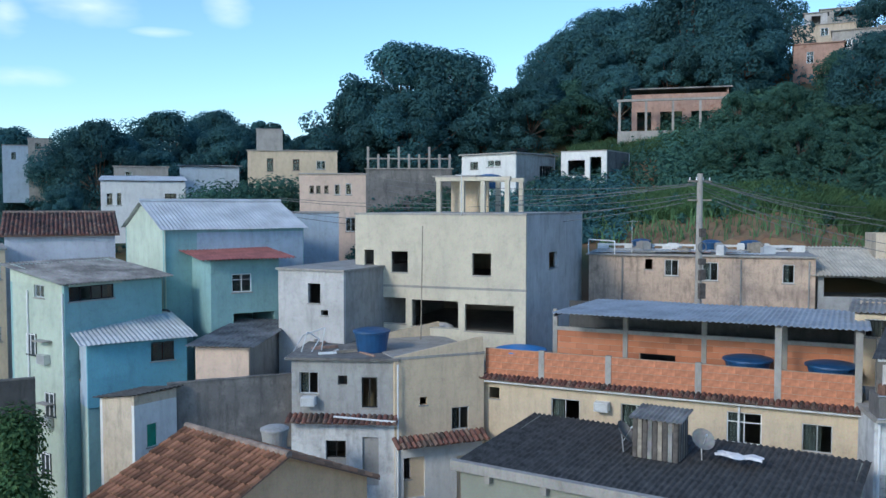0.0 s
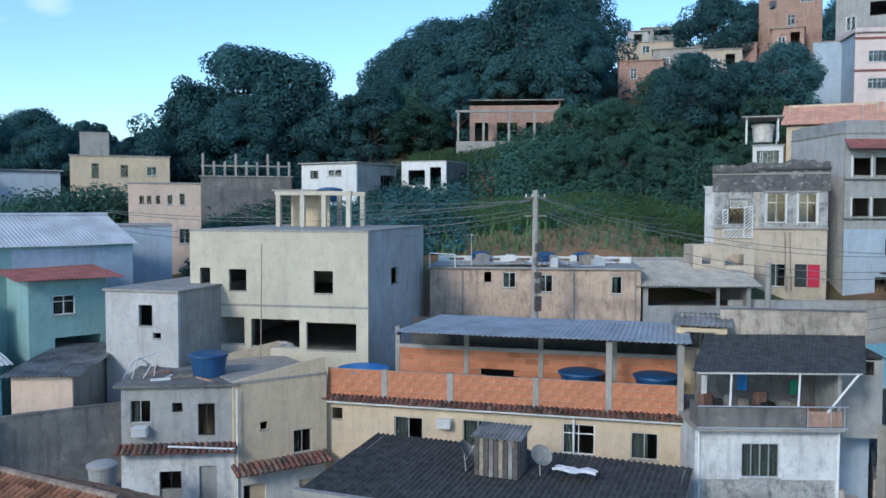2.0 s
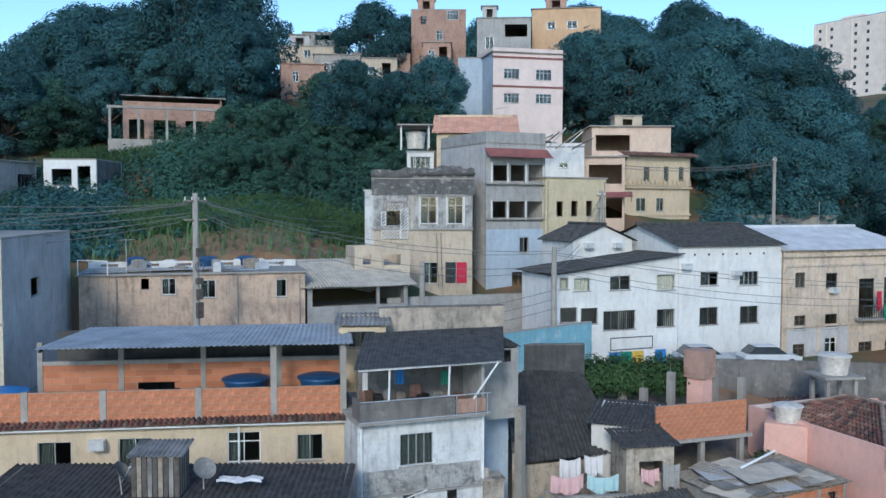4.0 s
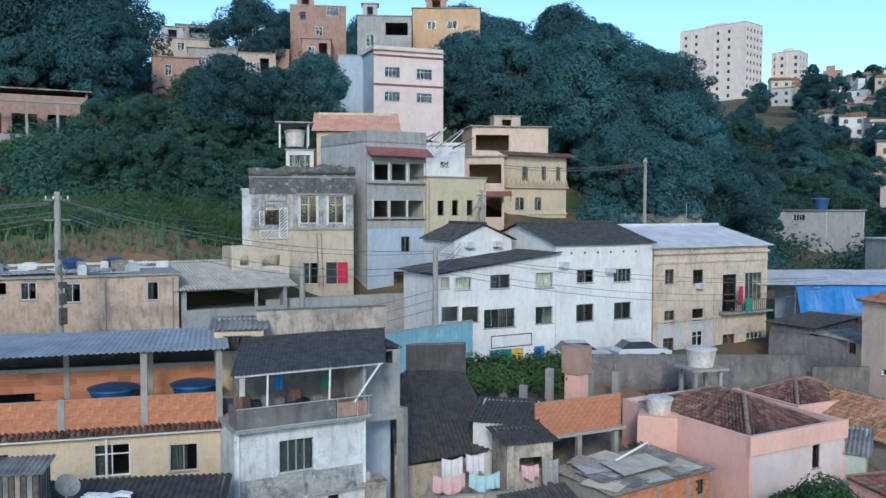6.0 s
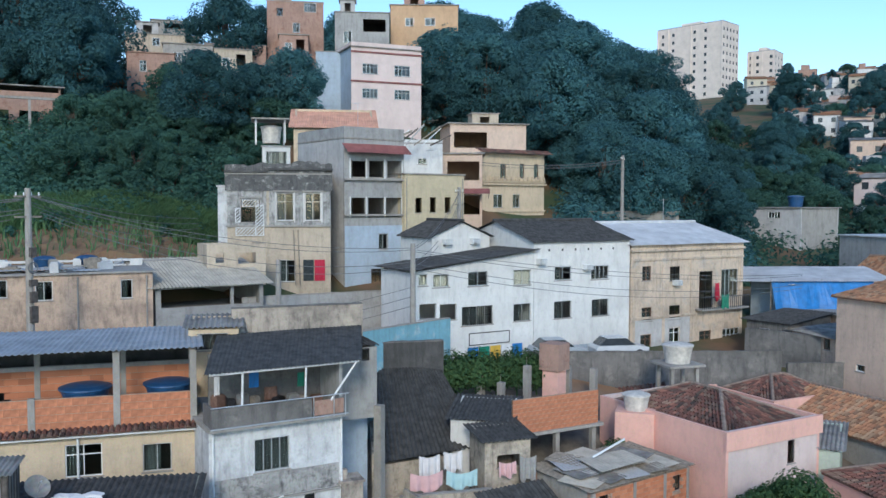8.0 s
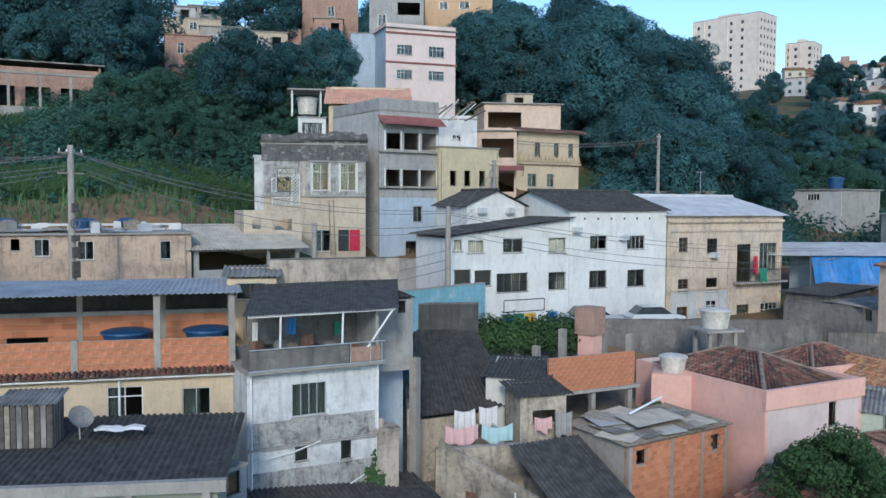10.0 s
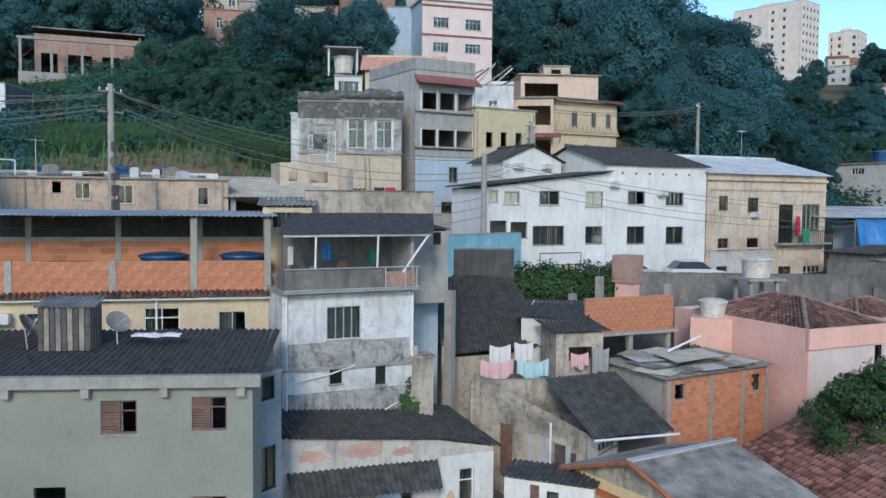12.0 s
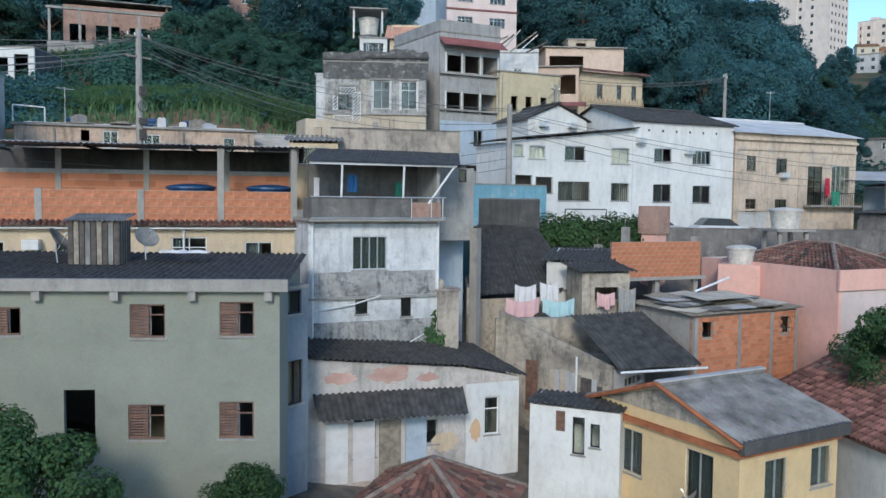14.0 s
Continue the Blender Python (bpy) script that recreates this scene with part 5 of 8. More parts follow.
def tower(at, yaw, w, d, z0, z1, floors, bays, side_bays):
    hs = thing("apartment_tower", "pale cream high-rise apartment tower on the hill", "apartment block", (*at, z0), yaw, "apartment towers")
    H = z1 - z0
    fh = (H - 1.5) / floors
    for side, L, n, cols in (("front", w, bays, [k for k in range(bays) if k % 3 != 2]), ("right", d, side_bays, range(side_bays))):
        put = put_on(side, w, d)
        holes = [(L * (k + 0.5) / n - 0.6, 1.2 + j * fh, L * (k + 0.5) / n + 0.6, 2.6 + j * fh) for k in cols for j in range(floors)]
        part("wall", wall_shape(0 if side == "front" else TH, L if side == "front" else L - TH, H, holes, TH, put), TOWERPAINT, hs)
        for a, b, c2, e in holes:
            sh = Shape()
            put_box(sh, put, a, b, c2, e, 0.12, 0.16)
            part("window", sh, GLASSDARK, hs)
    for side, L in (("back", w), ("left", d)):
        part("wall", wall_shape(0 if side == "back" else TH, L if side == "back" else L - TH, H, [], TH, put_on(side, w, d)), TOWERPAINT, hs)
    part("roof", slab_shape((0, 0, H + 0.3), (w, 0, H + 0.3), (w, d, H + 0.3), (0, d, H + 0.3), 0.29), CONCRETE, hs)
    for u0, u1, proud in ((0.0, w * 0.18, 0.5), (w * 0.52, w, 0.35)):     # shallow bays of the front
        sh = Shape()
        sh.box(u0, -proud, 0, u0 + 0.5, -0.004, H - 0.2)
        sh.box(u1 - 0.5, -proud, 0, u1, -0.004, H - 0.2)
        part("pilaster", sh, TOWERPAINT, hs)
    sh = Shape()
    sh.box(w * 0.3, d * 0.3, H + 0.31, w * 0.6, d * 0.7, H + 2.2)
    part("roof_room", sh, TOWERPAINT, hs)
    return hs


tower((325.5, 215.5), -88, 30.5, 14.5, 40, 91.5, 15, 6, 5)
tower((353.9, 188.1), -80, 11.5, 13, 38, 82, 14, 4, 3)

# ---- brick terrace on the beige house ----
def block_wall(parent, u0, u1, v, z0, z1, holes=(), bl=0.58, bh=0.27, depth=0.12, limit=300, count=[0]):
    """Clay blocks in running bond on a recessed mortar core, facing -v of the parent."""
    core = wall_shape(u0, u1, z1 - z0, [(a, b - z0, c2, e - z0) for a, b, c2, e in holes], depth, lambda s, z, dep: (s, v + 0.02 + dep, z + z0))
    part("mortar_core", core, MORTAR, parent)
    meshes = {}
    rest = Shape()
    rows = int((z1 - z0) / (bh + 0.015))
    bhh = (z1 - z0) / rows
    for j in range(rows):
        x = u0 - (0.5 * bl if j % 2 else 0)
        while x < u1 - 0.02:
            a, b = max(x, u0), min(x + bl, u1)
            x += bl + 0.006
            zc = z0 + j * bhh
            if b - a < 0.04 or any(h[0] - 0.02 < (a + b) / 2 < h[2] + 0.02 and h[1] < zc + bhh / 2 < h[3] for h in holes):
                continue
            L = round(b - a, 2)
            if count[0] < limit:
                count[0] += 1
                if L not in meshes:
                    sh = Shape()
                    sh.box(0, 0, 0, L, 0.10, bhh - 0.024)
                    meshes[L] = sh.mesh("brick", BLOCK)
                ob = part("brick", meshes[L], None, parent)
                ob.location = (a, v + random.uniform(-0.004, 0.006), zc)
            else:
                rest.box(a, v, zc, b, v + 0.1, zc + bhh - 0.024)
    if rest.v:
        tagged(part("brickwork", rest, BRICKS, parent, "bare orange clay blockwork"), kind="stuff")


BRICKS = island("clay_blockwork", ((0.43, 0.165, 0.085), (0.52, 0.21, 0.11), (0.57, 0.245, 0.135), (0.39, 0.155, 0.085)), 0.92)
bz = 4.0                                        # from world height to the house's own
block_wall(brick_house, 0.1, 17.1, -0.02, 5.52 + bz, 6.85 + bz)
block_wall(brick_house, 2.9, 17.1, 2.5, 5.5 + bz, 7.62 + bz, holes=((7.35, 6.2 + bz, 9.3, 6.78 + bz),), limit=0)
for u, top in ((3.06, 6.9), (6.38, 6.9), (10.52, 6.9), (13.88, 8.75), (17.05, 8.75)):
    sh = Shape()
    sh.box(u - 0.14, -0.06, 5.45 + bz, u + 0.14, 0.16, top + bz)
    part("column", sh, CONCRETE, brick_house, "raw concrete column")
for u in (2.95, 6.6, 10.4, 14.0, 17.0):
    sh = Shape()
    sh.box(u - 0.12, 2.46, 5.45 + bz, u + 0.12, 2.68, 8.7 + bz)
    part("column", sh, CONCRETE, brick_house, "raw concrete column")
sh = Shape()
sh.box(2.9, 2.47, 7.62 + bz, 17.15, 2.66, 7.8 + bz)
part("ring_beam", sh, CONCRETE, brick_house)
# near-black colour stands in for the dark space under the terrace roof
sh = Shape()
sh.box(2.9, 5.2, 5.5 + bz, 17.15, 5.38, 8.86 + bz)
part("back_wall", sh, BLACKCON, brick_house, "terrace rear wall coloured near-black for the shade under the roof")
part("terrace_roof", corr_shape((3.6, -0.35, 8.85 + bz), (17.5, -0.35, 8.85 + bz), (17.5, 5.6, 8.98 + bz), (4.4, 5.6, 8.98 + bz), 0.25, 0.03, 1), BLUEMETAL, brick_house, "blue-grey trapezoid metal sheet roof")
for u in (3.8, 8.2, 12.6, 17.2):
    sh = Shape()
    sh.box(u - 0.04, -0.3, 8.68 + bz, u + 0.04, 5.5, 8.79 + bz)
    part("rafter", sh, DARKMETAL, brick_house)
tagged(part("ledge_tiles", tile_shape((-0.4, -0.55, 5.33 + bz), (17.4, -0.55, 5.33 + bz), (17.4, -0.05, 5.5 + bz), (-0.4, -0.05, 5.5 + bz), 0.24, 0.3, 5), OLDTILE, brick_house, "row of dark clay ledge tiles"), kind="stuff")
sh = Shape()
sh.tube((0.0, -0.32, 5.22 + bz), (17.2, -0.32, 5.22 + bz), 0.05)
part("gutter", sh, WHITEPAINT, brick_house, "white plastic gutter pipe")
for u in (-0.05, 12.3):
    sh = Shape()
    sh.tube((u, -0.08, 1.0 + bz), (u, -0.08, 5.2 + bz), 0.05)
    part("downpipe", sh, WHITEPAINT, brick_house)


def on_house(ob, u, v, z):
    """World place of a house's own (u, v) at world height z."""
    p = ob.matrix_basis @ Vector((u, v, 0))
    return p.x, p.y, z


def air_conditioner(ob, u, z):
    x, y, _ = on_house(ob, u, -0.28, z)
    yaw = math.degrees(ob.rotation_euler.z)
    t = thing("air_conditioner", "white window air conditioner unit on the wall", "air conditioner", (x, y, z), yaw, "air conditioners")
    sh = Shape()
    sh.box(-0.33, -0.25, 0, 0.33, 0.28, 0.42)
    part("casing", sh, WHITEPAINT, t)
    sh = wall_shape(-0.3, 0.3, 0.36, [(-0.27, 0.03 + 0.045 * k, 0.27, 0.055 + 0.045 * k) for k in range(7)], 0.015, lambda s, zz, d: (s, d - 0.268, zz + 0.03))
    part("vent_grille", sh, ALU, t)


air_conditioner(brick_house, 6.15, 4.3)


def water_tank(at, r=0.75, h=0.65, mat=TANKBLUE, label="blue plastic water tank with a domed lid", lid=True):
    t = thing("water_tank", label, "water tank", at, 0, "water tanks")
    sh = Shape()
    sh.lathe([(r * 0.82, 0), (r * 0.9, h * 0.5), (r * 0.98, h * 0.93), (r * 1.04, h * 0.95), (r * 1.04, h)], n=24)
    part("tank", sh, mat, t, smooth=False)
    if lid:
        sh = Shape()
        sh.lathe([(r * 1.07, h + 0.004), (r * 1.06, h + 0.06), (r * 0.8, h + 0.14), (r * 0.35, h + 0.20), (0.06, h + 0.21)], n=24)
        part("lid", sh, mat, t)
    return t


for u in (12.5, 16.0):
    water_tank(on_house(brick_house, u, 1.35, 5.42 + 0.96), 1.05, 0.6)
    sh = Shape()
    for a, b in ((-0.7, -0.5), (0.5, -0.5), (-0.7, 0.4), (0.5, 0.4)):
        sh.box(a, b, 0, a + 0.2, b + 0.15, 0.84)
    sh.box(-0.9, -0.6, 0.84, 0.9, 0.65, 0.955)
    solo("tank_stand", sh, CONCRETE, "low concrete stand under a water tank", "stand", on_house(brick_house, u, 1.35, 5.425), -25)
water_tank(on_house(brick_house, 1.5, 1.3, 5.43), 1.25, 1.2, BLUETARP, "blue water pool with a slack cover")

# ---- rooms and frames on the cement house ----
ch = 13.0
for u in (2.4, 4.0, 5.4, 7.0):
    for v in (7.0, 10.0):
        sh2 = Shape()
        sh2.box(u - 0.14, v - 0.14, ch + 0.12, u + 0.14, v + 0.14, ch + 2.1)
        part("column", sh2, CREAM, cement_house, "rendered roof column")
for v in (7.0, 10.0):
    sh2 = Shape()
    sh2.box(2.2, v - 0.16, ch + 2.1, 7.2, v + 0.16, ch + 2.35)
    part("roof_beam", sh2, CREAM, cement_house)
sh2 = Shape()
sh2.box(2.0, 6.8, ch + 2.36, 5.0, 10.2, ch + 2.46)
part("canopy", sh2, CONCRETE, cement_house)
sh2 = Shape()
sh2.box(2.6, 8.6, ch + 0.12, 5.2, 8.75, ch + 2.09)
part("roof_wall", sh2, BEIGE, cement_house)
for q in ((-0.02, 9.45),):
    sh2 = Shape()
    sh2.box(-0.01, -0.012, q[1] - 0.55, 10.33, 0.0, q[1] - 0.42)
    part("slab_edge", sh2, CONCRETE, cement_house, "exposed concrete floor edge")
water_tank((3.2, 58.5, 15.2), 0.8, 0.8)

# ---- balcony and sheet roof of the worn white house ----
W2 = 6.0
q0 = 4.0
# back_wall takes DARKCON so its colour supplies the balcony's inner shade
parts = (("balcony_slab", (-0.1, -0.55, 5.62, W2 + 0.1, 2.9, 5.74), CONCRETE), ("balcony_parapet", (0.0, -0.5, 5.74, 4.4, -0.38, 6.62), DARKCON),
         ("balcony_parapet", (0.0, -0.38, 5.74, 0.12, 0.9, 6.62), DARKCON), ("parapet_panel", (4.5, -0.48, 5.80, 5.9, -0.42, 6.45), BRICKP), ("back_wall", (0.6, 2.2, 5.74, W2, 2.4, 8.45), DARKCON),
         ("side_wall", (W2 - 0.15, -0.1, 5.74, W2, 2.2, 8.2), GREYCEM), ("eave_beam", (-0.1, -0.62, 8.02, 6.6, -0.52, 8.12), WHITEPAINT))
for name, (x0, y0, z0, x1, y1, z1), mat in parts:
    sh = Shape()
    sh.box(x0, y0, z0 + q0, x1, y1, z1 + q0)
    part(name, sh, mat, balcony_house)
for u in (1.3, 4.1):
    sh = Shape()
    sh.tube((u, -0.45, 6.62 + q0), (u, -0.57, 8.02 + q0), 0.05)
    part("post", sh, WHITEPAINT, balcony_house)
sh = Shape()
sh.tube((5.3, -0.45, 6.4 + q0), (6.5, -0.57, 8.05 + q0), 0.05)
part("brace", sh, WHITEPAINT, balcony_house)
for z in (5.76, 6.66):
    sh = Shape()
    sh.tube((-0.05, -0.56, z + q0), (W2 + 0.1, -0.56, z + q0), 0.03)
    part("rail", sh, ALU, balcony_house)
for u in (4.45, 5.4, 5.95):
    sh = Shape()
    sh.tube((u, -0.56, 5.7 + q0), (u, -0.56, 6.66 + q0), 0.025)
    part("rail_post", sh, ALU, balcony_house)
for u in (0.15, W2 - 0.05):
    sh = Shape()
    sh.tube((u, -0.08, 0.4 + q0), (u, -0.08, 5.6 + q0), 0.055)
    part("downpipe", sh, WHITEPAINT, balcony_house)
part("balcony_roof", corr_shape((-0.35, -0.75, 8.12 + q0), (6.7, -0.75, 8.12 + q0), (8.9, 4.2, 8.95 + q0), (1.5, 4.2, 8.95 + q0), 0.18, 0.02, 2), FIBRO, balcony_house, "dark fibre-cement sheet roof")
for name, mat, u, v, w, h, z in (("blue_towel", BLUETARP, 2.2, 1.5, 0.45, 0.45, 7.2), ("green_towel", DEEPGREEN, 4.5, 1.6, 0.35, 0.35, 7.0), ("white_towel", LAUNDRY, 0.7, 1.7, 0.25, 0.6, 6.9), ("brown_towel", WOOD, 3.0, 1.8, 0.6, 0.3, 6.5)):
    sh = Shape()
    for k in range(5):
        a, b = u + w * k / 5, u + w * (k + 1) / 5
        sh.hexa([(a, v + 0.03 * (k % 2), z - 0.3), (b, v + 0.03 * ((k + 1) % 2), z - 0.3), (b, v + 0.05, z - 0.3), (a, v + 0.05, z - 0.3),
                 (a, v, z + h), (b, v, z + h), (b, v + 0.02, z + h), (a, v + 0.02, z + h)])
    x, y, _ = on_house(balcony_house, 0, 0, 0)
    solo(name, sh, mat, "cloth hung to dry on the balcony", "laundry", (x, y, 0.0), math.degrees(balcony_house.rotation_euler.z), "balcony washing")

# ---- fascia, corbels, crate and dishes on the grey-green house ----
sh = Shape()
sh.box(-0.3, -0.32, 7.62, 13.95, -0.02, 8.0)
part("fascia_beam", sh, CONCRETE, sage_house, "weathered concrete eave beam")
for k in range(6):
    sh = Shape()
    sh.box(1.2 + 2.4 * k, -0.28, 7.32, 1.45 + 2.4 * k, 0.0, 7.615)
    part("corbel", sh, CONCRETE, sage_house)


def dish_antenna(at, yaw, r=0.45, group="dish antennas"):
    t = thing("dish_antenna", "grey satellite dish antenna on a bent arm", "antenna", at, yaw, group)
    sh = Shape()
    rings = [(r * k / 5, 0.35 * r * (k / 5) ** 2) for k in range(1, 6)]
    c = Vector((0, 0, 0.75))
    ax = Vector((0, -0.75, 0.65)).normalized()
    s1 = ax.orthogonal().normalized()
    s2 = ax.cross(s1)
    for rr, dd in rings:
        for k in range(16):
            w = 2 * math.pi * k / 16
            for off in (0,):
                sh.v.append(tuple(c + ax * dd + s1 * rr * math.cos(w) + s2 * rr * math.sin(w)))
    n0 = len(sh.v)
    sh.v += [tuple(Vector(p) - ax * 0.02) for p in sh.v[:n0]]
    for j in range(4):
        for k in range(16):
            a, b = j * 16 + k, j * 16 + (k + 1) % 16
            sh.f += [(a, b, b + 16, a + 16), (n0 + a, n0 + a + 16, n0 + b + 16, n0 + b)]
    sh.f += [tuple(range(16)), tuple(n0 + k for k in reversed(range(16)))]
    part("reflector", sh, GREYFIBRO, t)
    sh = Shape()
    sh.tube((0, 0, 0), (0, 0.08, 0.75), 0.025)
    part("mast", sh, ALU, t)
    sh = Shape()
    sh.tube((0, 0.0, 0.45), tuple(c + ax * 0.42), 0.015)
    sh.tube(tuple(c + ax * 0.38), tuple(c + ax * 0.5), 0.04)
    part("feed_arm", sh, ALU, t)
    return t


cr = thing("roof_crate", "makeshift slatted sheet-metal hutch on the roof", "hutch", (8.6, 33.0, 4.45), -32)
for x0, y0, x1, y1 in ((-0.9, -0.7, 0.9, -0.66), (-0.9, 0.66, 0.9, 0.7), (-0.9, -0.66, -0.86, 0.66), (0.86, -0.66, 0.9, 0.66)):
    n = 9
    for k in range(n):
        sh = Shape()
        if x1 - x0 > 1:
            sh.box(x0 + 1.8 * k / n, y0, -0.3, x0 + 1.8 * k / n + 0.17, y1, 1.25)
        else:
            sh.box(x0, y0 + 1.32 * k / n, -0.3, x1, y0 + 1.32 * k / n + 0.125, 1.25)
        part("slat", sh, (DARKSLAT, PALEWOOD, DARKSLAT, GREYFIBRO)[k % 4], cr)
part("lid_sheet", corr_shape((-1.05, -0.85, 1.28), (1.05, -0.85, 1.28), (1.05, 0.85, 1.5), (-1.05, 0.85, 1.5), 0.18, 0.03, 1), GREYFIBRO, cr)
dish_antenna((7.2, 33.3, 4.2), 60, 0.5), dish_antenna((9.9, 31.9, 4.3), 10, 0.45)
sh, rr = Shape(), random.Random(17)
for j in range(6):
    for k in range(10):
        sh.v.append((1.7 * (k / 9 - 0.5) + rr.uniform(-0.06, 0.06), 0.6 * (j / 5 - 0.5) + 0.12 * math.sin(k * 1.1) + rr.uniform(-0.04, 0.04), 0.02 + rr.uniform(0.02, 0.13) * (0 < j < 5)))
sh.f = [(j * 10 + k, j * 10 + k + 1, j * 10 + k + 11, j * 10 + k + 10) for j in range(5) for k in range(9)]
solo("plastic_sheet", sh, LAUNDRY, "crumpled white plastic sheet on the roof", "sheet", (11.2, 31.5, 4.52), -32)

# ---- old house: ragged parapet; balcony block: red awning ----
panel = wall_shape(0.0, 8.1, 2.72, [(1.05, 0.24, 2.53, 2.02), (3.81, 0.36, 5.19, 2.57), (6.05, 0.36, 7.35, 2.57)], 0.03, lambda s, z, d: (s, d - 0.034, z + 9.39))
part("mouldy_render", panel, MOULDY, old_house, "flaking white render blackened by mould")
rr = random.Random(5)
sh = Shape()
sh.weld = True
xs = [-0.15 + 8.4 * k / 28 for k in range(29)]
hs2 = [(14.12 if k < 9 else 14.3) + (0.16 if 17 < k < 25 else 0.0) + rr.uniform(-0.06, 0.08) for k in range(29)]
for a, b, ha, hb in zip(xs, xs[1:], hs2, hs2[1:]):
    sh.hexa([(a, -0.12, 12.11), (b, -0.12, 12.11), (b, -0.004, 12.11), (a, -0.004, 12.11), (a, -0.12, ha), (b, -0.12, hb), (b, -0.004, hb), (a, -0.004, ha)])
part("parapet", sh, MOULDTOP, old_house, "mould-blackened crumbling parapet")
for u0, u1, z in ((-0.2, 3.2, 13.55), (3.2, 8.3, 13.75)):
    sh = Shape()
    sh.box(u0, -0.3, z, u1, -0.122, z + 0.16)
    part("cornice", sh, BLACKCON, old_house, "black weathered cornice strip")
for u0, u1, z in ((-0.1, 8.2, 9.25), (0.9, 2.7, 11.52), (3.55, 5.4, 12.02), (5.85, 7.55, 12.02)):
    sh = Shape()
    sh.box(u0, -0.16, z, u1, -0.036 if z > 10 else -0.003, z + 0.13)
    part("cornice", sh, CONCRETE, old_house)
for u0, u1 in ((3.7, 3.8), (5.2, 5.3), (5.94, 6.04), (7.36, 7.46)):
    sh = Shape()
    sh.box(u0, -0.10, 9.6, u1, -0.036, 12.0)
    part("window_surround", sh, WHITE, old_house)
for u0, u1, z0, z1 in ((0.62, 1.02, 9.6, 10.75), (2.2, 2.85, 8.55, 11.0), (1.15, 2.45, 10.85, 11.4), (0.65, 2.2, 8.55, 9.2)):
    sh = Shape()
    for q in ((u0, z0, u1, z0 + 0.05), (u0, z1 - 0.05, u1, z1), (u0, z0, u0 + 0.05, z1), (u1 - 0.05, z0, u1, z1)):
        sh.box(q[0], -0.17, q[1], q[2], -0.13, q[3])
    c = u0 - (z1 - z0)
    while c < u1:
        f0, f1 = max(0.0, (u0 - c) / (z1 - z0)), min(1.0, (u1 - c) / (z1 - z0))
        if f1 - f0 > 0.05:
            sh.tube((c + f0 * (z1 - z0), -0.15, z0 + f0 * (z1 - z0)), (c + f1 * (z1 - z0), -0.15, z0 + f1 * (z1 - z0)), 0.035, n=4)
        c += 0.27
    part("lattice", sh, WHITEPAINT, old_house, "white diagonal lattice panel")
sh = Shape()
sh.box(-0.75, 0.4, 4.0, -0.004, 3.0, 12.4)
sh.box(-0.85, 0.3, 12.401, -0.004, 3.1, 12.55)
part("side_pier", sh, WORNWHITE, old_house, "flaking white side pier")
sh = Shape()
sh.box(3.05, -0.05, 0.2, 3.25, -0.002, 13.3)
part("pilaster", sh, SANDY, old_house)
part("awning", corr_shape((-0.2, -1.1, 14.4), (6.1, -1.1, 14.4), (6.1, 0.0, 15.2), (-0.2, 0.0, 15.2), 0.2, 0.02, 1), REDROOF, balcony_block, "faded red sheet awning")
for z in (9.05, 12.1):
    sh = Shape()
    sh.box(-0.1, -0.3, z, 6.0, -0.002, z + 0.16)
    part("balcony_ledge", sh, CONCRETE, balcony_block)

# ---- walls, yards and unfinished work between the houses ----
def yard_wall(a, b, z0, z1, mat, label, th=0.2, cap=True):
    L, yaw = math.hypot(b[0] - a[0], b[1] - a[1]), math.degrees(math.atan2(b[1] - a[1], b[0] - a[0]))
    t = thing("yard_wall", label, "wall", (*a, z0), yaw)
    sh = Shape()
    sh.box(0, 0, 0, L, th, z1 - z0)
    part("wall_body", sh, mat, t)
    if cap:
        sh = Shape()
        n = max(2, int(L / 1.1))
        for k in range(n):
            sh.box(L * k / n, -0.04, z1 - z0 + 0.002, L * (k + 1) / n - 0.015, th + 0.04, z1 - z0 + 0.06 + 0.02 * (k % 2))
        tagged(part("coping", sh, DARKCON if mat in (STAINED, DARKCON, BLACKCON) else CONCRETE, t), kind="stuff")
    return t


yard_wall((20.6, 37.5), (26.7, 35.1), -2, 10.0, STAINED, "tall stained cement wall behind the balcony house")
yard_wall((23.6, 35.9), (26.6, 34.6), -5, 4.7, LIGHTBLUE, "pale blue wall under the grey wing")
yard_wall((30.4, 40.6), (38.9, 41.6), -1, 7.5, FLAKEBLUE, "sky blue painted street wall with flaking paint")
yard_wall((25.6, 43.5), (31.0, 41.2), 2, 8.8, WORNWHITE, "stained white yard wall with cracks")
yard_wall((44.5, 40.0), (58.3, 28.1), -3, 4.75, DARKCON, "long grey mouldy retaining wall")
yard_wall((58.6, 27.8), (62.0, 25.0), -4, 3.9, DARKCON, "dark stained boundary wall")
yard_wall((-22.9, 39.9), (-20.1, 41.3), -5, 5.5, BLACKCON, "dark mossy stone bank wall below the houses")
yard_wall((-13.0, 39.5), (-7.2, 42.0), -4, 5.6, DARKCON, "dark mouldy cement retaining wall")
yard_wall((63.4, 33.6), (63.7, 25.8), -2, 5.3, DARKCON, "dark mouldy yard wall below the tarpaulin")
yard_wall((19.0, 56.0), (33.0, 51.5), 2, 7.2, STAINED, "stained tan wall under the flat houses")
yard_wall((29.5, 52.5), (40.0, 50.0), 2, 8.6, GREYCEM, "grey cement wall below the old house")
kiosk = house("roof_hut", "small grey roof hut with a sheet roof and cage", (18.4, 37.6), -30, 2.3, 1.6, 6.0, 9.2, BEIGE, roof="corr_back", rise=0.5, over=0.25, roofmat=GREYFIBRO, front=(("bars", 0.4, 8.2, 1.8, 9.0),), category="hut")

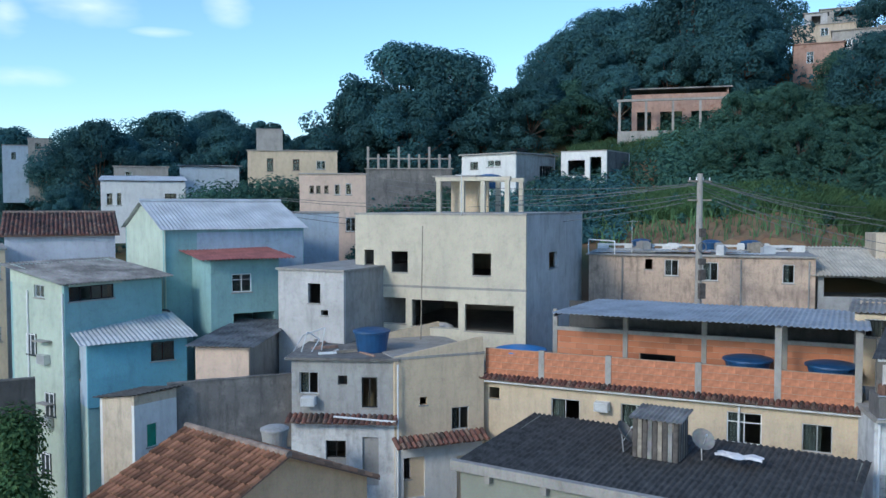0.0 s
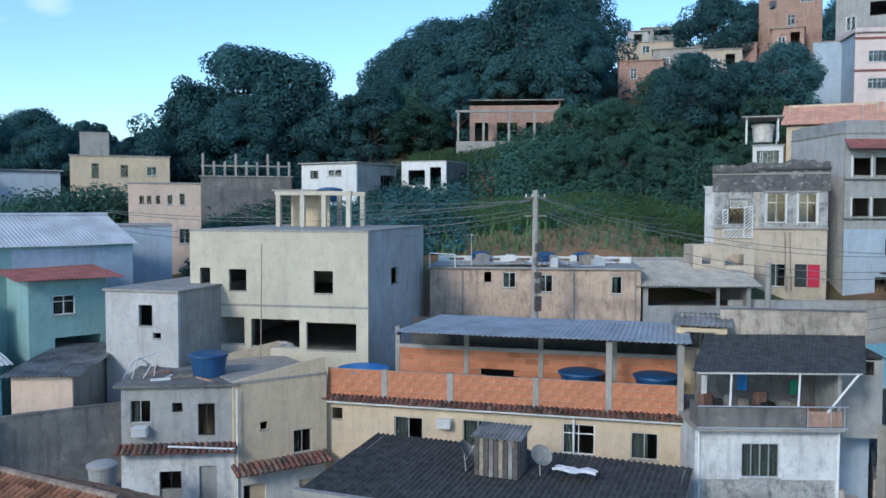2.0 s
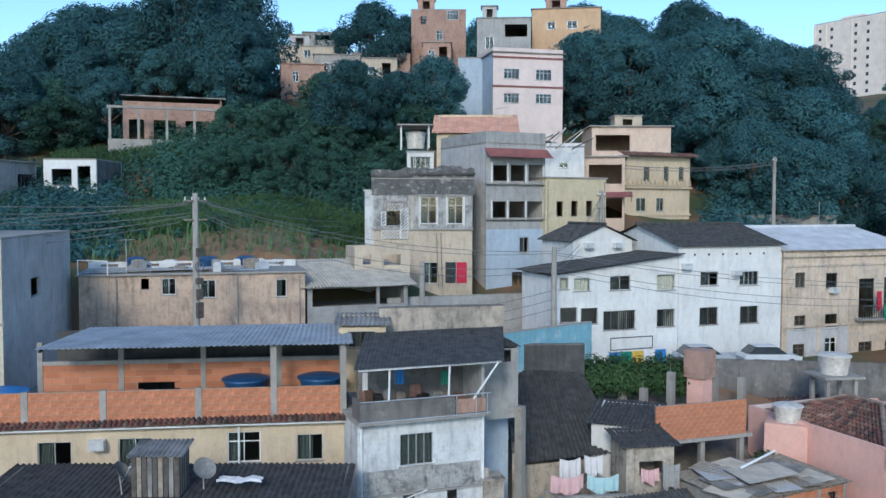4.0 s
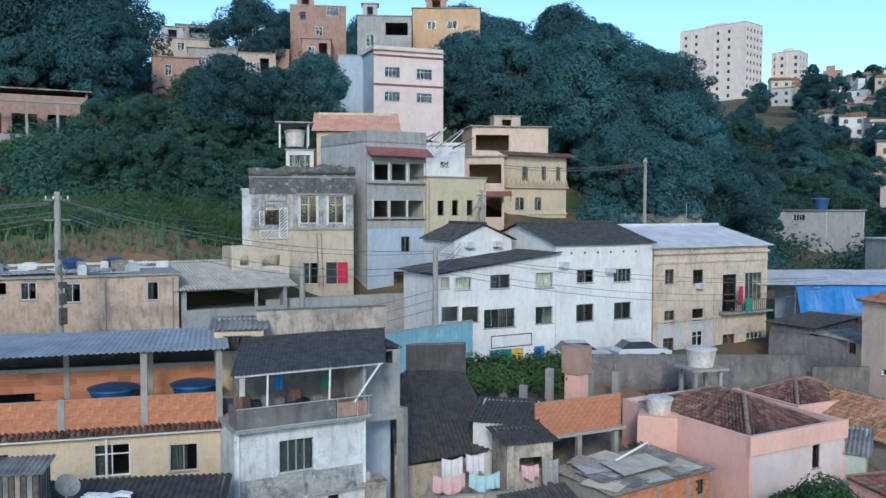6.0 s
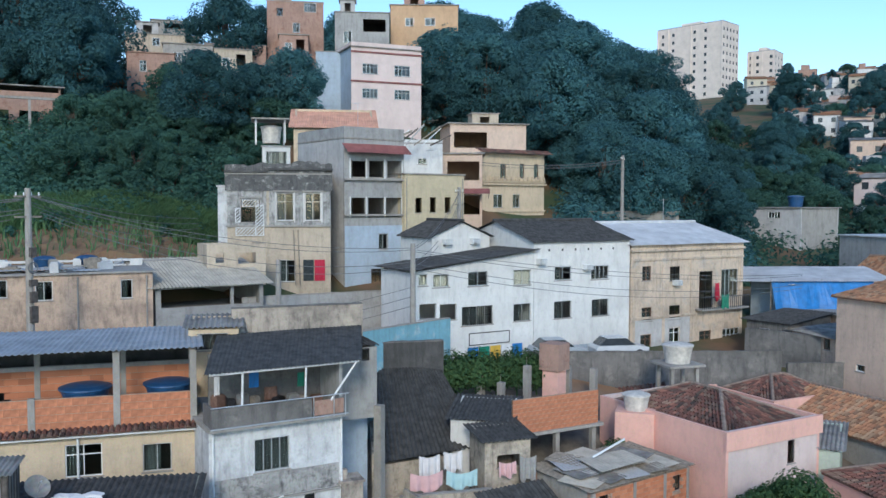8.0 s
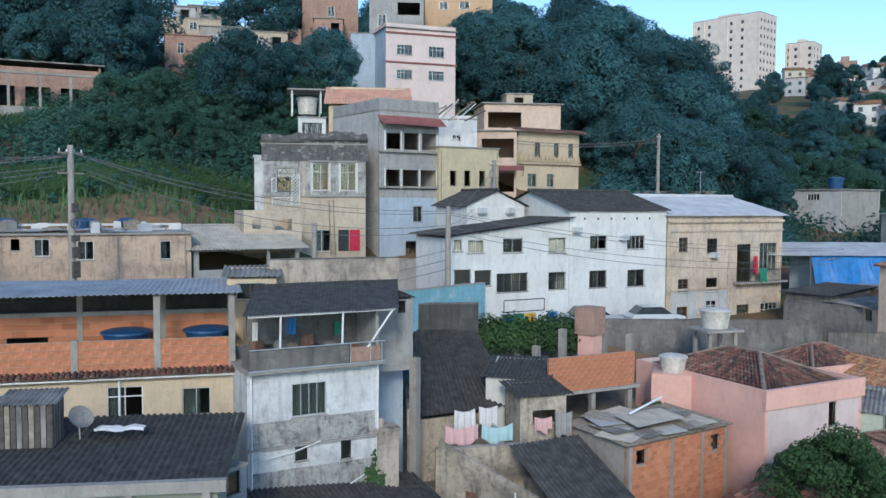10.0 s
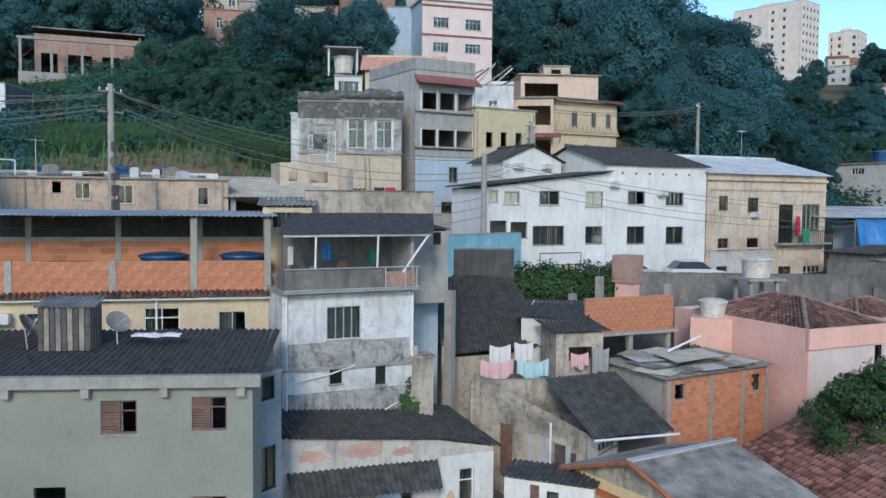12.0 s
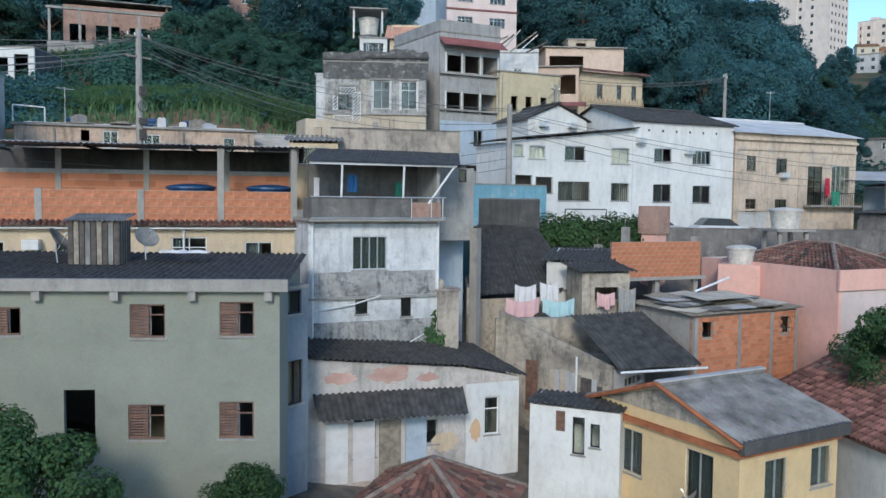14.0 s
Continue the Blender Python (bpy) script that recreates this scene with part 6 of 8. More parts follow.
# broad dark corrugated roof with a black wall above it
dr = thing("corrugated_shed", "grey shed under a broad dark corrugated roof", "shed", (0, 0, -6))
part("roof", corr_shape((27.4, 34.7, 7.6), (33.4, 33.0, 7.75), (35.6, 38.9, 10.9), (32.3, 41.6, 11.3), 0.27, 0.055, 4), FIBRO, dr, "dark fibre-cement corrugated roof sheets")
for x0, y0, x1, y1, z in ((27.7, 35.1, 33.3, 33.5, 7.4), (27.6, 35.2, 32.2, 41.4, 8.0), (33.2, 33.4, 35.5, 38.7, 8.0)):
    L, w = math.hypot(x1 - x0, y1 - y0), math.atan2(y1 - y0, x1 - x0)
    nx, ny = -math.sin(w) * 0.2, math.cos(w) * 0.2
    sh = Shape()
    sh.hexa([(x0, y0, 0), (x1, y1, 0), (x1 + nx, y1 + ny, 0), (x0 + nx, y0 + ny, 0), (x0, y0, z), (x1, y1, z), (x1 + nx, y1 + ny, z), (x0 + nx, y0 + ny, z)])
    part("wall", sh, OLDGREY, dr)
yard_wall((32.0, 41.2), (35.9, 39.0), -2, 6.6, BLACKCON, "black mouldy party wall above the shed", 0.3)
sh = Shape()
sh.box(-0.2, -0.2, 0, 0.2, 0.2, 10.2)
solo("concrete_post", sh, CONCRETE, "tall bare concrete post beside the shed", "post", (26.2, 33.1, -5), 20)

# unfinished red brick storey on columns
ub = thing("unfinished_storey", "unfinished red brick storey on concrete columns", "building frame", (34.34, 31.7, -5), -13.7)
sh = Shape()
sh.box(-0.2, -0.2, 7.3, 6.2, 4.5, 7.48)
part("slab", sh, CONCRETE, ub)
block_wall(ub, 0.0, 5.9, -0.05, 7.48, 9.4, bl=0.42, bh=0.2, limit=300, count=[0])
for u in (0.3, 3.0, 5.6):
    for v in (0.1, 4.0):
        sh = Shape()
        sh.box(u, v, 0, u + 0.28, v + 0.28, 7.3)
        part("column", sh, CONCRETE, ub)
for x, y, z1, lean in ((38.8, 38.6, 4.8, 4), (39.0, 37.0, 3.9, 0), (40.1, 35.8, 5.0, 1), (43.5, 35.3, 4.6, 0), (44.9, 34.3, 4.4, 0)):
    sh = Shape()
    sh.box(-0.2, -0.2, 0, 0.2, 0.2, z1 + 4)
    sh.tube((0.1, 0.1, z1 + 4), (0.12, 0.1, z1 + 4.5), 0.012)
    ob = solo("concrete_post", sh, CONCRETE, "bare concrete starter column with a rusty bar", "post", (x, y, -4), 15, "starter columns")
pk = thing("brick_pier", "salmon plastered brick pier by the wall", "pier", (42.0, 35.2, -3), 10)
for z0, z1, w, mat in ((0, 7.6, 0.55, PINK), (7.6, 9.3, 0.7, BRICKP)):
    sh = Shape()
    sh.box(-w, -w, z0, w, w, z1)
    part("pier_block", sh, mat, pk)

# white tanks on a stand and on the pink house
st = thing("tank_stand", "tall concrete stand for a white water tank", "stand", (48.1, 30.1, -4), -25)
for x in (-1.0, 0.8):
    for y in (-0.9, 0.7):
        sh = Shape()
        sh.box(x, y, 0, x + 0.22, y + 0.22, 8.85)
        part("leg", sh, CONCRETE, st)
sh = Shape()
sh.box(-1.3, -1.2, 8.85, 1.3, 1.2, 9.0)
part("platform", sh, CONCRETE, st)
water_tank((48.1, 30.1, 5.01), 0.95, 1.1, TANKWHITE, "white round water tank with a flat lid")
pb = solo("tank_plinth", (lambda s: (s.box(-1.1, -1.0, 0, 1.1, 1.0, 8.15), s)[1])(Shape()), PINK, "salmon pink plinth carrying a tank", "plinth", (42.0, 29.0, -5), -60)
water_tank((42.0, 29.0, 3.154), 0.78, 0.85, TANKWHITE, "white round water tank with a flat lid")
water_tank((-3.6, 42.5, 6.68), 0.9, 1.0)
for az, r, z in ((13.2, 61.5, 10.9), (20.0, 61.0, 10.9), (17.6, 60.8, 10.9)):
    water_tank((*polar(az, r), z), 0.65, 0.6)
water_tank((104.5, 63.5, 14.8), 1.1, 1.5)
water_tank((37.6, 62.0, 20.05), 0.85, 1.3, TANKWHITE, "pale round water tank on a roof room")
rf = thing("tank_shelter", "open concrete shelter over a roof tank", "shelter", (36.2, 61.6, 20.03), -30)
for x in (-0.3, 2.0):
    for y in (-0.5, 2.2):
        sh = Shape()
        sh.box(x, y, 0, x + 0.14, y + 0.14, 1.85)
        part("post", sh, WHITE, rf)
sh = Shape()
sh.box(-0.6, -0.8, 1.85, 2.5, 2.7, 1.97)
part("roof_slab", sh, CONCRETE, rf)
water_tank((80.5, 90.0, 26.5), 1.0, 1.6, TANKWHITE, "white round water tank beside the pink house")

# ground-floor shop shutters of the long white house
for k, mat in enumerate((BLUETARP, DEEPGREEN, YPAINT, WHITEPAINT, BLUETARP)):
    sh = Shape()
    sh.box(0, -0.05, 0, 0.86, -0.004, 2.4)
    solo("shop_shutter", sh, mat, "painted roller shutter at street level", "shutter", (41.7 + 0.93 * k, 42.83 - 0.2 * k, 2.62), -12.1, "shop shutters")

# blue tarpaulin awning and metal sheets
tp = thing("tarpaulin", "bright blue tarpaulin hung below a metal roof", "tarpaulin", (71.0, 35.0, 0), -40)
sh = Shape()
for k in range(14):
    a, b = 0.65 * k, 0.65 * (k + 1)
    wa, wb = 0.15 * math.sin(k * 1.3), 0.15 * math.sin((k + 1) * 1.3)
    sh.weld = True
    sh.hexa([(a, wa - 0.5, 6.1), (b, wb - 0.5, 6.1), (b, wb - 0.47, 6.1), (a, wa - 0.47, 6.1), (a, 0.6, 8.5), (b, 0.6, 8.5), (b, 0.63, 8.5), (a, 0.63, 8.5)])
part("cover", sh, BLUETARP, tp)
for x in (0.0, 4.5, 9.1):
    sh = Shape()
    sh.tube((x, 0.62, -2), (x, 0.62, 8.6), 0.06)
    part("post", sh, PALEWOOD, tp)
part("sheet_roof", corr_shape((-5.5, 0.2, 8.5), (11.0, 0.2, 8.5), (11.0, 5.5, 9.4), (-5.5, 5.5, 9.4), 0.25, 0.04, 1), METALROOF, tp)

# ---- laundry, vines ----
def cloth(at, yaw, w, h, mat, seed):
    sh, rn = Shape(), random.Random(seed)
    n, m = 22, 5
    for side in (0, 0.012):
        for j in range(m + 1):
            for k in range(n + 1):
                sh.v.append((w * k / n, side + 0.09 * math.sin(k * 0.9 + seed) * (0.25 + j / m) + 0.012 * rn.random(), -h * j / m * (1 + 0.12 * math.sin(k * 0.45 + 2 * seed)) - 0.13 * w * math.sin(math.pi * k / n)))
    N = (n + 1) * (m + 1)
    for j in range(m):
        for k in range(n):
            a = j * (n + 1) + k
            sh.f += [(a, a + 1, a + n + 2, a + n + 1), (N + a, N + a + n + 1, N + a + n + 2, N + a + 1)]
    return solo("hanging_cloth", sh, mat, "washed cloth drying on a line", "laundry", at, yaw, "washing lines", smooth=True)


cloth((27.2, 31.9, 1.85), -24, 1.7, 0.85, LAUNDRY3, 1), cloth((28.9, 31.1, 1.8), -28, 1.6, 0.8, LAUNDRY2, 2), cloth((28.2, 32.4, 2.4), -24, 1.1, 1.1, LAUNDRY, 3), cloth((31.2, 29.7, 2.1), -30, 0.9, 0.7, LAUNDRY3, 4), cloth((29.4, 31.9, 2.5), -26, 1.0, 1.0, LAUNDRY, 5), cloth((32.2, 29.2, 2.3), -30, 0.9, 1.2, GREYCEM, 6)
yard_wall((26.4, 31.7), (30.6, 29.5), -6, 0.85, OLDGREY, "stained grey balcony wall below the washing")
tree(6, math.degrees(math.atan2(38.5, 17.6)), math.hypot(38.5, 17.6), 1.0, -3.3, 1.0, "yard trees")
tree(6, math.degrees(math.atan2(41.0, 19.6)), math.hypot(41.0, 19.6), 0.8, -3.5, 1.0, "yard trees")
tree(6, math.degrees(math.atan2(10.4, 24.0)), math.hypot(10.4, 24.0), 0.5, -4.6, 1.1, "yard trees")
tree(6, math.degrees(math.atan2(4.2, 25.6)), math.hypot(4.2, 25.6), 0.82, -4.6, 1.1, "yard trees")
for x, y, z, rad, nn in ((22.8, 32.0, 0.2, 0.8, 300), (22.9, 32.1, 1.2, 0.6, 220), (37.2, 39.6, 4.4, 1.3, 420), (38.6, 38.9, 4.5, 1.3, 420), (39.8, 38.2, 4.3, 1.2, 420), (40.9, 37.4, 4.5, 1.3, 420), (41.9, 36.6, 4.4, 1.2, 400), (36.0, 40.2, 4.2, 1.1, 360), (40.5, 29.2, 0.6, 1.0, 300), (38.0, 30.0, -0.4, 1.1, 300), (-19.5, 38.0, -1.0, 2.0, 600), (-18.9, 36.6, 1.2, 1.7, 600), (-19.6, 38.2, 3.4, 1.5, 500), (-17.6, 35.6, -0.4, 1.4, 420)):
    sh = Shape()
    for k in range(3):
        leaf_cloud(sh, random.Random(int(x * 10) + k), (0, 0, 0), rad * (1, 0.75, 0.5)[k], nn * 2, 0.10, 1.1)
    sh.tube((0, 0, -rad * 1.4), (0, 0, 0.2), 0.05, 0.02)
    solo("shrub", sh, YARDLEAF, "leafy green shrub growing between walls", "shrub", (x, y, z), 0, "yard shrubs")

# ---- the hillside ruin ----
ru = thing("hillside_ruin", "roofless bare brick house with a concrete porch frame", "ruin", (19.9, 95.9, 20.5), -15)
for k in range(5):
    sh = Shape()
    sh.box(2.9 * k - 0.13, -0.13, -2, 2.9 * k + 0.13, 0.13, 5.2)
    part("column", sh, CONCRETE, ru)
sh = Shape()
sh.box(-0.3, -0.2, 5.2, 11.9, 0.2, 5.45)
part("porch_beam", sh, CONCRETE, ru)
sh = Shape()
sh.box(-0.2, -0.15, -2, 11.8, 0.0, 1.9)
part("plinth_wall", sh, CONCRETE, ru)
part("wall", wall_shape(1.2, 11.8, 6.3, [(1.8, 0.8, 3.4, 4.3), (4.4, 1.6, 6.8, 4.3), (7.8, 0.8, 9.6, 4.3)], 0.2, lambda s, z, d: (s, 2.8 + d, z)), BRICKP, ru)
part("wall", wall_shape(2.8, 8.0, 6.8, [], 0.2, lambda s, z, d: (11.8 - d, s, z)), BRICKP, ru)
sh = Shape()
sh.box(1.0, 2.3, 6.81, 12.2, 8.2, 6.95)
part("roof", sh, GREYFIBRO, ru)

# ---- poles and cables ----
def pole(at, z0, z1, arms=True, label="grey concrete utility pole with wires"):
    t = thing("utility_pole", label, "utility pole", (*at, z0), 20, "utility poles")
    sh = Shape()
    sh.tube((0, 0, 0), (0, 0, z1 - z0), 0.25, 0.16, 10)
    part("shaft", sh, CONCRETE, t)
    if arms:
        for h in (0.5, 1.6):
            sh = Shape()
            sh.box(-0.8, -0.06, z1 - z0 - h, 0.8, 0.06, z1 - z0 - h + 0.1)
            part("crossarm", sh, PALEWOOD, t)
        for k in range(4):
            sh = Shape()
            sh.lathe([(0.03, 0), (0.05, 0.05), (0.03, 0.1), (0.045, 0.15), (0.02, 0.18)], (-0.7 + 0.46 * k, 0, z1 - z0 - 0.4), 8)
            part("insulator", sh, WHITEPAINT, t)


pole((15.0, 49.5), 3, 15.9)
pole((81.4, 58.4), 8, 20.7)
pole((35.6, 41.6), 0, 12.6, False)
pole((52.3, 54.9), 4, 16.6)
pole((29.5, 47.8), 2, 11.5, False, "slim grey street pole with wires")


def cable(a, b, sag, r=0.018, label="thin grey overhead cable"):
    cu = bpy.data.curves.new("cable", "CURVE")
    cu.dimensions, cu.bevel_depth = "3D", r
    sp = cu.splines.new("POLY")
    sp.points.add(16)
    for k in range(17):
        f = k / 16
        p = lerp(a, b, f)
        sp.points[k].co = (p[0], p[1], p[2] - 4 * sag * f * (1 - f), 1)
    cu.materials.append(CABLE)
    tagged(new("overhead_cable", cu), label, "cable", "overhead cables")


for k, dz in enumerate((0.0, 0.12, 0.9, 1.2)):
    cable((15.0 + 0.3 * k, 49.5, 15.5 - dz), (35.5, 41.6, 12.3 - dz), 0.9 + 0.2 * k)
    cable((15.0 - 0.3 * k, 49.5, 15.4 - dz), (-12.0, 62.0, 14.6 - dz), 0.8 + 0.15 * k)
    cable((35.6, 41.6, 12.3 - dz), (52.3, 54.9, 16.2 - dz), 0.7 + 0.1 * k)
    cable((15.2, 49.7, 15.6 - 0.5 * dz), (31.6, 63.2, 13.9 - 0.4 * k), 0.35 + 0.15 * k)
    cable((14.8, 49.6, 15.3 - 0.6 * dz), (-4.0, 60.0, 15.9 - 0.4 * k), 0.5 + 0.2 * k)
    cable((35.6, 41.6, 12.2 - dz), (72.0, 33.0, 9.2 - dz), 0.7 + 0.2 * k)
    cable((81.4, 58.4, 20.2 - 0.3 * dz), (68.0, 68.0, 19.8 - 0.3 * dz), 0.5)
for k in range(3):
    cable((8.0, 44.0, 8.2 - 0.5 * k), (35.6, 41.6, 9.8 - 0.6 * k), 0.8)

# ---- low peeling house: sloping gable front, sheet roof, awning ----
def slope_wall(parent, name, u0, u1, v, z0, za, zb, mat, th=0.2):
    sh = Shape()
    sh.hexa([(u0, v, z0), (u1, v, z0), (u1, v + th, z0), (u0, v + th, z0), (u0, v, za), (u1, v, zb), (u1, v + th, zb), (u0, v + th, za)])
    return part(name, sh, mat, parent)


lz = 5.0
slope_wall(low_house, "gable_wall", 0.0, 6.6, 0.0, -0.948 + lz, 0.42 + lz, -0.3 + lz, PEEL)
slope_wall(low_house, "gable_wall", 6.605, 9.19, 0.0, -0.948 + lz, -0.3 + lz, -0.85 + lz, PEEL)
part("roof", corr_shape((-0.3, -0.3, 0.5 + lz), (6.7, -0.3, -0.2 + lz), (6.7, 5.7, 0.25 + lz), (-0.3, 5.7, 0.9 + lz), 0.24, 0.04, 3), FIBRO, low_house, "dark sagging corrugated roof")
part("roof", corr_shape((6.6, -0.25, -0.22 + lz), (9.5, -0.25, -0.85 + lz), (9.5, 5.6, -0.4 + lz), (6.6, 5.6, 0.2 + lz), 0.24, 0.04, 3), FIBRO, low_house)
part("awning", corr_shape((0.3, -1.1, -1.75 + lz), (6.4, -1.1, -1.95 + lz), (6.6, -0.02, -1.1 + lz), (0.3, -0.02, -0.95 + lz), 0.24, 0.04, 1), FIBRO, low_house, "short dark sheet awning")
for k, mat in enumerate((WHITEPAINT, LAUNDRY, PALEWOOD, LIGHTBLUE)):
    sh = Shape()
    sh.box(0.8 + 1.1 * k, -0.06, 0.4, 1.7 + 1.1 * k, -0.004, 2.8)
    part("door_panel", sh, mat, low_house)
wing = wall_shape(6.75, 9.19, 3.95, [(7.58, 1.72, 8.30, 3.38)], 0.03, lambda s, z, d: (s, d - 0.034, z + 0.02))
part("whitewashed_wall", wing, WHITE, low_house, "whitewashed end of the facade")
rr = random.Random(31)
for u0, u1, z0, z1, mat in ((0.6, 2.2, 4.35, 4.85, PEELRED), (2.5, 4.4, 4.25, 5.0, PEELRED), (4.5, 5.6, 4.2, 4.6, PEELRED), (6.9, 7.5, 1.5, 2.5, ORANGEP), (5.2, 6.5, 1.2, 2.1, BEIGE)):
    sh = Shape()
    n = 22
    uc, zc = (u0 + u1) / 2, (z0 + z1) / 2
    rim = [((u1 - u0) / 2 * math.cos(6.2832 * k / n) * rr.uniform(0.7, 1.1) + uc, (z1 - z0) / 2 * math.sin(6.2832 * k / n) * rr.uniform(0.65, 1.1) + zc) for k in range(n)]
    y = -0.010 if u0 < 6.6 else -0.042
    sh.v = [(u, y, z) for u, z in rim] + [(u, y + 0.007, z) for u, z in rim]
    sh.f = [tuple(range(n))] + [(k, k + n, (k + 1) % n + n, (k + 1) % n) for k in range(n)]
    part("peeled_patch", sh, mat, low_house, "patch of flaked paint")
for ob, w in ((low_house, 9.19), (balcony_house, 6.0)):
    sh = Shape()
    sh.box(0.03, 0.03, -2.0, w - 0.03, 2.9, 0.0)
    part("footing", sh, DARKCON, ob, "dark damp stone footing")

# ---- lean-to ----
g = leanto_house.matrix_basis.inverted()


def own(p):
    q = g @ Vector(p)
    return q.x, q.y, q.z


part("roof", corr_shape(own((28.1, 25.4, -0.72)), own((31.6, 23.7, -0.62)), own((33.0, 28.4, 1.15)), own((28.9, 29.2, 1.2)), 0.24, 0.04, 3), FIBRO, leanto_house, "dark corrugated lean-to roof sheets")
sh = Shape()
sh.tube(own((28.0, 25.2, -0.78)), own((31.7, 23.5, -0.68)), 0.06)
part("gutter", sh, WHITEPAINT, leanto_house, "white gutter")
slope_wall(leanto_house, "upper_wall", 0.0, 6.0, 0.0, 5.202, 7.3, 5.35, OLDGREY)
sh = Shape()
sh.tube((4.3, -0.07, 1.0), (4.3, -0.07, 5.6), 0.05)
part("downpipe", sh, WHITEPAINT, leanto_house)

# ---- yellow house trim ----
yz = 8.0 - 1.3
ORANGETRIM = simple("orange_trim_paint", (0.40, 0.14, 0.06), 0.8, vary=0.3)
yw, yd = 7.27, 5.2
for x0, y0, x1, y1 in ((-0.2, -0.2, yw + 0.2, -0.004), (yw + 0.004, -0.004, yw + 0.2, yd)):
    sh = Shape()
    sh.box(x0, y0, yz - 0.62, x1, y1, yz - 0.42)
    part("eave_band", sh, ORANGETRIM, yellow_house, "orange painted eave moulding")
sh = Shape()
sh.box(yw + 0.204, -0.3, yz - 0.42, yw + 0.45, yd + 0.1, yz + 0.02)
part("box_gutter", sh, BLACKCON, yellow_house, "dark mouldy concrete gutter")
for a, b in (((-0.35, -0.36, yz - 0.15), (yw / 2, -0.36, yz + 1.2)), ((yw / 2, -0.36, yz + 1.2), (yw + 0.35, -0.36, yz - 0.15))):
    sh = Shape()
    sh.tube(a, b, 0.09, n=6)
    part("verge_tiles", sh, ORANGETRIM, yellow_house)
sh = Shape()
sh.box(yw / 2 - 0.16, -0.3, yz + 1.24, yw / 2 + 0.16, yd + 0.3, yz + 1.30)
part("ridge_strip", sh, PALECEM, yellow_house, "pale mortar ridge strip")
slope_wall(yellow_house, "pediment", 0.3, yw / 2, -0.03, yz + 0.02, yz + 0.06, yz + 0.98, OLDGREY, 0.026)
slope_wall(yellow_house, "pediment", yw / 2 + 0.003, yw - 0.3, -0.03, yz + 0.02, yz + 0.98, yz + 0.06, OLDGREY, 0.026)
dish_antenna((*on_house(yellow_house, 5.6, -0.45, 0)[:2], -4.6), 200, 0.4)

# ---- patched sheets on the brick outbuilding ----
rnd = random.Random(8)
for k in range(13):
    x, y, _ = on_house(outbuilding, 0.2 + 1.15 * (k % 5) + rnd.uniform(-0.2, 0.2), -0.2 + 1.1 * (k // 5), 0)
    sh = corr_shape((0, 0, 0), (1.5, 0, 0.03), (1.5, 2.0, 0.08), (0, 2.0, 0.05), 0.2, 0.025, 1)
    ob = solo("roof_sheet", sh, (AWNINGSHEET, GREYFIBRO, PALECEM, PALEWOOD)[k % 4], "loose weathered roofing sheet on the outbuilding", "roof sheet", (x, y, 1.46 + 0.03 * k), -6.7 + rnd.uniform(-22, 22), "loose sheets")
sh = Shape()
sh.tube((0, 0, 0), (2.15, -0.42, 0.63), 0.06)
sh2 = corr_shape((0, 0, 0), (3.3, 0.2, 0.05), (3.2, 1.9, 0.16), (0.2, 2.1, 0.12), 0.22, 0.02, 1)
solo("roof_sheet", sh2, AWNINGSHEET, "large pale roofing sheet laid over the outbuilding", "roof sheet", (*on_house(outbuilding, 1.2, 0.4, 0)[:2], 1.92), -10.7, "loose sheets")
solo("plastic_pipe", sh, WHITEPAINT, "white plastic pipe leaning over the roof", "pipe", (35.16, 26.87, 2.18), 0)

# ---- grey and beige houses: lower storeys, ledges, litter ----
W3 = 5.1
low = wall_shape(0.0, W3, 7.3, [(1.7, 4.6, 2.7, 6.4), (3.5, 4.2, 4.3, 6.6)], 0.12, lambda s, z, d: (s, d - 0.125, z + 0.2))
part("lower_wall", low, WORNWHITE, grey_house, "peeling white lower storey")
tagged(part("ledge_tiles", tile_shape((-0.2, -0.75, 7.55), (W3 + 0.2, -0.75, 7.55), (W3 + 0.2, -0.1, 7.85), (-0.2, -0.1, 7.85), 0.26, 0.35, 9), OLDTILE, grey_house), kind="stuff")
sh = Shape()
sh.tube((2.2, -0.6, 7.9), (W3 + 0.1, -0.6, 7.7), 0.05)
part("pipe", sh, WHITEPAINT, grey_house)
low = wall_shape(0.0, 4.6, 6.2, [(0.4, 3.6, 1.5, 5.6), (3.2, 3.2, 4.2, 5.4)], 0.12, lambda s, z, d: (s, d - 0.125, z + 0.2))
part("lower_wall", low, WHITE, beige_house, "white painted lower storey")
tagged(part("ledge_tiles", tile_shape((-0.2, -0.9, 6.45), (4.7, -0.9, 6.45), (4.7, -0.1, 6.8), (-0.2, -0.1, 6.8), 0.26, 0.35, 10), OLDTILE, beige_house), kind="stuff")
for u in (0.1,):
    sh = Shape()
    sh.tube((u, -0.16, 2.0), (u, -0.16, 10.4), 0.045)
    part("downpipe", sh, WHITEPAINT, beige_house)
for k in range(16):
    sh = Shape()
    a = rnd.uniform(0, 3.1)
    L = rnd.uniform(0.4, 1.6)
    sh.box(-L / 2, -0.06, 0, L / 2, 0.06, 0.05 + 0.1 * rnd.random())
    solo("roof_rubble", sh, (PALEWOOD, CONCRETE, WHITEPAINT, BRICKP)[k % 4], "leftover plank or slab piece on the flat roof", "rubble",
         (*on_house(grey_house, rnd.uniform(0.4, 4.6), rnd.uniform(0.3, 5.5), 0)[:2], 6.68), rnd.uniform(0, 180), "roof litter")
air_conditioner(grey_house, 0.9, 4.35)
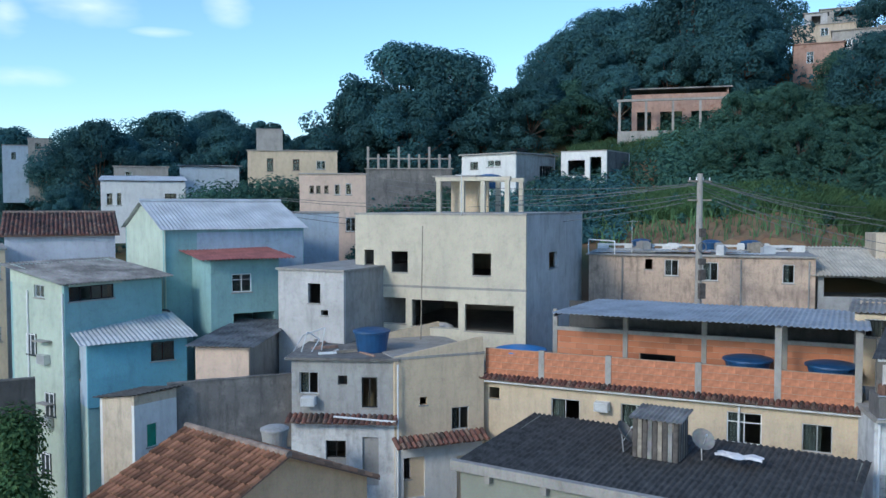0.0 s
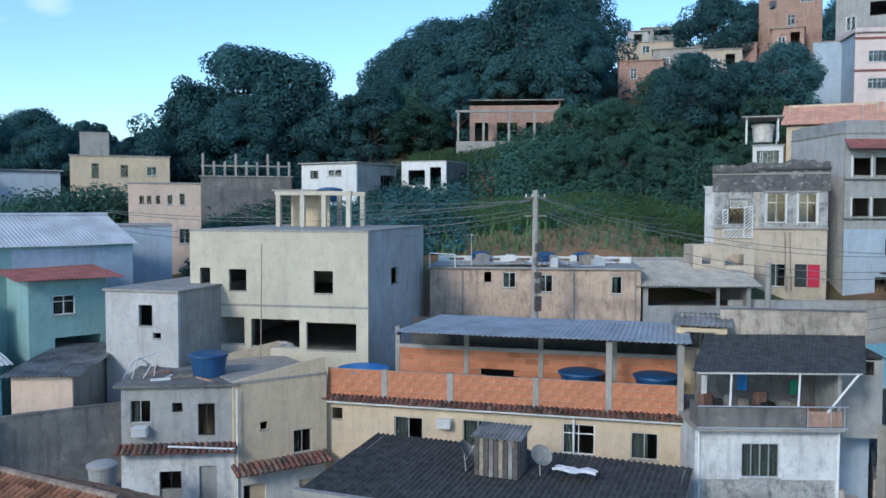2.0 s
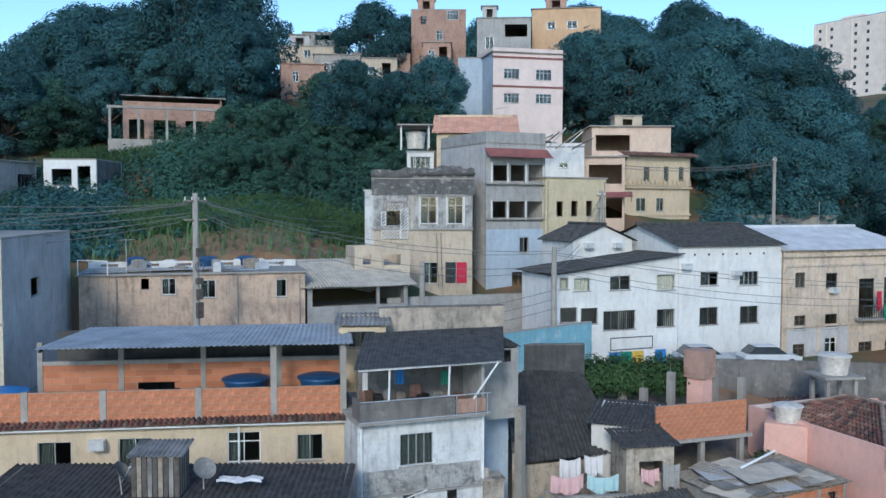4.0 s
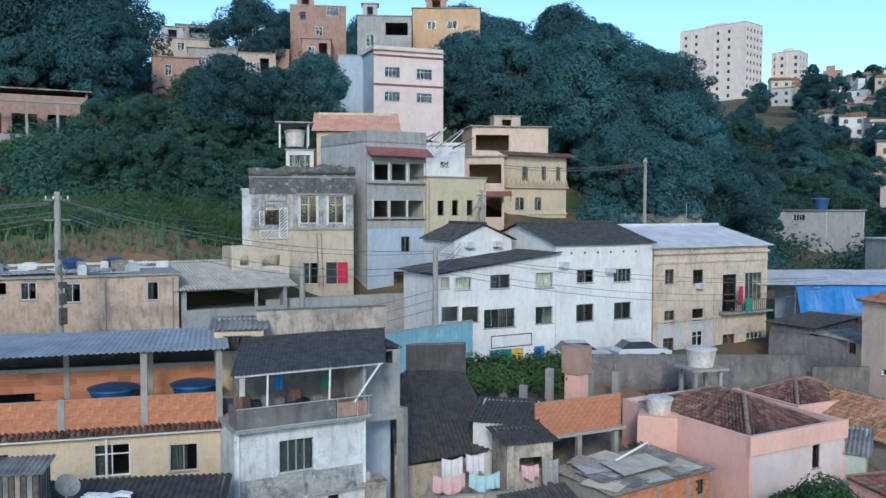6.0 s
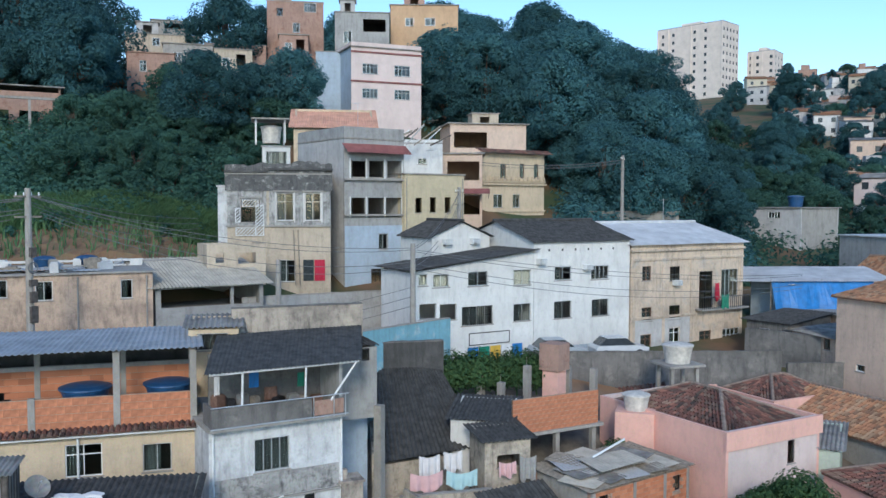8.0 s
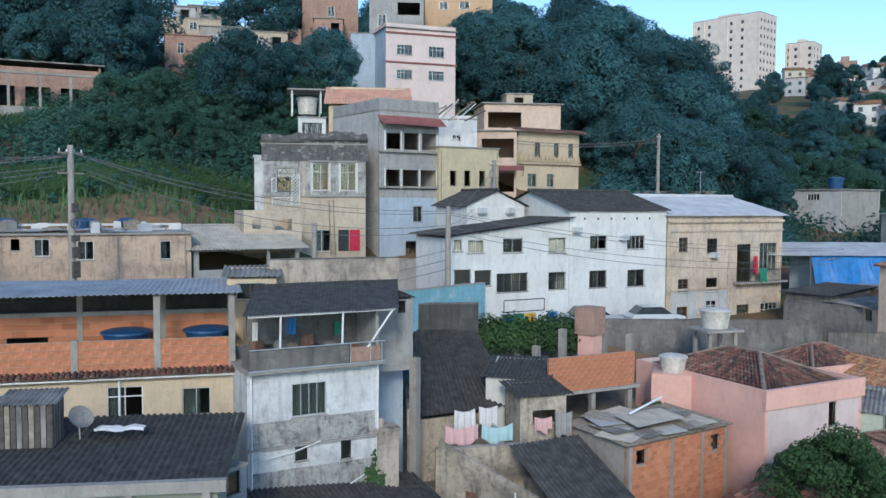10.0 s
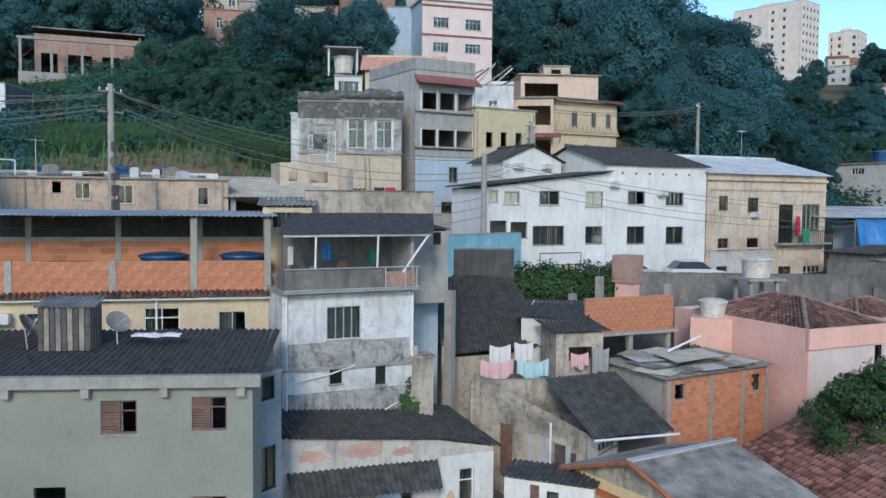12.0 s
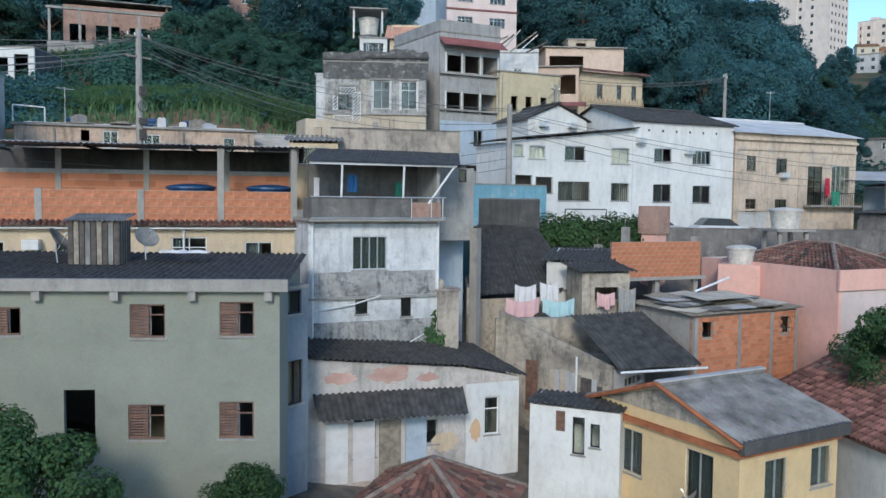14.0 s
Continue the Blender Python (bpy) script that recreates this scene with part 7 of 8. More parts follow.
air_conditioner(white_house, 0.5, 10.7), air_conditioner(white_house, 4.9, 10.1), air_conditioner(white_gable, 1.2, 12.05), air_conditioner(white_gable, 3.7, 12.05)
air_conditioner(ochre_house, 4.85, 8.5)

# ---- long white house: vents, sloping wing roof, sign outline, painted base ----
for k in range(6):
    sh = Shape()
    sh.box(1.3 + 1.25 * k, -0.006, 10.62, 1.46 + 1.25 * k, -0.003, 10.78)
    part("vent", sh, DARKMETAL, white_house)
ww = 10.00
slope_wall(white_wing, "gable_wall", 0.0, ww, 0.0, 9.402, 9.5, 10.65, WHITE)
slope_wall(white_wing, "gable_wall", 0.0, ww, 4.8, 9.402, 9.5, 10.65, WHITE)
part("roof", corr_shape((-0.5, -0.5, 9.55), (-0.5, 5.2, 9.55), (ww + 0.3, 5.2, 10.85), (ww + 0.3, -0.5, 10.85), 0.24, 0.04, 4), FIBRO, white_wing, "dark sloping sheet roof")
sh = wall_shape(0.0, 3.5, 0.9, [(0.06, 0.06, 3.44, 0.84)], 0.02, lambda s, z, d: (s + 4.4, d - 0.03, z + 4.1))
part("sign_outline", sh, DARKMETAL, white_wing, "thin dark empty sign outline")
for ob, w in ((white_house, 8.9), (white_wing, ww)):
    sh = Shape()
    sh.box(0.0, -0.012, 0.3, w, -0.004, 3.4)
    part("painted_base", sh, LIGHTBLUE, ob, "sky blue painted base")

# ---- ochre house: balcony, cornices, plaster base ----
sh = Shape()
sh.box(7.2, -0.8, 5.25, 12.9, -0.004, 5.4)
part("balcony_slab", sh, CONCRETE, ochre_house)
for k in range(24):
    sh = Shape()
    sh.box(7.25 + 0.24 * k, -0.78, 5.4, 7.28 + 0.24 * k, -0.75, 6.35)
    part("baluster", sh, DARKMETAL, ochre_house)
sh = Shape()
sh.box(7.2, -0.8, 6.35, 12.9, -0.73, 6.41)
part("handrail", sh, DARKMETAL, ochre_house)
for z, dd in ((10.35, 0.22), (9.6, 0.1), (4.9, 0.12)):
    sh = Shape()
    sh.box(-0.05, -dd, z, 13.0 if z > 5 else 7.1, -0.004, z + 0.18)
    part("cornice", sh, OCHRE, ochre_house)
for u in (0.15, 3.4, 6.6, 12.6):
    sh = Shape()
    sh.box(u, -0.06, 0.5, u + 0.3, -0.004, 9.6)
    part("pilaster", sh, OCHRE, ochre_house)
cloth((*on_house(ochre_house, 8.6, -0.85, 0)[:2], 8.6), -12, 0.5, 1.4, RED, 11)
cloth((*on_house(ochre_house, 9.4, -0.86, 0)[:2], 7.6), -12, 0.9, 1.1, DEEPGREEN, 12)

# ---- pink apartment house bands; narrow yellow house pipes ----
MAROON = simple("maroon_trim_paint", (0.26, 0.10, 0.09), 0.8, vary=0.3)
for z in (18.3, 14.6):
    sh = Shape()
    sh.box(-0.1, -0.12, z, 9.6, -0.004, z + 0.22)
    part("floor_band", sh, MAROON, pink_apartment, "maroon floor band")
for u in (0.2, 6.2):
    sh = Shape()
    sh.tube((u, -0.06, 2), (u, -0.06, 12.4), 0.05)
    part("downpipe", sh, CONCRETE, yellow_narrow)

# ---- teal houses: window canopies, boxes, pipes, cable ----
for z, s0 in ((2.6, 1.0), (5.9, 1.2)):
    t = teal_wing
    sh = Shape()
    sh.box(-0.5, s0, z + 5.0, -0.004, s0 + 1.1, z + 5.06)
    part("window_hood", sh, CONCRETE, t)
    sh = Shape()
    sh.box(-0.35, s0 + 0.2, z + 3.8, -0.004, s0 + 0.9, z + 4.3)
    part("window_box", sh, ALU, t)
for v in (0.1, 3.3):
    sh = Shape()
    sh.tube((-0.06, v, 0.5), (-0.06, v, 13.5), 0.05)
    part("downpipe", sh, WHITEPAINT, teal_wing)
sh = Shape()
sh.box(2.0, -0.01, 13.0, 9.05, -0.003, 16.4)
part("painted_panel", sh, LIGHTBLUE, teal_house, "pale blue painted upper wall")
sh = Shape()
sh.tube((0.05, -0.06, 3), (0.05, -0.06, 16.6), 0.05)
part("downpipe", sh, PALEGREEN, teal_house)


# ---- cars parked at street level ----
def car(at, yaw, mat, label):
    t = thing("parked_car", label, "car", at, yaw, "parked cars")
    prof = [(-2.0, 0.35), (2.0, 0.35), (2.05, 0.75), (1.1, 0.92), (-1.9, 0.95), (-2.05, 0.7)]
    cab = [(-1.75, 0.95), (1.05, 0.93), (0.35, 1.42), (-1.2, 1.45)]
    for name, pr, hw, m in (("body", prof, 0.82, mat), ("cabin", cab, 0.70, GLASSDARK)):
        sh = Shape()
        n = len(pr)
        sh.v = [(x, -hw, z) for x, z in pr] + [(x, hw, z) for x, z in pr]
        sh.f = [tuple(range(n)), tuple(reversed(range(n, 2 * n)))] + [(k, k + n, (k + 1) % n + n, (k + 1) % n) for k in range(n)]
        part(name, sh, m, t)
    sh = Shape()
    sh.box(-1.15, -0.66, 1.452, 0.33, 0.66, 1.49)
    part("roof_panel", sh, mat, t)
    for x in (-1.3, 1.3):
        for y in (-0.84, 0.66):
            sh = Shape()
            sh.tube((x, y, 0.32), (x, y + 0.18, 0.32), 0.32, n=14)
            w = part("wheel", sh, DARKMETAL, t)
            sh = Shape()
            sh.tube((x, y - 0.01, 0.32), (x, y + 0.19, 0.32), 0.18, n=10)
            part("rim", sh, ALU, w)


CARWHITE = simple("white_car_paint", (0.62, 0.64, 0.66), 0.25, vary=0.05)
CARGREY = simple("silver_car_paint", (0.40, 0.44, 0.48), 0.3, vary=0.05)
car((47.6, 39.6, 4.0), -30, CARGREY, "silver hatchback parked by the white house")
car((51.6, 37.2, 4.0), -30, CARWHITE, "white hatchback parked by the white house")
pv = solo("pavement", (lambda s: (s.box(-6, -1.6, -5.0, 9, 1.6, 0), s)[1])(Shape()), CONCRETE, "raised concrete street edge behind the wall", "pavement", (48.0, 39.4, 3.99), -32, kind="structure")

# ---- roof aerials ----
for x, y, z in ((1.0, 46.5, 13.6), (12.5, 55.9, 10.9), (36.5, 60.5, 17.6), (45.0, 60.0, 21.7), (52.0, 58.5, 17.9), (63.0, 41.0, 13.4)):
    t = thing("roof_aerial", "thin metal television aerial on a roof", "antenna", (x, y, z), rnd.uniform(0, 180), "roof aerials")
    sh = Shape()
    sh.tube((0, 0, -0.1), (0, 0, 2.2), 0.02, n=5)
    part("mast", sh, ALU, t)
    sh = Shape()
    sh.tube((-0.6, 0, 2.1), (0.6, 0, 2.1), 0.012, n=5)
    for k in range(6):
        sh.tube((-0.5 + 0.2 * k, -0.3, 2.1), (-0.5 + 0.2 * k, 0.3, 2.1), 0.008, n=4)
    part("antenna_array", sh, ALU, t)

# ---- beige house: stepped parapet rising to the brick terrace ----
slope_wall(beige_house, "parapet", 0.0, 4.68, 0.0, 10.722, 10.75, 11.5, BEIGE, 0.15)
slope_wall(beige_house, "parapet", 0.0, 4.68, 5.8, 10.722, 10.75, 11.5, BEIGE, 0.15)

# ---- tan flat house: pipes, roof edge clutter ----
for u in (2.2, 6.9, 9.6, 13.6):
    sh = Shape()
    sh.tube((u, -0.08, 0.5), (u, -0.08, 7.6), 0.05)
    part("downpipe", sh, CONCRETE, tan_house)
for k in range(18):
    sh = Shape()
    w, h = rnd.uniform(0.4, 1.4), rnd.uniform(0.15, 0.7)
    sh.box(-w / 2, -0.25, 0, w / 2, 0.25, h)
    sh.box(-w / 3, -0.2, h, w / 5, 0.2, h + 0.08)
    solo("roof_clutter", sh, (WHITE, CONCRETE, METALROOF, PALEWOOD, GREYFIBRO)[k % 5], "box, slab or sheet lying on the flat roof", "clutter",
         (*on_house(tan_house, rnd.uniform(0.5, 13.4), rnd.uniform(0.6, 7.0), 0)[:2], 10.875), rnd.uniform(0, 180), "roof clutter")
sh = wall_shape(0.0, 13.9, 0.45, [(0.8 + 1.6 * k, 0.1, 1.9 + 1.6 * k, 0.3) for k in range(8)], 0.12, lambda s, z, d: (s, d + 5.0, z + 7.88))
part("roof_kerb", sh, WHITE, tan_house, "low white roof kerb")

# ---- brick face of the outbuilding, with a cement pier ----
block_wall(outbuilding, 0.2, 7.03, -0.13, 1.0, 6.2, holes=((0.5, 5.2, 1.3, 6.05), (5.95, 5.05, 6.75, 5.95)), bl=0.34, bh=0.19, limit=0, count=[0])
for u in (0.0, 2.9, 5.2, 7.03):
    sh = Shape()
    sh.box(u, -0.16, 0.5, u + 0.2, -0.004, 6.22)
    part("pier", sh, CONCRETE, outbuilding)

# ---- pink house parapet band ----
sh = Shape()
sh.box(9.868, -0.1, 7.3, 10.0, 7.7, 8.33)
part("parapet_band", sh, PINK, pink_house, "salmon pink parapet band")

# ---- pale blue lower storeys of the balcony block; white lattice on the old house ----
low = wall_shape(0.02, 5.92, 8.2, [(3.33, 6.1, 4.28, 7.52), (2.59, 1.68, 4.43, 4.48)], 0.03, lambda s, z, d: (s, d - 0.035, z + 0.02))
part("painted_panel", low, LIGHTBLUE, balcony_block, "pale blue painted lower storeys")
for u in (0.55, 2.12, 3.95, 5.75):
    for z in (8.95, 12.2):
        sh = Shape()
        sh.box(u - 0.07, -0.05, z, u + 0.07, 0.05, z + 1.75)
        part("balcony_column", sh, WHITE, balcony_block)
for u in (5.9, 6.8):
    sh = Shape()
    for z in (4.9, 6.6):
        sh.v += [(u + 0.07 * k, -0.05 - 0.03 * (k % 2), z) for k in range(13)]
    sh.v += [(u, -0.004, 4.9), (u + 0.84, -0.004, 4.9), (u, -0.004, 6.6), (u + 0.84, -0.004, 6.6)]
    sh.f += [(k, k + 1, k + 14, k + 13) for k in range(12)] + [(26, 0, 13, 28), (12, 27, 29, 25)]
    part("door_curtain", sh, RED if u > 6 else CURTAIN, old_house, "bright red door curtain" if u > 6 else "grey door curtain")
for u in (5.3, 5.65):
    sh = Shape()
    sh.tube((u, -0.35, 4.6), (u - 0.15, -0.08, 9.0), 0.04)
    part("ladder_rail", sh, PALEWOOD, old_house)

# ---- cement house: scaffold pole, sack; balcony clutter ----
sh = Shape()
sh.tube((0, 0, 0), (0.1, 0, 6.2), 0.03)
solo("scaffold_pole", sh, PALEWOOD, "thin wooden pole leaning on the cement house", "pole", (-1.2, 45.6, 6.75), 0)
sh = Shape()
sh.lathe([(0.75, 0), (0.8, 0.3), (0.6, 0.55), (0.25, 0.7), (0.05, 0.72)], n=14)
solo("sand_mound", sh, LAUNDRY, "pale heap of sacks behind the opening", "heap", (*on_house(cement_house, 4.9, 1.3, 0)[:2], 6.61), 0)
for k in range(9):
    sh = Shape()
    w, h = rnd.uniform(0.25, 0.6), rnd.uniform(0.3, 0.9)
    sh.box(-w / 2, -0.2, 0, w / 2, 0.2, h)
    sh.box(-w / 2.4, -0.16, h, w / 2.4, 0.16, h + 0.05)
    solo("balcony_box", sh, (WOOD, DARKMETAL, GREYFIBRO, PALEWOOD)[k % 4], "dark box or crate kept on the balcony", "box",
         (*on_house(balcony_house, 0.9 + 0.55 * k, rnd.uniform(1.2, 1.9), 0)[:2], 5.745), rnd.uniform(-30, 30), "balcony boxes")


# ---- unfinished columns and a tank on the flat roofs below the wood ----
for k, (x, y, h) in enumerate(((86.3, 60.8, 1.5), (86.8, 60.1, 1.2), (87.3, 59.3, 1.7), (87.9, 58.6, 1.4))):
    sh = Shape()
    sh.box(-0.17, -0.17, 0, 0.17, 0.17, h)
    col = solo("roof_column", sh, GREYCEM, "bare concrete column stub with rusty bars on a flat roof", "column", (x, y, 14.2), 10 * k, "column stubs")
    for dx, dy in ((-0.1, -0.1), (0.1, -0.1), (0.1, 0.1), (-0.1, 0.1)):
        sh = Shape()
        sh.tube((dx, dy, h), (dx * 1.3, dy * 1.2, h + 0.6 + 0.2 * dx), 0.018, 0.018, 5)
        part("steel_bar", sh, DARKMETAL, col, "rusty reinforcing bar")
water_tank((109.5, 51.2, 14.85), 1.0, 1.3)

# ---- planks and boards leaning on the roofs beside the balcony block ----
rr = random.Random(77)
for k in range(7):
    x, y = 51.6 + 0.75 * k, 65.2 - 0.35 * k
    L, up = rr.uniform(1.8, 3.4), rr.uniform(0.9, 2.0)
    a = rr.uniform(-0.5, 0.5) - 0.6
    sh = Shape()
    p, q = Vector((0, 0, 0)), Vector((L * math.cos(a), L * math.sin(a), up))
    w = Vector((0, 0, rr.uniform(0.10, 0.22)))
    th = Vector((-math.sin(a), math.cos(a), 0)) * 0.05
    sh.hexa([p, q, q + th, p + th, p + w, q + w, q + th + w, p + th + w])
    solo("roof_plank", sh, (PALEWOOD, WHITEPAINT, DARKSLAT, PALECEM)[k % 4], "long weathered board leaning across the roofs", "plank", (x, y, 20.75), 0, "leaning boards")
rk = thing("roof_room", "low cement roof room with square openings", "roof room", (28.4, 55.4, 9.2), -14)
part("wall", wall_shape(0, 4.2, 3.0, [(0.6, 1.7, 1.2, 2.4), (2.2, 1.6, 3.5, 2.4)], 0.2, lambda s, z, d: (s, d, z)), SANDY, rk)
sh = Shape()
sh.box(0, 0.2, 0, 0.2, 3, 3.0), sh.box(4.0, 0.2, 0, 4.2, 3, 3.0), sh.box(0.2, 2.8, 0, 4.0, 3.0, 3.0)
part("side_walls", sh, SANDY, rk)

# ---- tan houses on the slope: tiled eave, ledges, red awning, roof room ----
tagged(part("eave_tiles", tile_shape((-0.6, -0.9, 11.95), (9.9, -0.9, 11.95), (9.9, 0.5, 12.4), (-0.6, 0.5, 12.4), 0.27, 0.4, 41), OLDTILE, tan_balcony, "dark clay eave tiles"), kind="stuff")
for z, dd in ((8.3, 0.35), (8.62, 0.2), (5.2, 0.15)):
    sh = Shape()
    sh.box(-0.1, -dd, z, 9.3, -0.004, z + 0.2)
    part("ledge", sh, BEIGE, tan_balcony)
for k in range(15):
    sh = Shape()
    sh.lathe([(0.09, 0), (0.13, 0.18), (0.06, 0.36), (0.1, 0.5)], (0.3 + 0.62 * k, -0.27, 8.82), 8)
    part("baluster", sh, BEIGE, tan_balcony)
awn = thing("sheet_awning", "small faded red sheet awning over a recess", "awning", (*polar(43.6, 90.2), 16.2), -43.8)
part("sheet", corr_shape((0, -1.0, 0), (3.2, -1.0, 0), (3.2, 0.3, 0.55), (0, 0.3, 0.55), 0.2, 0.025, 1), REDROOF, awn)
for u in (0.1, 3.1):
    sh = Shape()
    sh.tube((u, -0.9, 0.0), (u, 0.35, -0.5), 0.03)
    part("bracket", sh, DARKMETAL, awn)
house("roof_room", "small cement roof room on the tan house", (76.5, 78.0), -33.4, 3.4, 3.0, 24.9, 26.6, SANDY, front=(("void", 1.0, 25.3, 2.2, 26.2),), over=0.6, category="roof room")

# ---- arched window head ----
sh = Shape()
n = 14
arc = [(5.335 + 0.70 * math.cos(math.pi * k / n), 9.14 + 0.55 * math.sin(math.pi * k / n)) for k in range(n + 1)]
sh.v = [(u, -0.03, z) for u, z in arc] + [(u, -0.004, z) for u, z in arc]
sh.f = [tuple(range(n + 1))] + [(k, k + n + 1, k + n + 2, k + 1) for k in range(n)]
head = part("arched_window_head", sh, GLASSDARK, arch_house, "dark glazed half-round window head")
sh = Shape()
for (u0, z0), (u1, z1) in zip(arc, arc[1:]):
    sh.tube((u0, -0.05, z0), (u1, -0.05, z1), 0.04, n=5)
sh.tube((5.335, -0.05, 9.14), (5.335, -0.05, 9.69), 0.025, n=5)
part("arch_frame", sh, DARKMETAL, head)

# ---- balustrade on the low dark house, hilltop outbuildings ----
bal = thing("roof_balustrade", "grey concrete roof balustrade with posts and a rail", "balustrade", (-8.3, 91.6, 18.1), 2.3)
for k in range(9):
    sh = Shape()
    sh.box(0.1 + 1.1 * k, -0.12, 0, 0.34 + 1.1 * k, 0.12, 1.5 if k % 3 else 2.3)
    part("post", sh, CONCRETE, bal)
sh = Shape()
sh.box(0, -0.1, 0.95, 9.2, 0.1, 1.1)
part("rail", sh, CONCRETE, bal)
for x, y, yaw, w, d, z0, z1, mat, label in ((50.0, 109.9, -26, 6.4, 6, 26, 36.4, CONCRETE, "low grey house squeezed between brick houses"),
                                            (55.6, 106.4, -27, 5.0, 5, 27, 35.9, SANDY, "small sand-coloured house below the hilltop"),
                                            (66.9, 108.4, -33, 4.2, 5, 30, 39.6, BRICKP, "bare brick annex below the hilltop house")):
    house("hill_house", label, (x, y), yaw, w, d, z0, z1, mat, front=(("slide", w * 0.2, z1 - 2.2, w * 0.2 + 1.0, z1 - 1.1), ("void", w * 0.58, z1 - 2.4, w * 0.58 + 1.2, z1 - 0.6)), over=0.6)
for x, y, yaw, w, z, mat in ((68.6, 112.6, -32, 2.6, 45.26, BRICKP), (74.6, 104.0, -37, 2.2, 43.12, PALECEM), (86.0, 103.0, -41, 3.2, 45.69, BRICKP), (51.5, 122.0, -24, 3.0, 39.42, PALECEM)):
    house("roof_room", "unfinished room on a hilltop roof", (x, y), yaw, w, 2.4, z, z + 1.9, mat, front=(("void", w * 0.3, z + 0.3, w * 0.7, z + 1.5),), over=0.7, category="roof room")

# ---- ochre house: whitewashed ground floor ----
panel = wall_shape(0.48, 6.58, 4.6, [(1.07, 2.27, 2.26, 3.45), (4.24, 2.45, 5.49, 3.80)], 0.016, lambda s, z, d: (s, d - 0.022, z + 0.22))
part("whitewash", panel, PALECEM, ochre_house, "whitewashed ground floor front")

# ---- green lean-to and dish beside the pink houses ----
house("shed", "pale green lean-to with a grey sheet roof", (47.79, 22.44), -70, 2.6, 3.2, -5.0, 1.3, PALEGREEN, roof="corr_back", rise=0.9, roofmat=GREYFIBRO, over=0.3)

# ---- worn white house: weathered bands, ledge, pipes ----
for z0, z1, holes in ((6.35, 7.42, ()), (0.3, 5.25, ())):
    panel = wall_shape(0.22, 5.86, z1 - z0, holes, 0.02, lambda s, z, d, z0=z0: (s, d - 0.024, z + z0))
    part("weathered_band", panel, MOULDY, balcony_house, "mould-stained lower render")
sh = Shape()
sh.box(0.0, -0.16, 6.24, 6.0, -0.004, 6.33)
part("ledge", sh, CONCRETE, balcony_house)
for pts, r in ((((0.2, -0.12, 5.75), (2.0, -0.13, 6.02), (3.2, -0.14, 6.36)), 0.035), (((0.1, -0.1, 3.75), (1.4, -0.12, 3.72), (3.0, -0.12, 3.78), (4.3, -0.1, 4.05), (5.3, -0.1, 4.55)), 0.03)):
    sh = Shape()
    for p, q in zip(pts, pts[1:]):
        sh.tube(p, q, r, n=6)
    part("loose_pipe", sh, WHITEPAINT, balcony_house, "loose white plastic pipe")
sh = Shape()
sh.box(-0.5, -0.45, -6.5, 0.5, 0.6, 0.0)
sh.box(-0.58, -0.53, 0.001, 0.58, 0.68, 0.1)
sh.lathe([(0.22, 0.101), (0.26, 0.3), (0.2, 0.5)], (-0.3, 0.1, 0), 10)
solo("cistern", sh, STAINED, "stained concrete cistern with a covered top", "cistern", (23.33, 31.64, 2.46), -20)

# ---- lean-to: board wall and grille ----
rr = random.Random(91)
for k in range(11):
    sh = Shape()
    u = 2.9 + 0.27 * k
    sh.box(u, -0.05 - 0.02 * (k % 2), 1.2 + rr.uniform(0, 0.3), u + 0.25, -0.004, 5.0 - 0.05 * k + rr.uniform(-0.2, 0.1))
    part("board", sh, (PALEWOOD, SANDY, DARKSLAT, PALECEM)[rr.randrange(4)], leanto_house)

# ---- teal houses: window beam, eave pipe, red patch; grey tank in the yard ----
sh = Shape()
sh.box(0.2, -0.18, 13.84, 3.3, -0.004, 14.0)
part("lintel", sh, PALEGREEN, teal_wing, "pale lintel over the long window")
sh = Shape()
for p, q in (((-0.42, 3.85, 4.32), (4.6, 3.85, 4.36)), ((4.6, 3.85, 4.36), (5.35, 3.8, 4.28)), ((5.35, 3.8, 4.28), (5.6, 3.75, 3.7))):
    sh.tube(p, q, 0.06, n=6)
part("roof_pipe", sh, DARKMETAL, blue_annex, "black pipe along the roof's top edge")
for s0, z0, z1 in ((1.0, 7.0, 8.2), (2.6, 10.1, 11.2), (1.5, 3.6, 4.9)):
    sh = Shape()
    sh.box(-0.06, s0, z0, -0.004, s0 + 0.85, z1)
    sh.box(-0.09, s0 - 0.06, z0 - 0.1, -0.004, s0 + 0.91, z0 - 0.003)
    w = part("window", sh, CURTAIN, teal_wing, "dark side window with a thin sill")
    sh = Shape()
    sh.box(-0.085, s0 + 0.4, z0, -0.062, s0 + 0.46, z1), sh.box(-0.085, s0, z1 - 0.06, -0.062, s0 + 0.85, z1), sh.box(-0.085, s0, z0, -0.062, s0 + 0.06, z1 - 0.06), sh.box(-0.085, s0 + 0.79, z0, -0.062, s0 + 0.85, z1 - 0.06)
    part("frame", sh, WHITEPAINT, w)
water_tank((-7.42, 36.83, 3.17), 0.6, 1.0, GREYCEM, "grey round water drum in the yard")
sh = Shape()
sh.box(-0.7, -0.7, -8.0, 0.7, 0.7, 0)
solo("tank_plinth", sh, DARKCON, "dark concrete base under the drum", "plinth", (-7.42, 36.83, 3.17 - 0.004), 10)

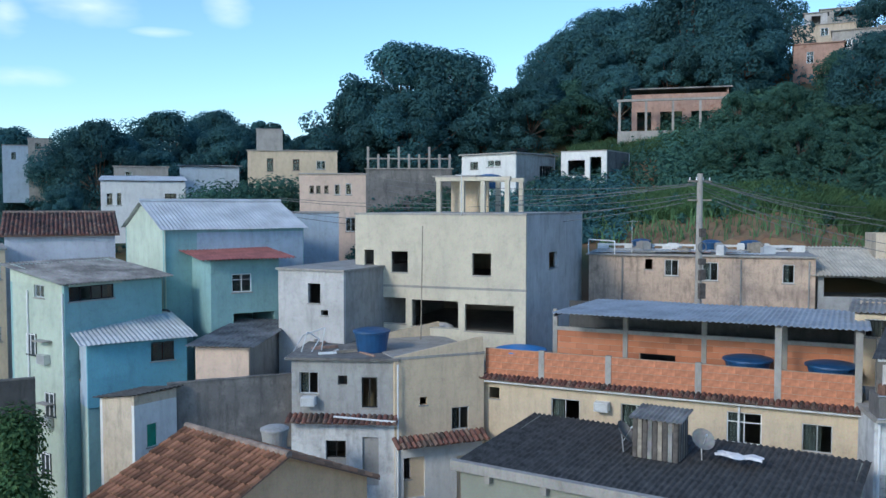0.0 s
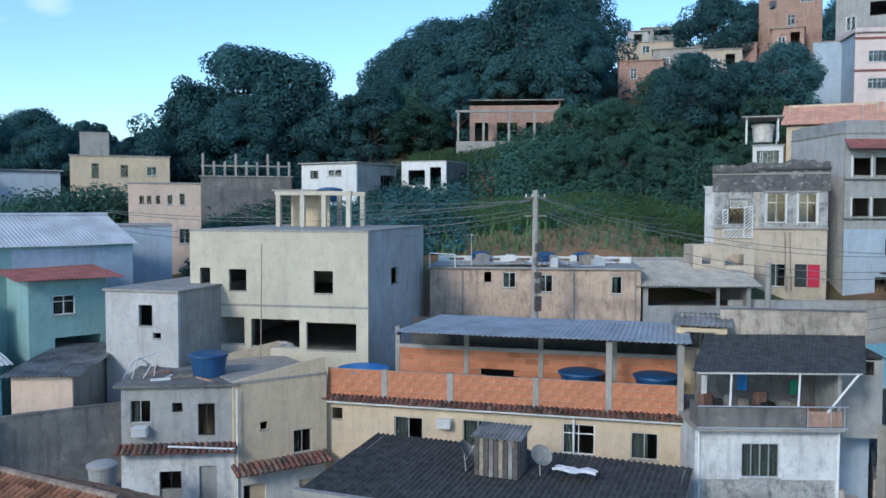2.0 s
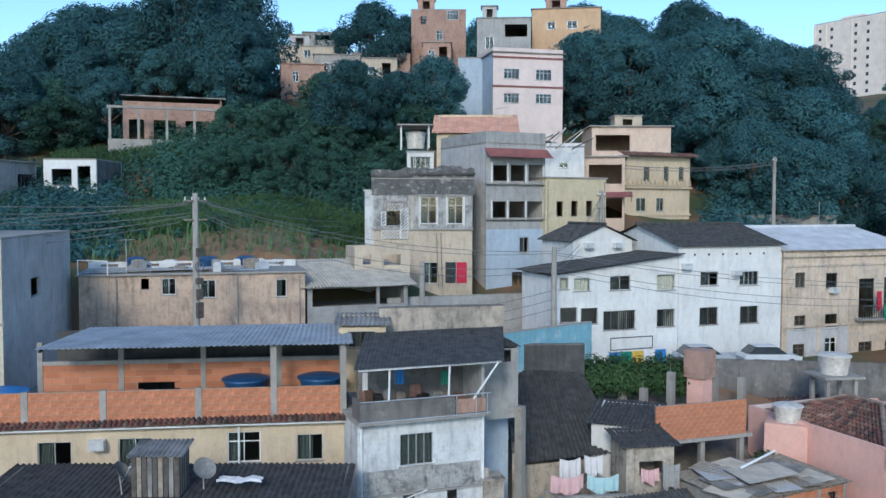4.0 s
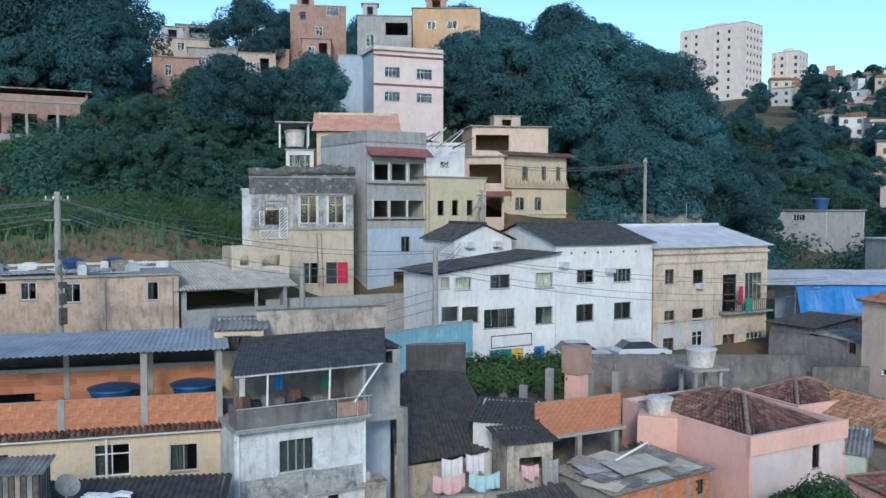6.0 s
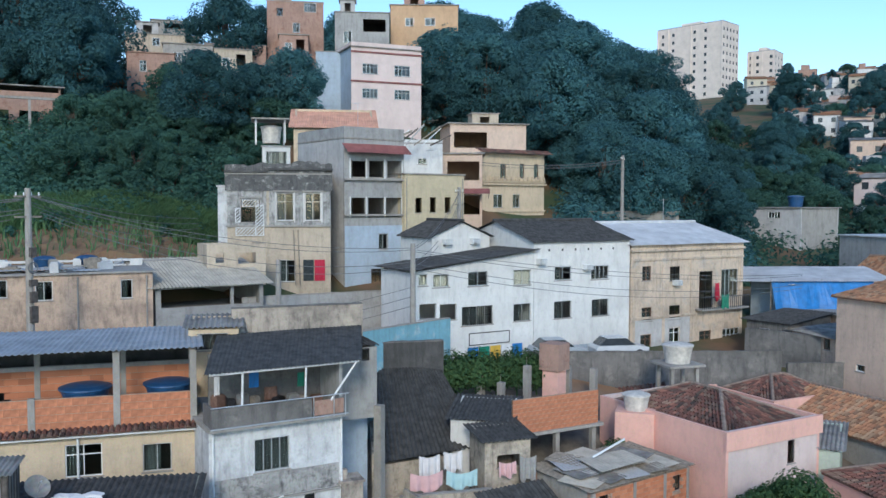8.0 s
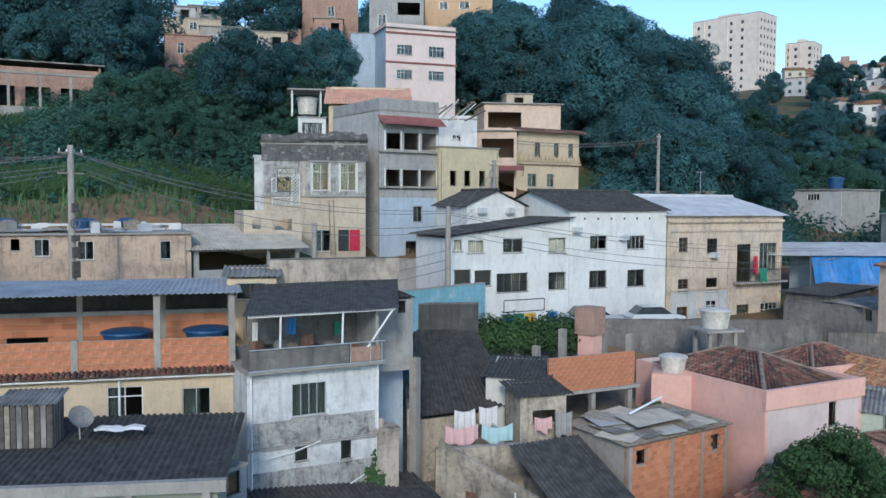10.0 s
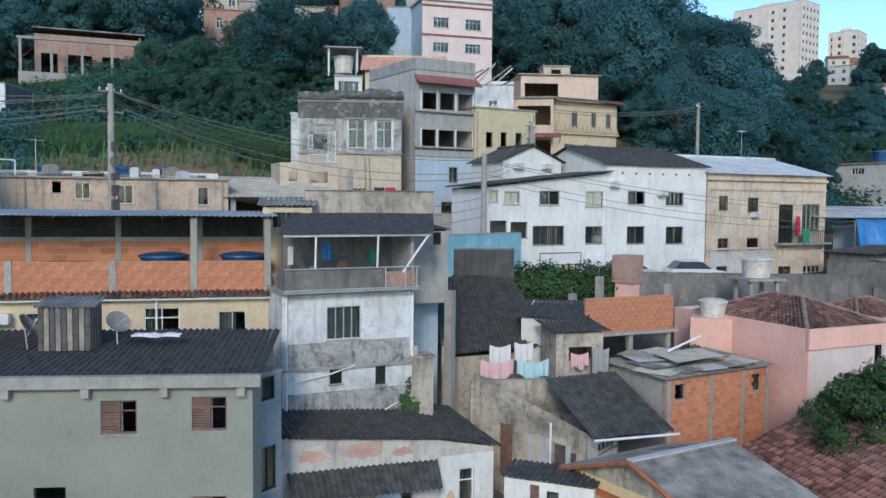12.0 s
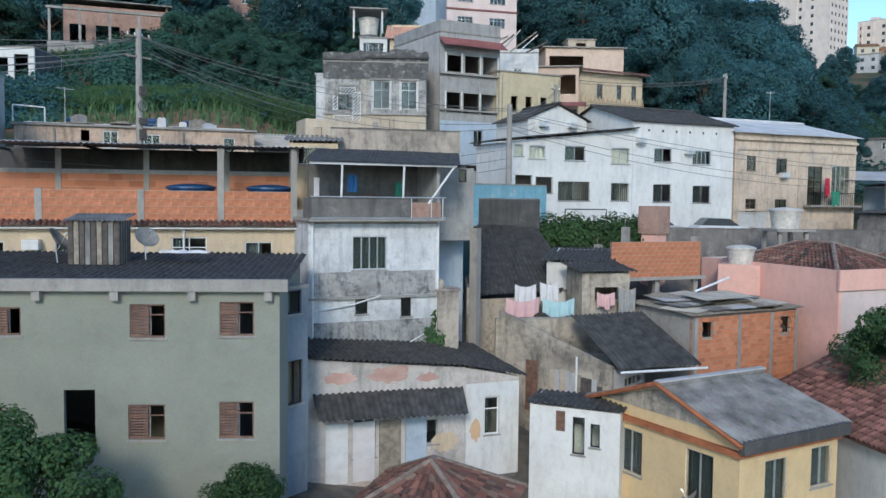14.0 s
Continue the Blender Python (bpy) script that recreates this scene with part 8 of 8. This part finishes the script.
# ---- grey house: bent frame; tan house: long sheets along the roof's edge ----
bent = thing("bent_frame", "bent pale metal frame lying on the flat roof", "scrap metal", on_house(grey_house, 0.2, 1.2, 6.69), 10)
for p, q in (((0, 0, 0), (0.3, 0.1, 1.0)), ((0.3, 0.1, 1.0), (0.9, 0.2, 0.6)), ((0.9, 0.2, 0.6), (0.5, 0, 0)), ((-0.4, 0.2, 0), (0.1, 0.3, 0.8)), ((0.1, 0.3, 0.8), (1.2, 0.4, 1.15)), ((1.2, 0.4, 1.15), (1.0, 0.3, 0))):
    sh = Shape()
    sh.tube(p, q, 0.03, n=5)
    part("bar", sh, ALU, bent)
for k in range(12):
    L = rr.uniform(2.0, 4.2)
    sh = corr_shape((0, 0, 0), (L, 0, 0.02), (L, 0.8, 0.05), (0, 0.8, 0.03), 0.3, 0.02, 1)
    solo("roof_sheet", sh, (PALECEM, AWNINGSHEET, SALMONSHEET, METALROOF)[(0, 1, 0, 3, 1, 0, 2, 0, 1, 3, 0, 1)[k]], "long pale roofing sheet laid along the flat roof", "roof sheet",
         (*on_house(tan_house, 0.3 + (k % 4) * 2.5, 0.4 + 0.85 * (k // 4), 0)[:2], 10.93 + 0.06 * (k % 3)), -16.8 + rr.uniform(-3, 3), "loose sheets")

# ---- white pipe frame on the tan roof; boxes and clamps on the near pole ----
sh = Shape()
for p, q in (((0, 0, 0), (0, 0, 0.95)), ((0, 0, 0.95), (1.7, 0, 0.85)), ((1.7, 0, 0.85), (1.7, 0, 0))):
    sh.tube(p, q, 0.045, n=6)
solo("pipe_frame", sh, WHITEPAINT, "white pipe frame standing on a flat roof", "pipe frame", (9.58, 55.61, 10.87), -17)
box = thing("junction_boxes", "dark cable boxes and coiled wire strapped to a pole", "cable box", (15.0, 49.5, 3), 20)
for z, w, h in ((9.2, 0.34, 0.5), (7.6, 0.42, 0.35), (6.7, 0.36, 0.6), (5.6, 0.4, 0.9)):
    sh = Shape()
    sh.box(-w / 2, -0.42, z, w / 2, -0.21, z + h)
    part("box", sh, DARKSLAT, box)
sh = Shape()
for k in range(18):
    a0, a1 = 2 * math.pi * k / 18, 2 * math.pi * (k + 1) / 18
    sh.tube((0.28 * math.cos(a0), -0.3, 8.6 + 0.28 * math.sin(a0)), (0.28 * math.cos(a1), -0.3, 8.6 + 0.28 * math.sin(a1)), 0.04, n=5)
part("wire_coil", sh, CABLE, box)
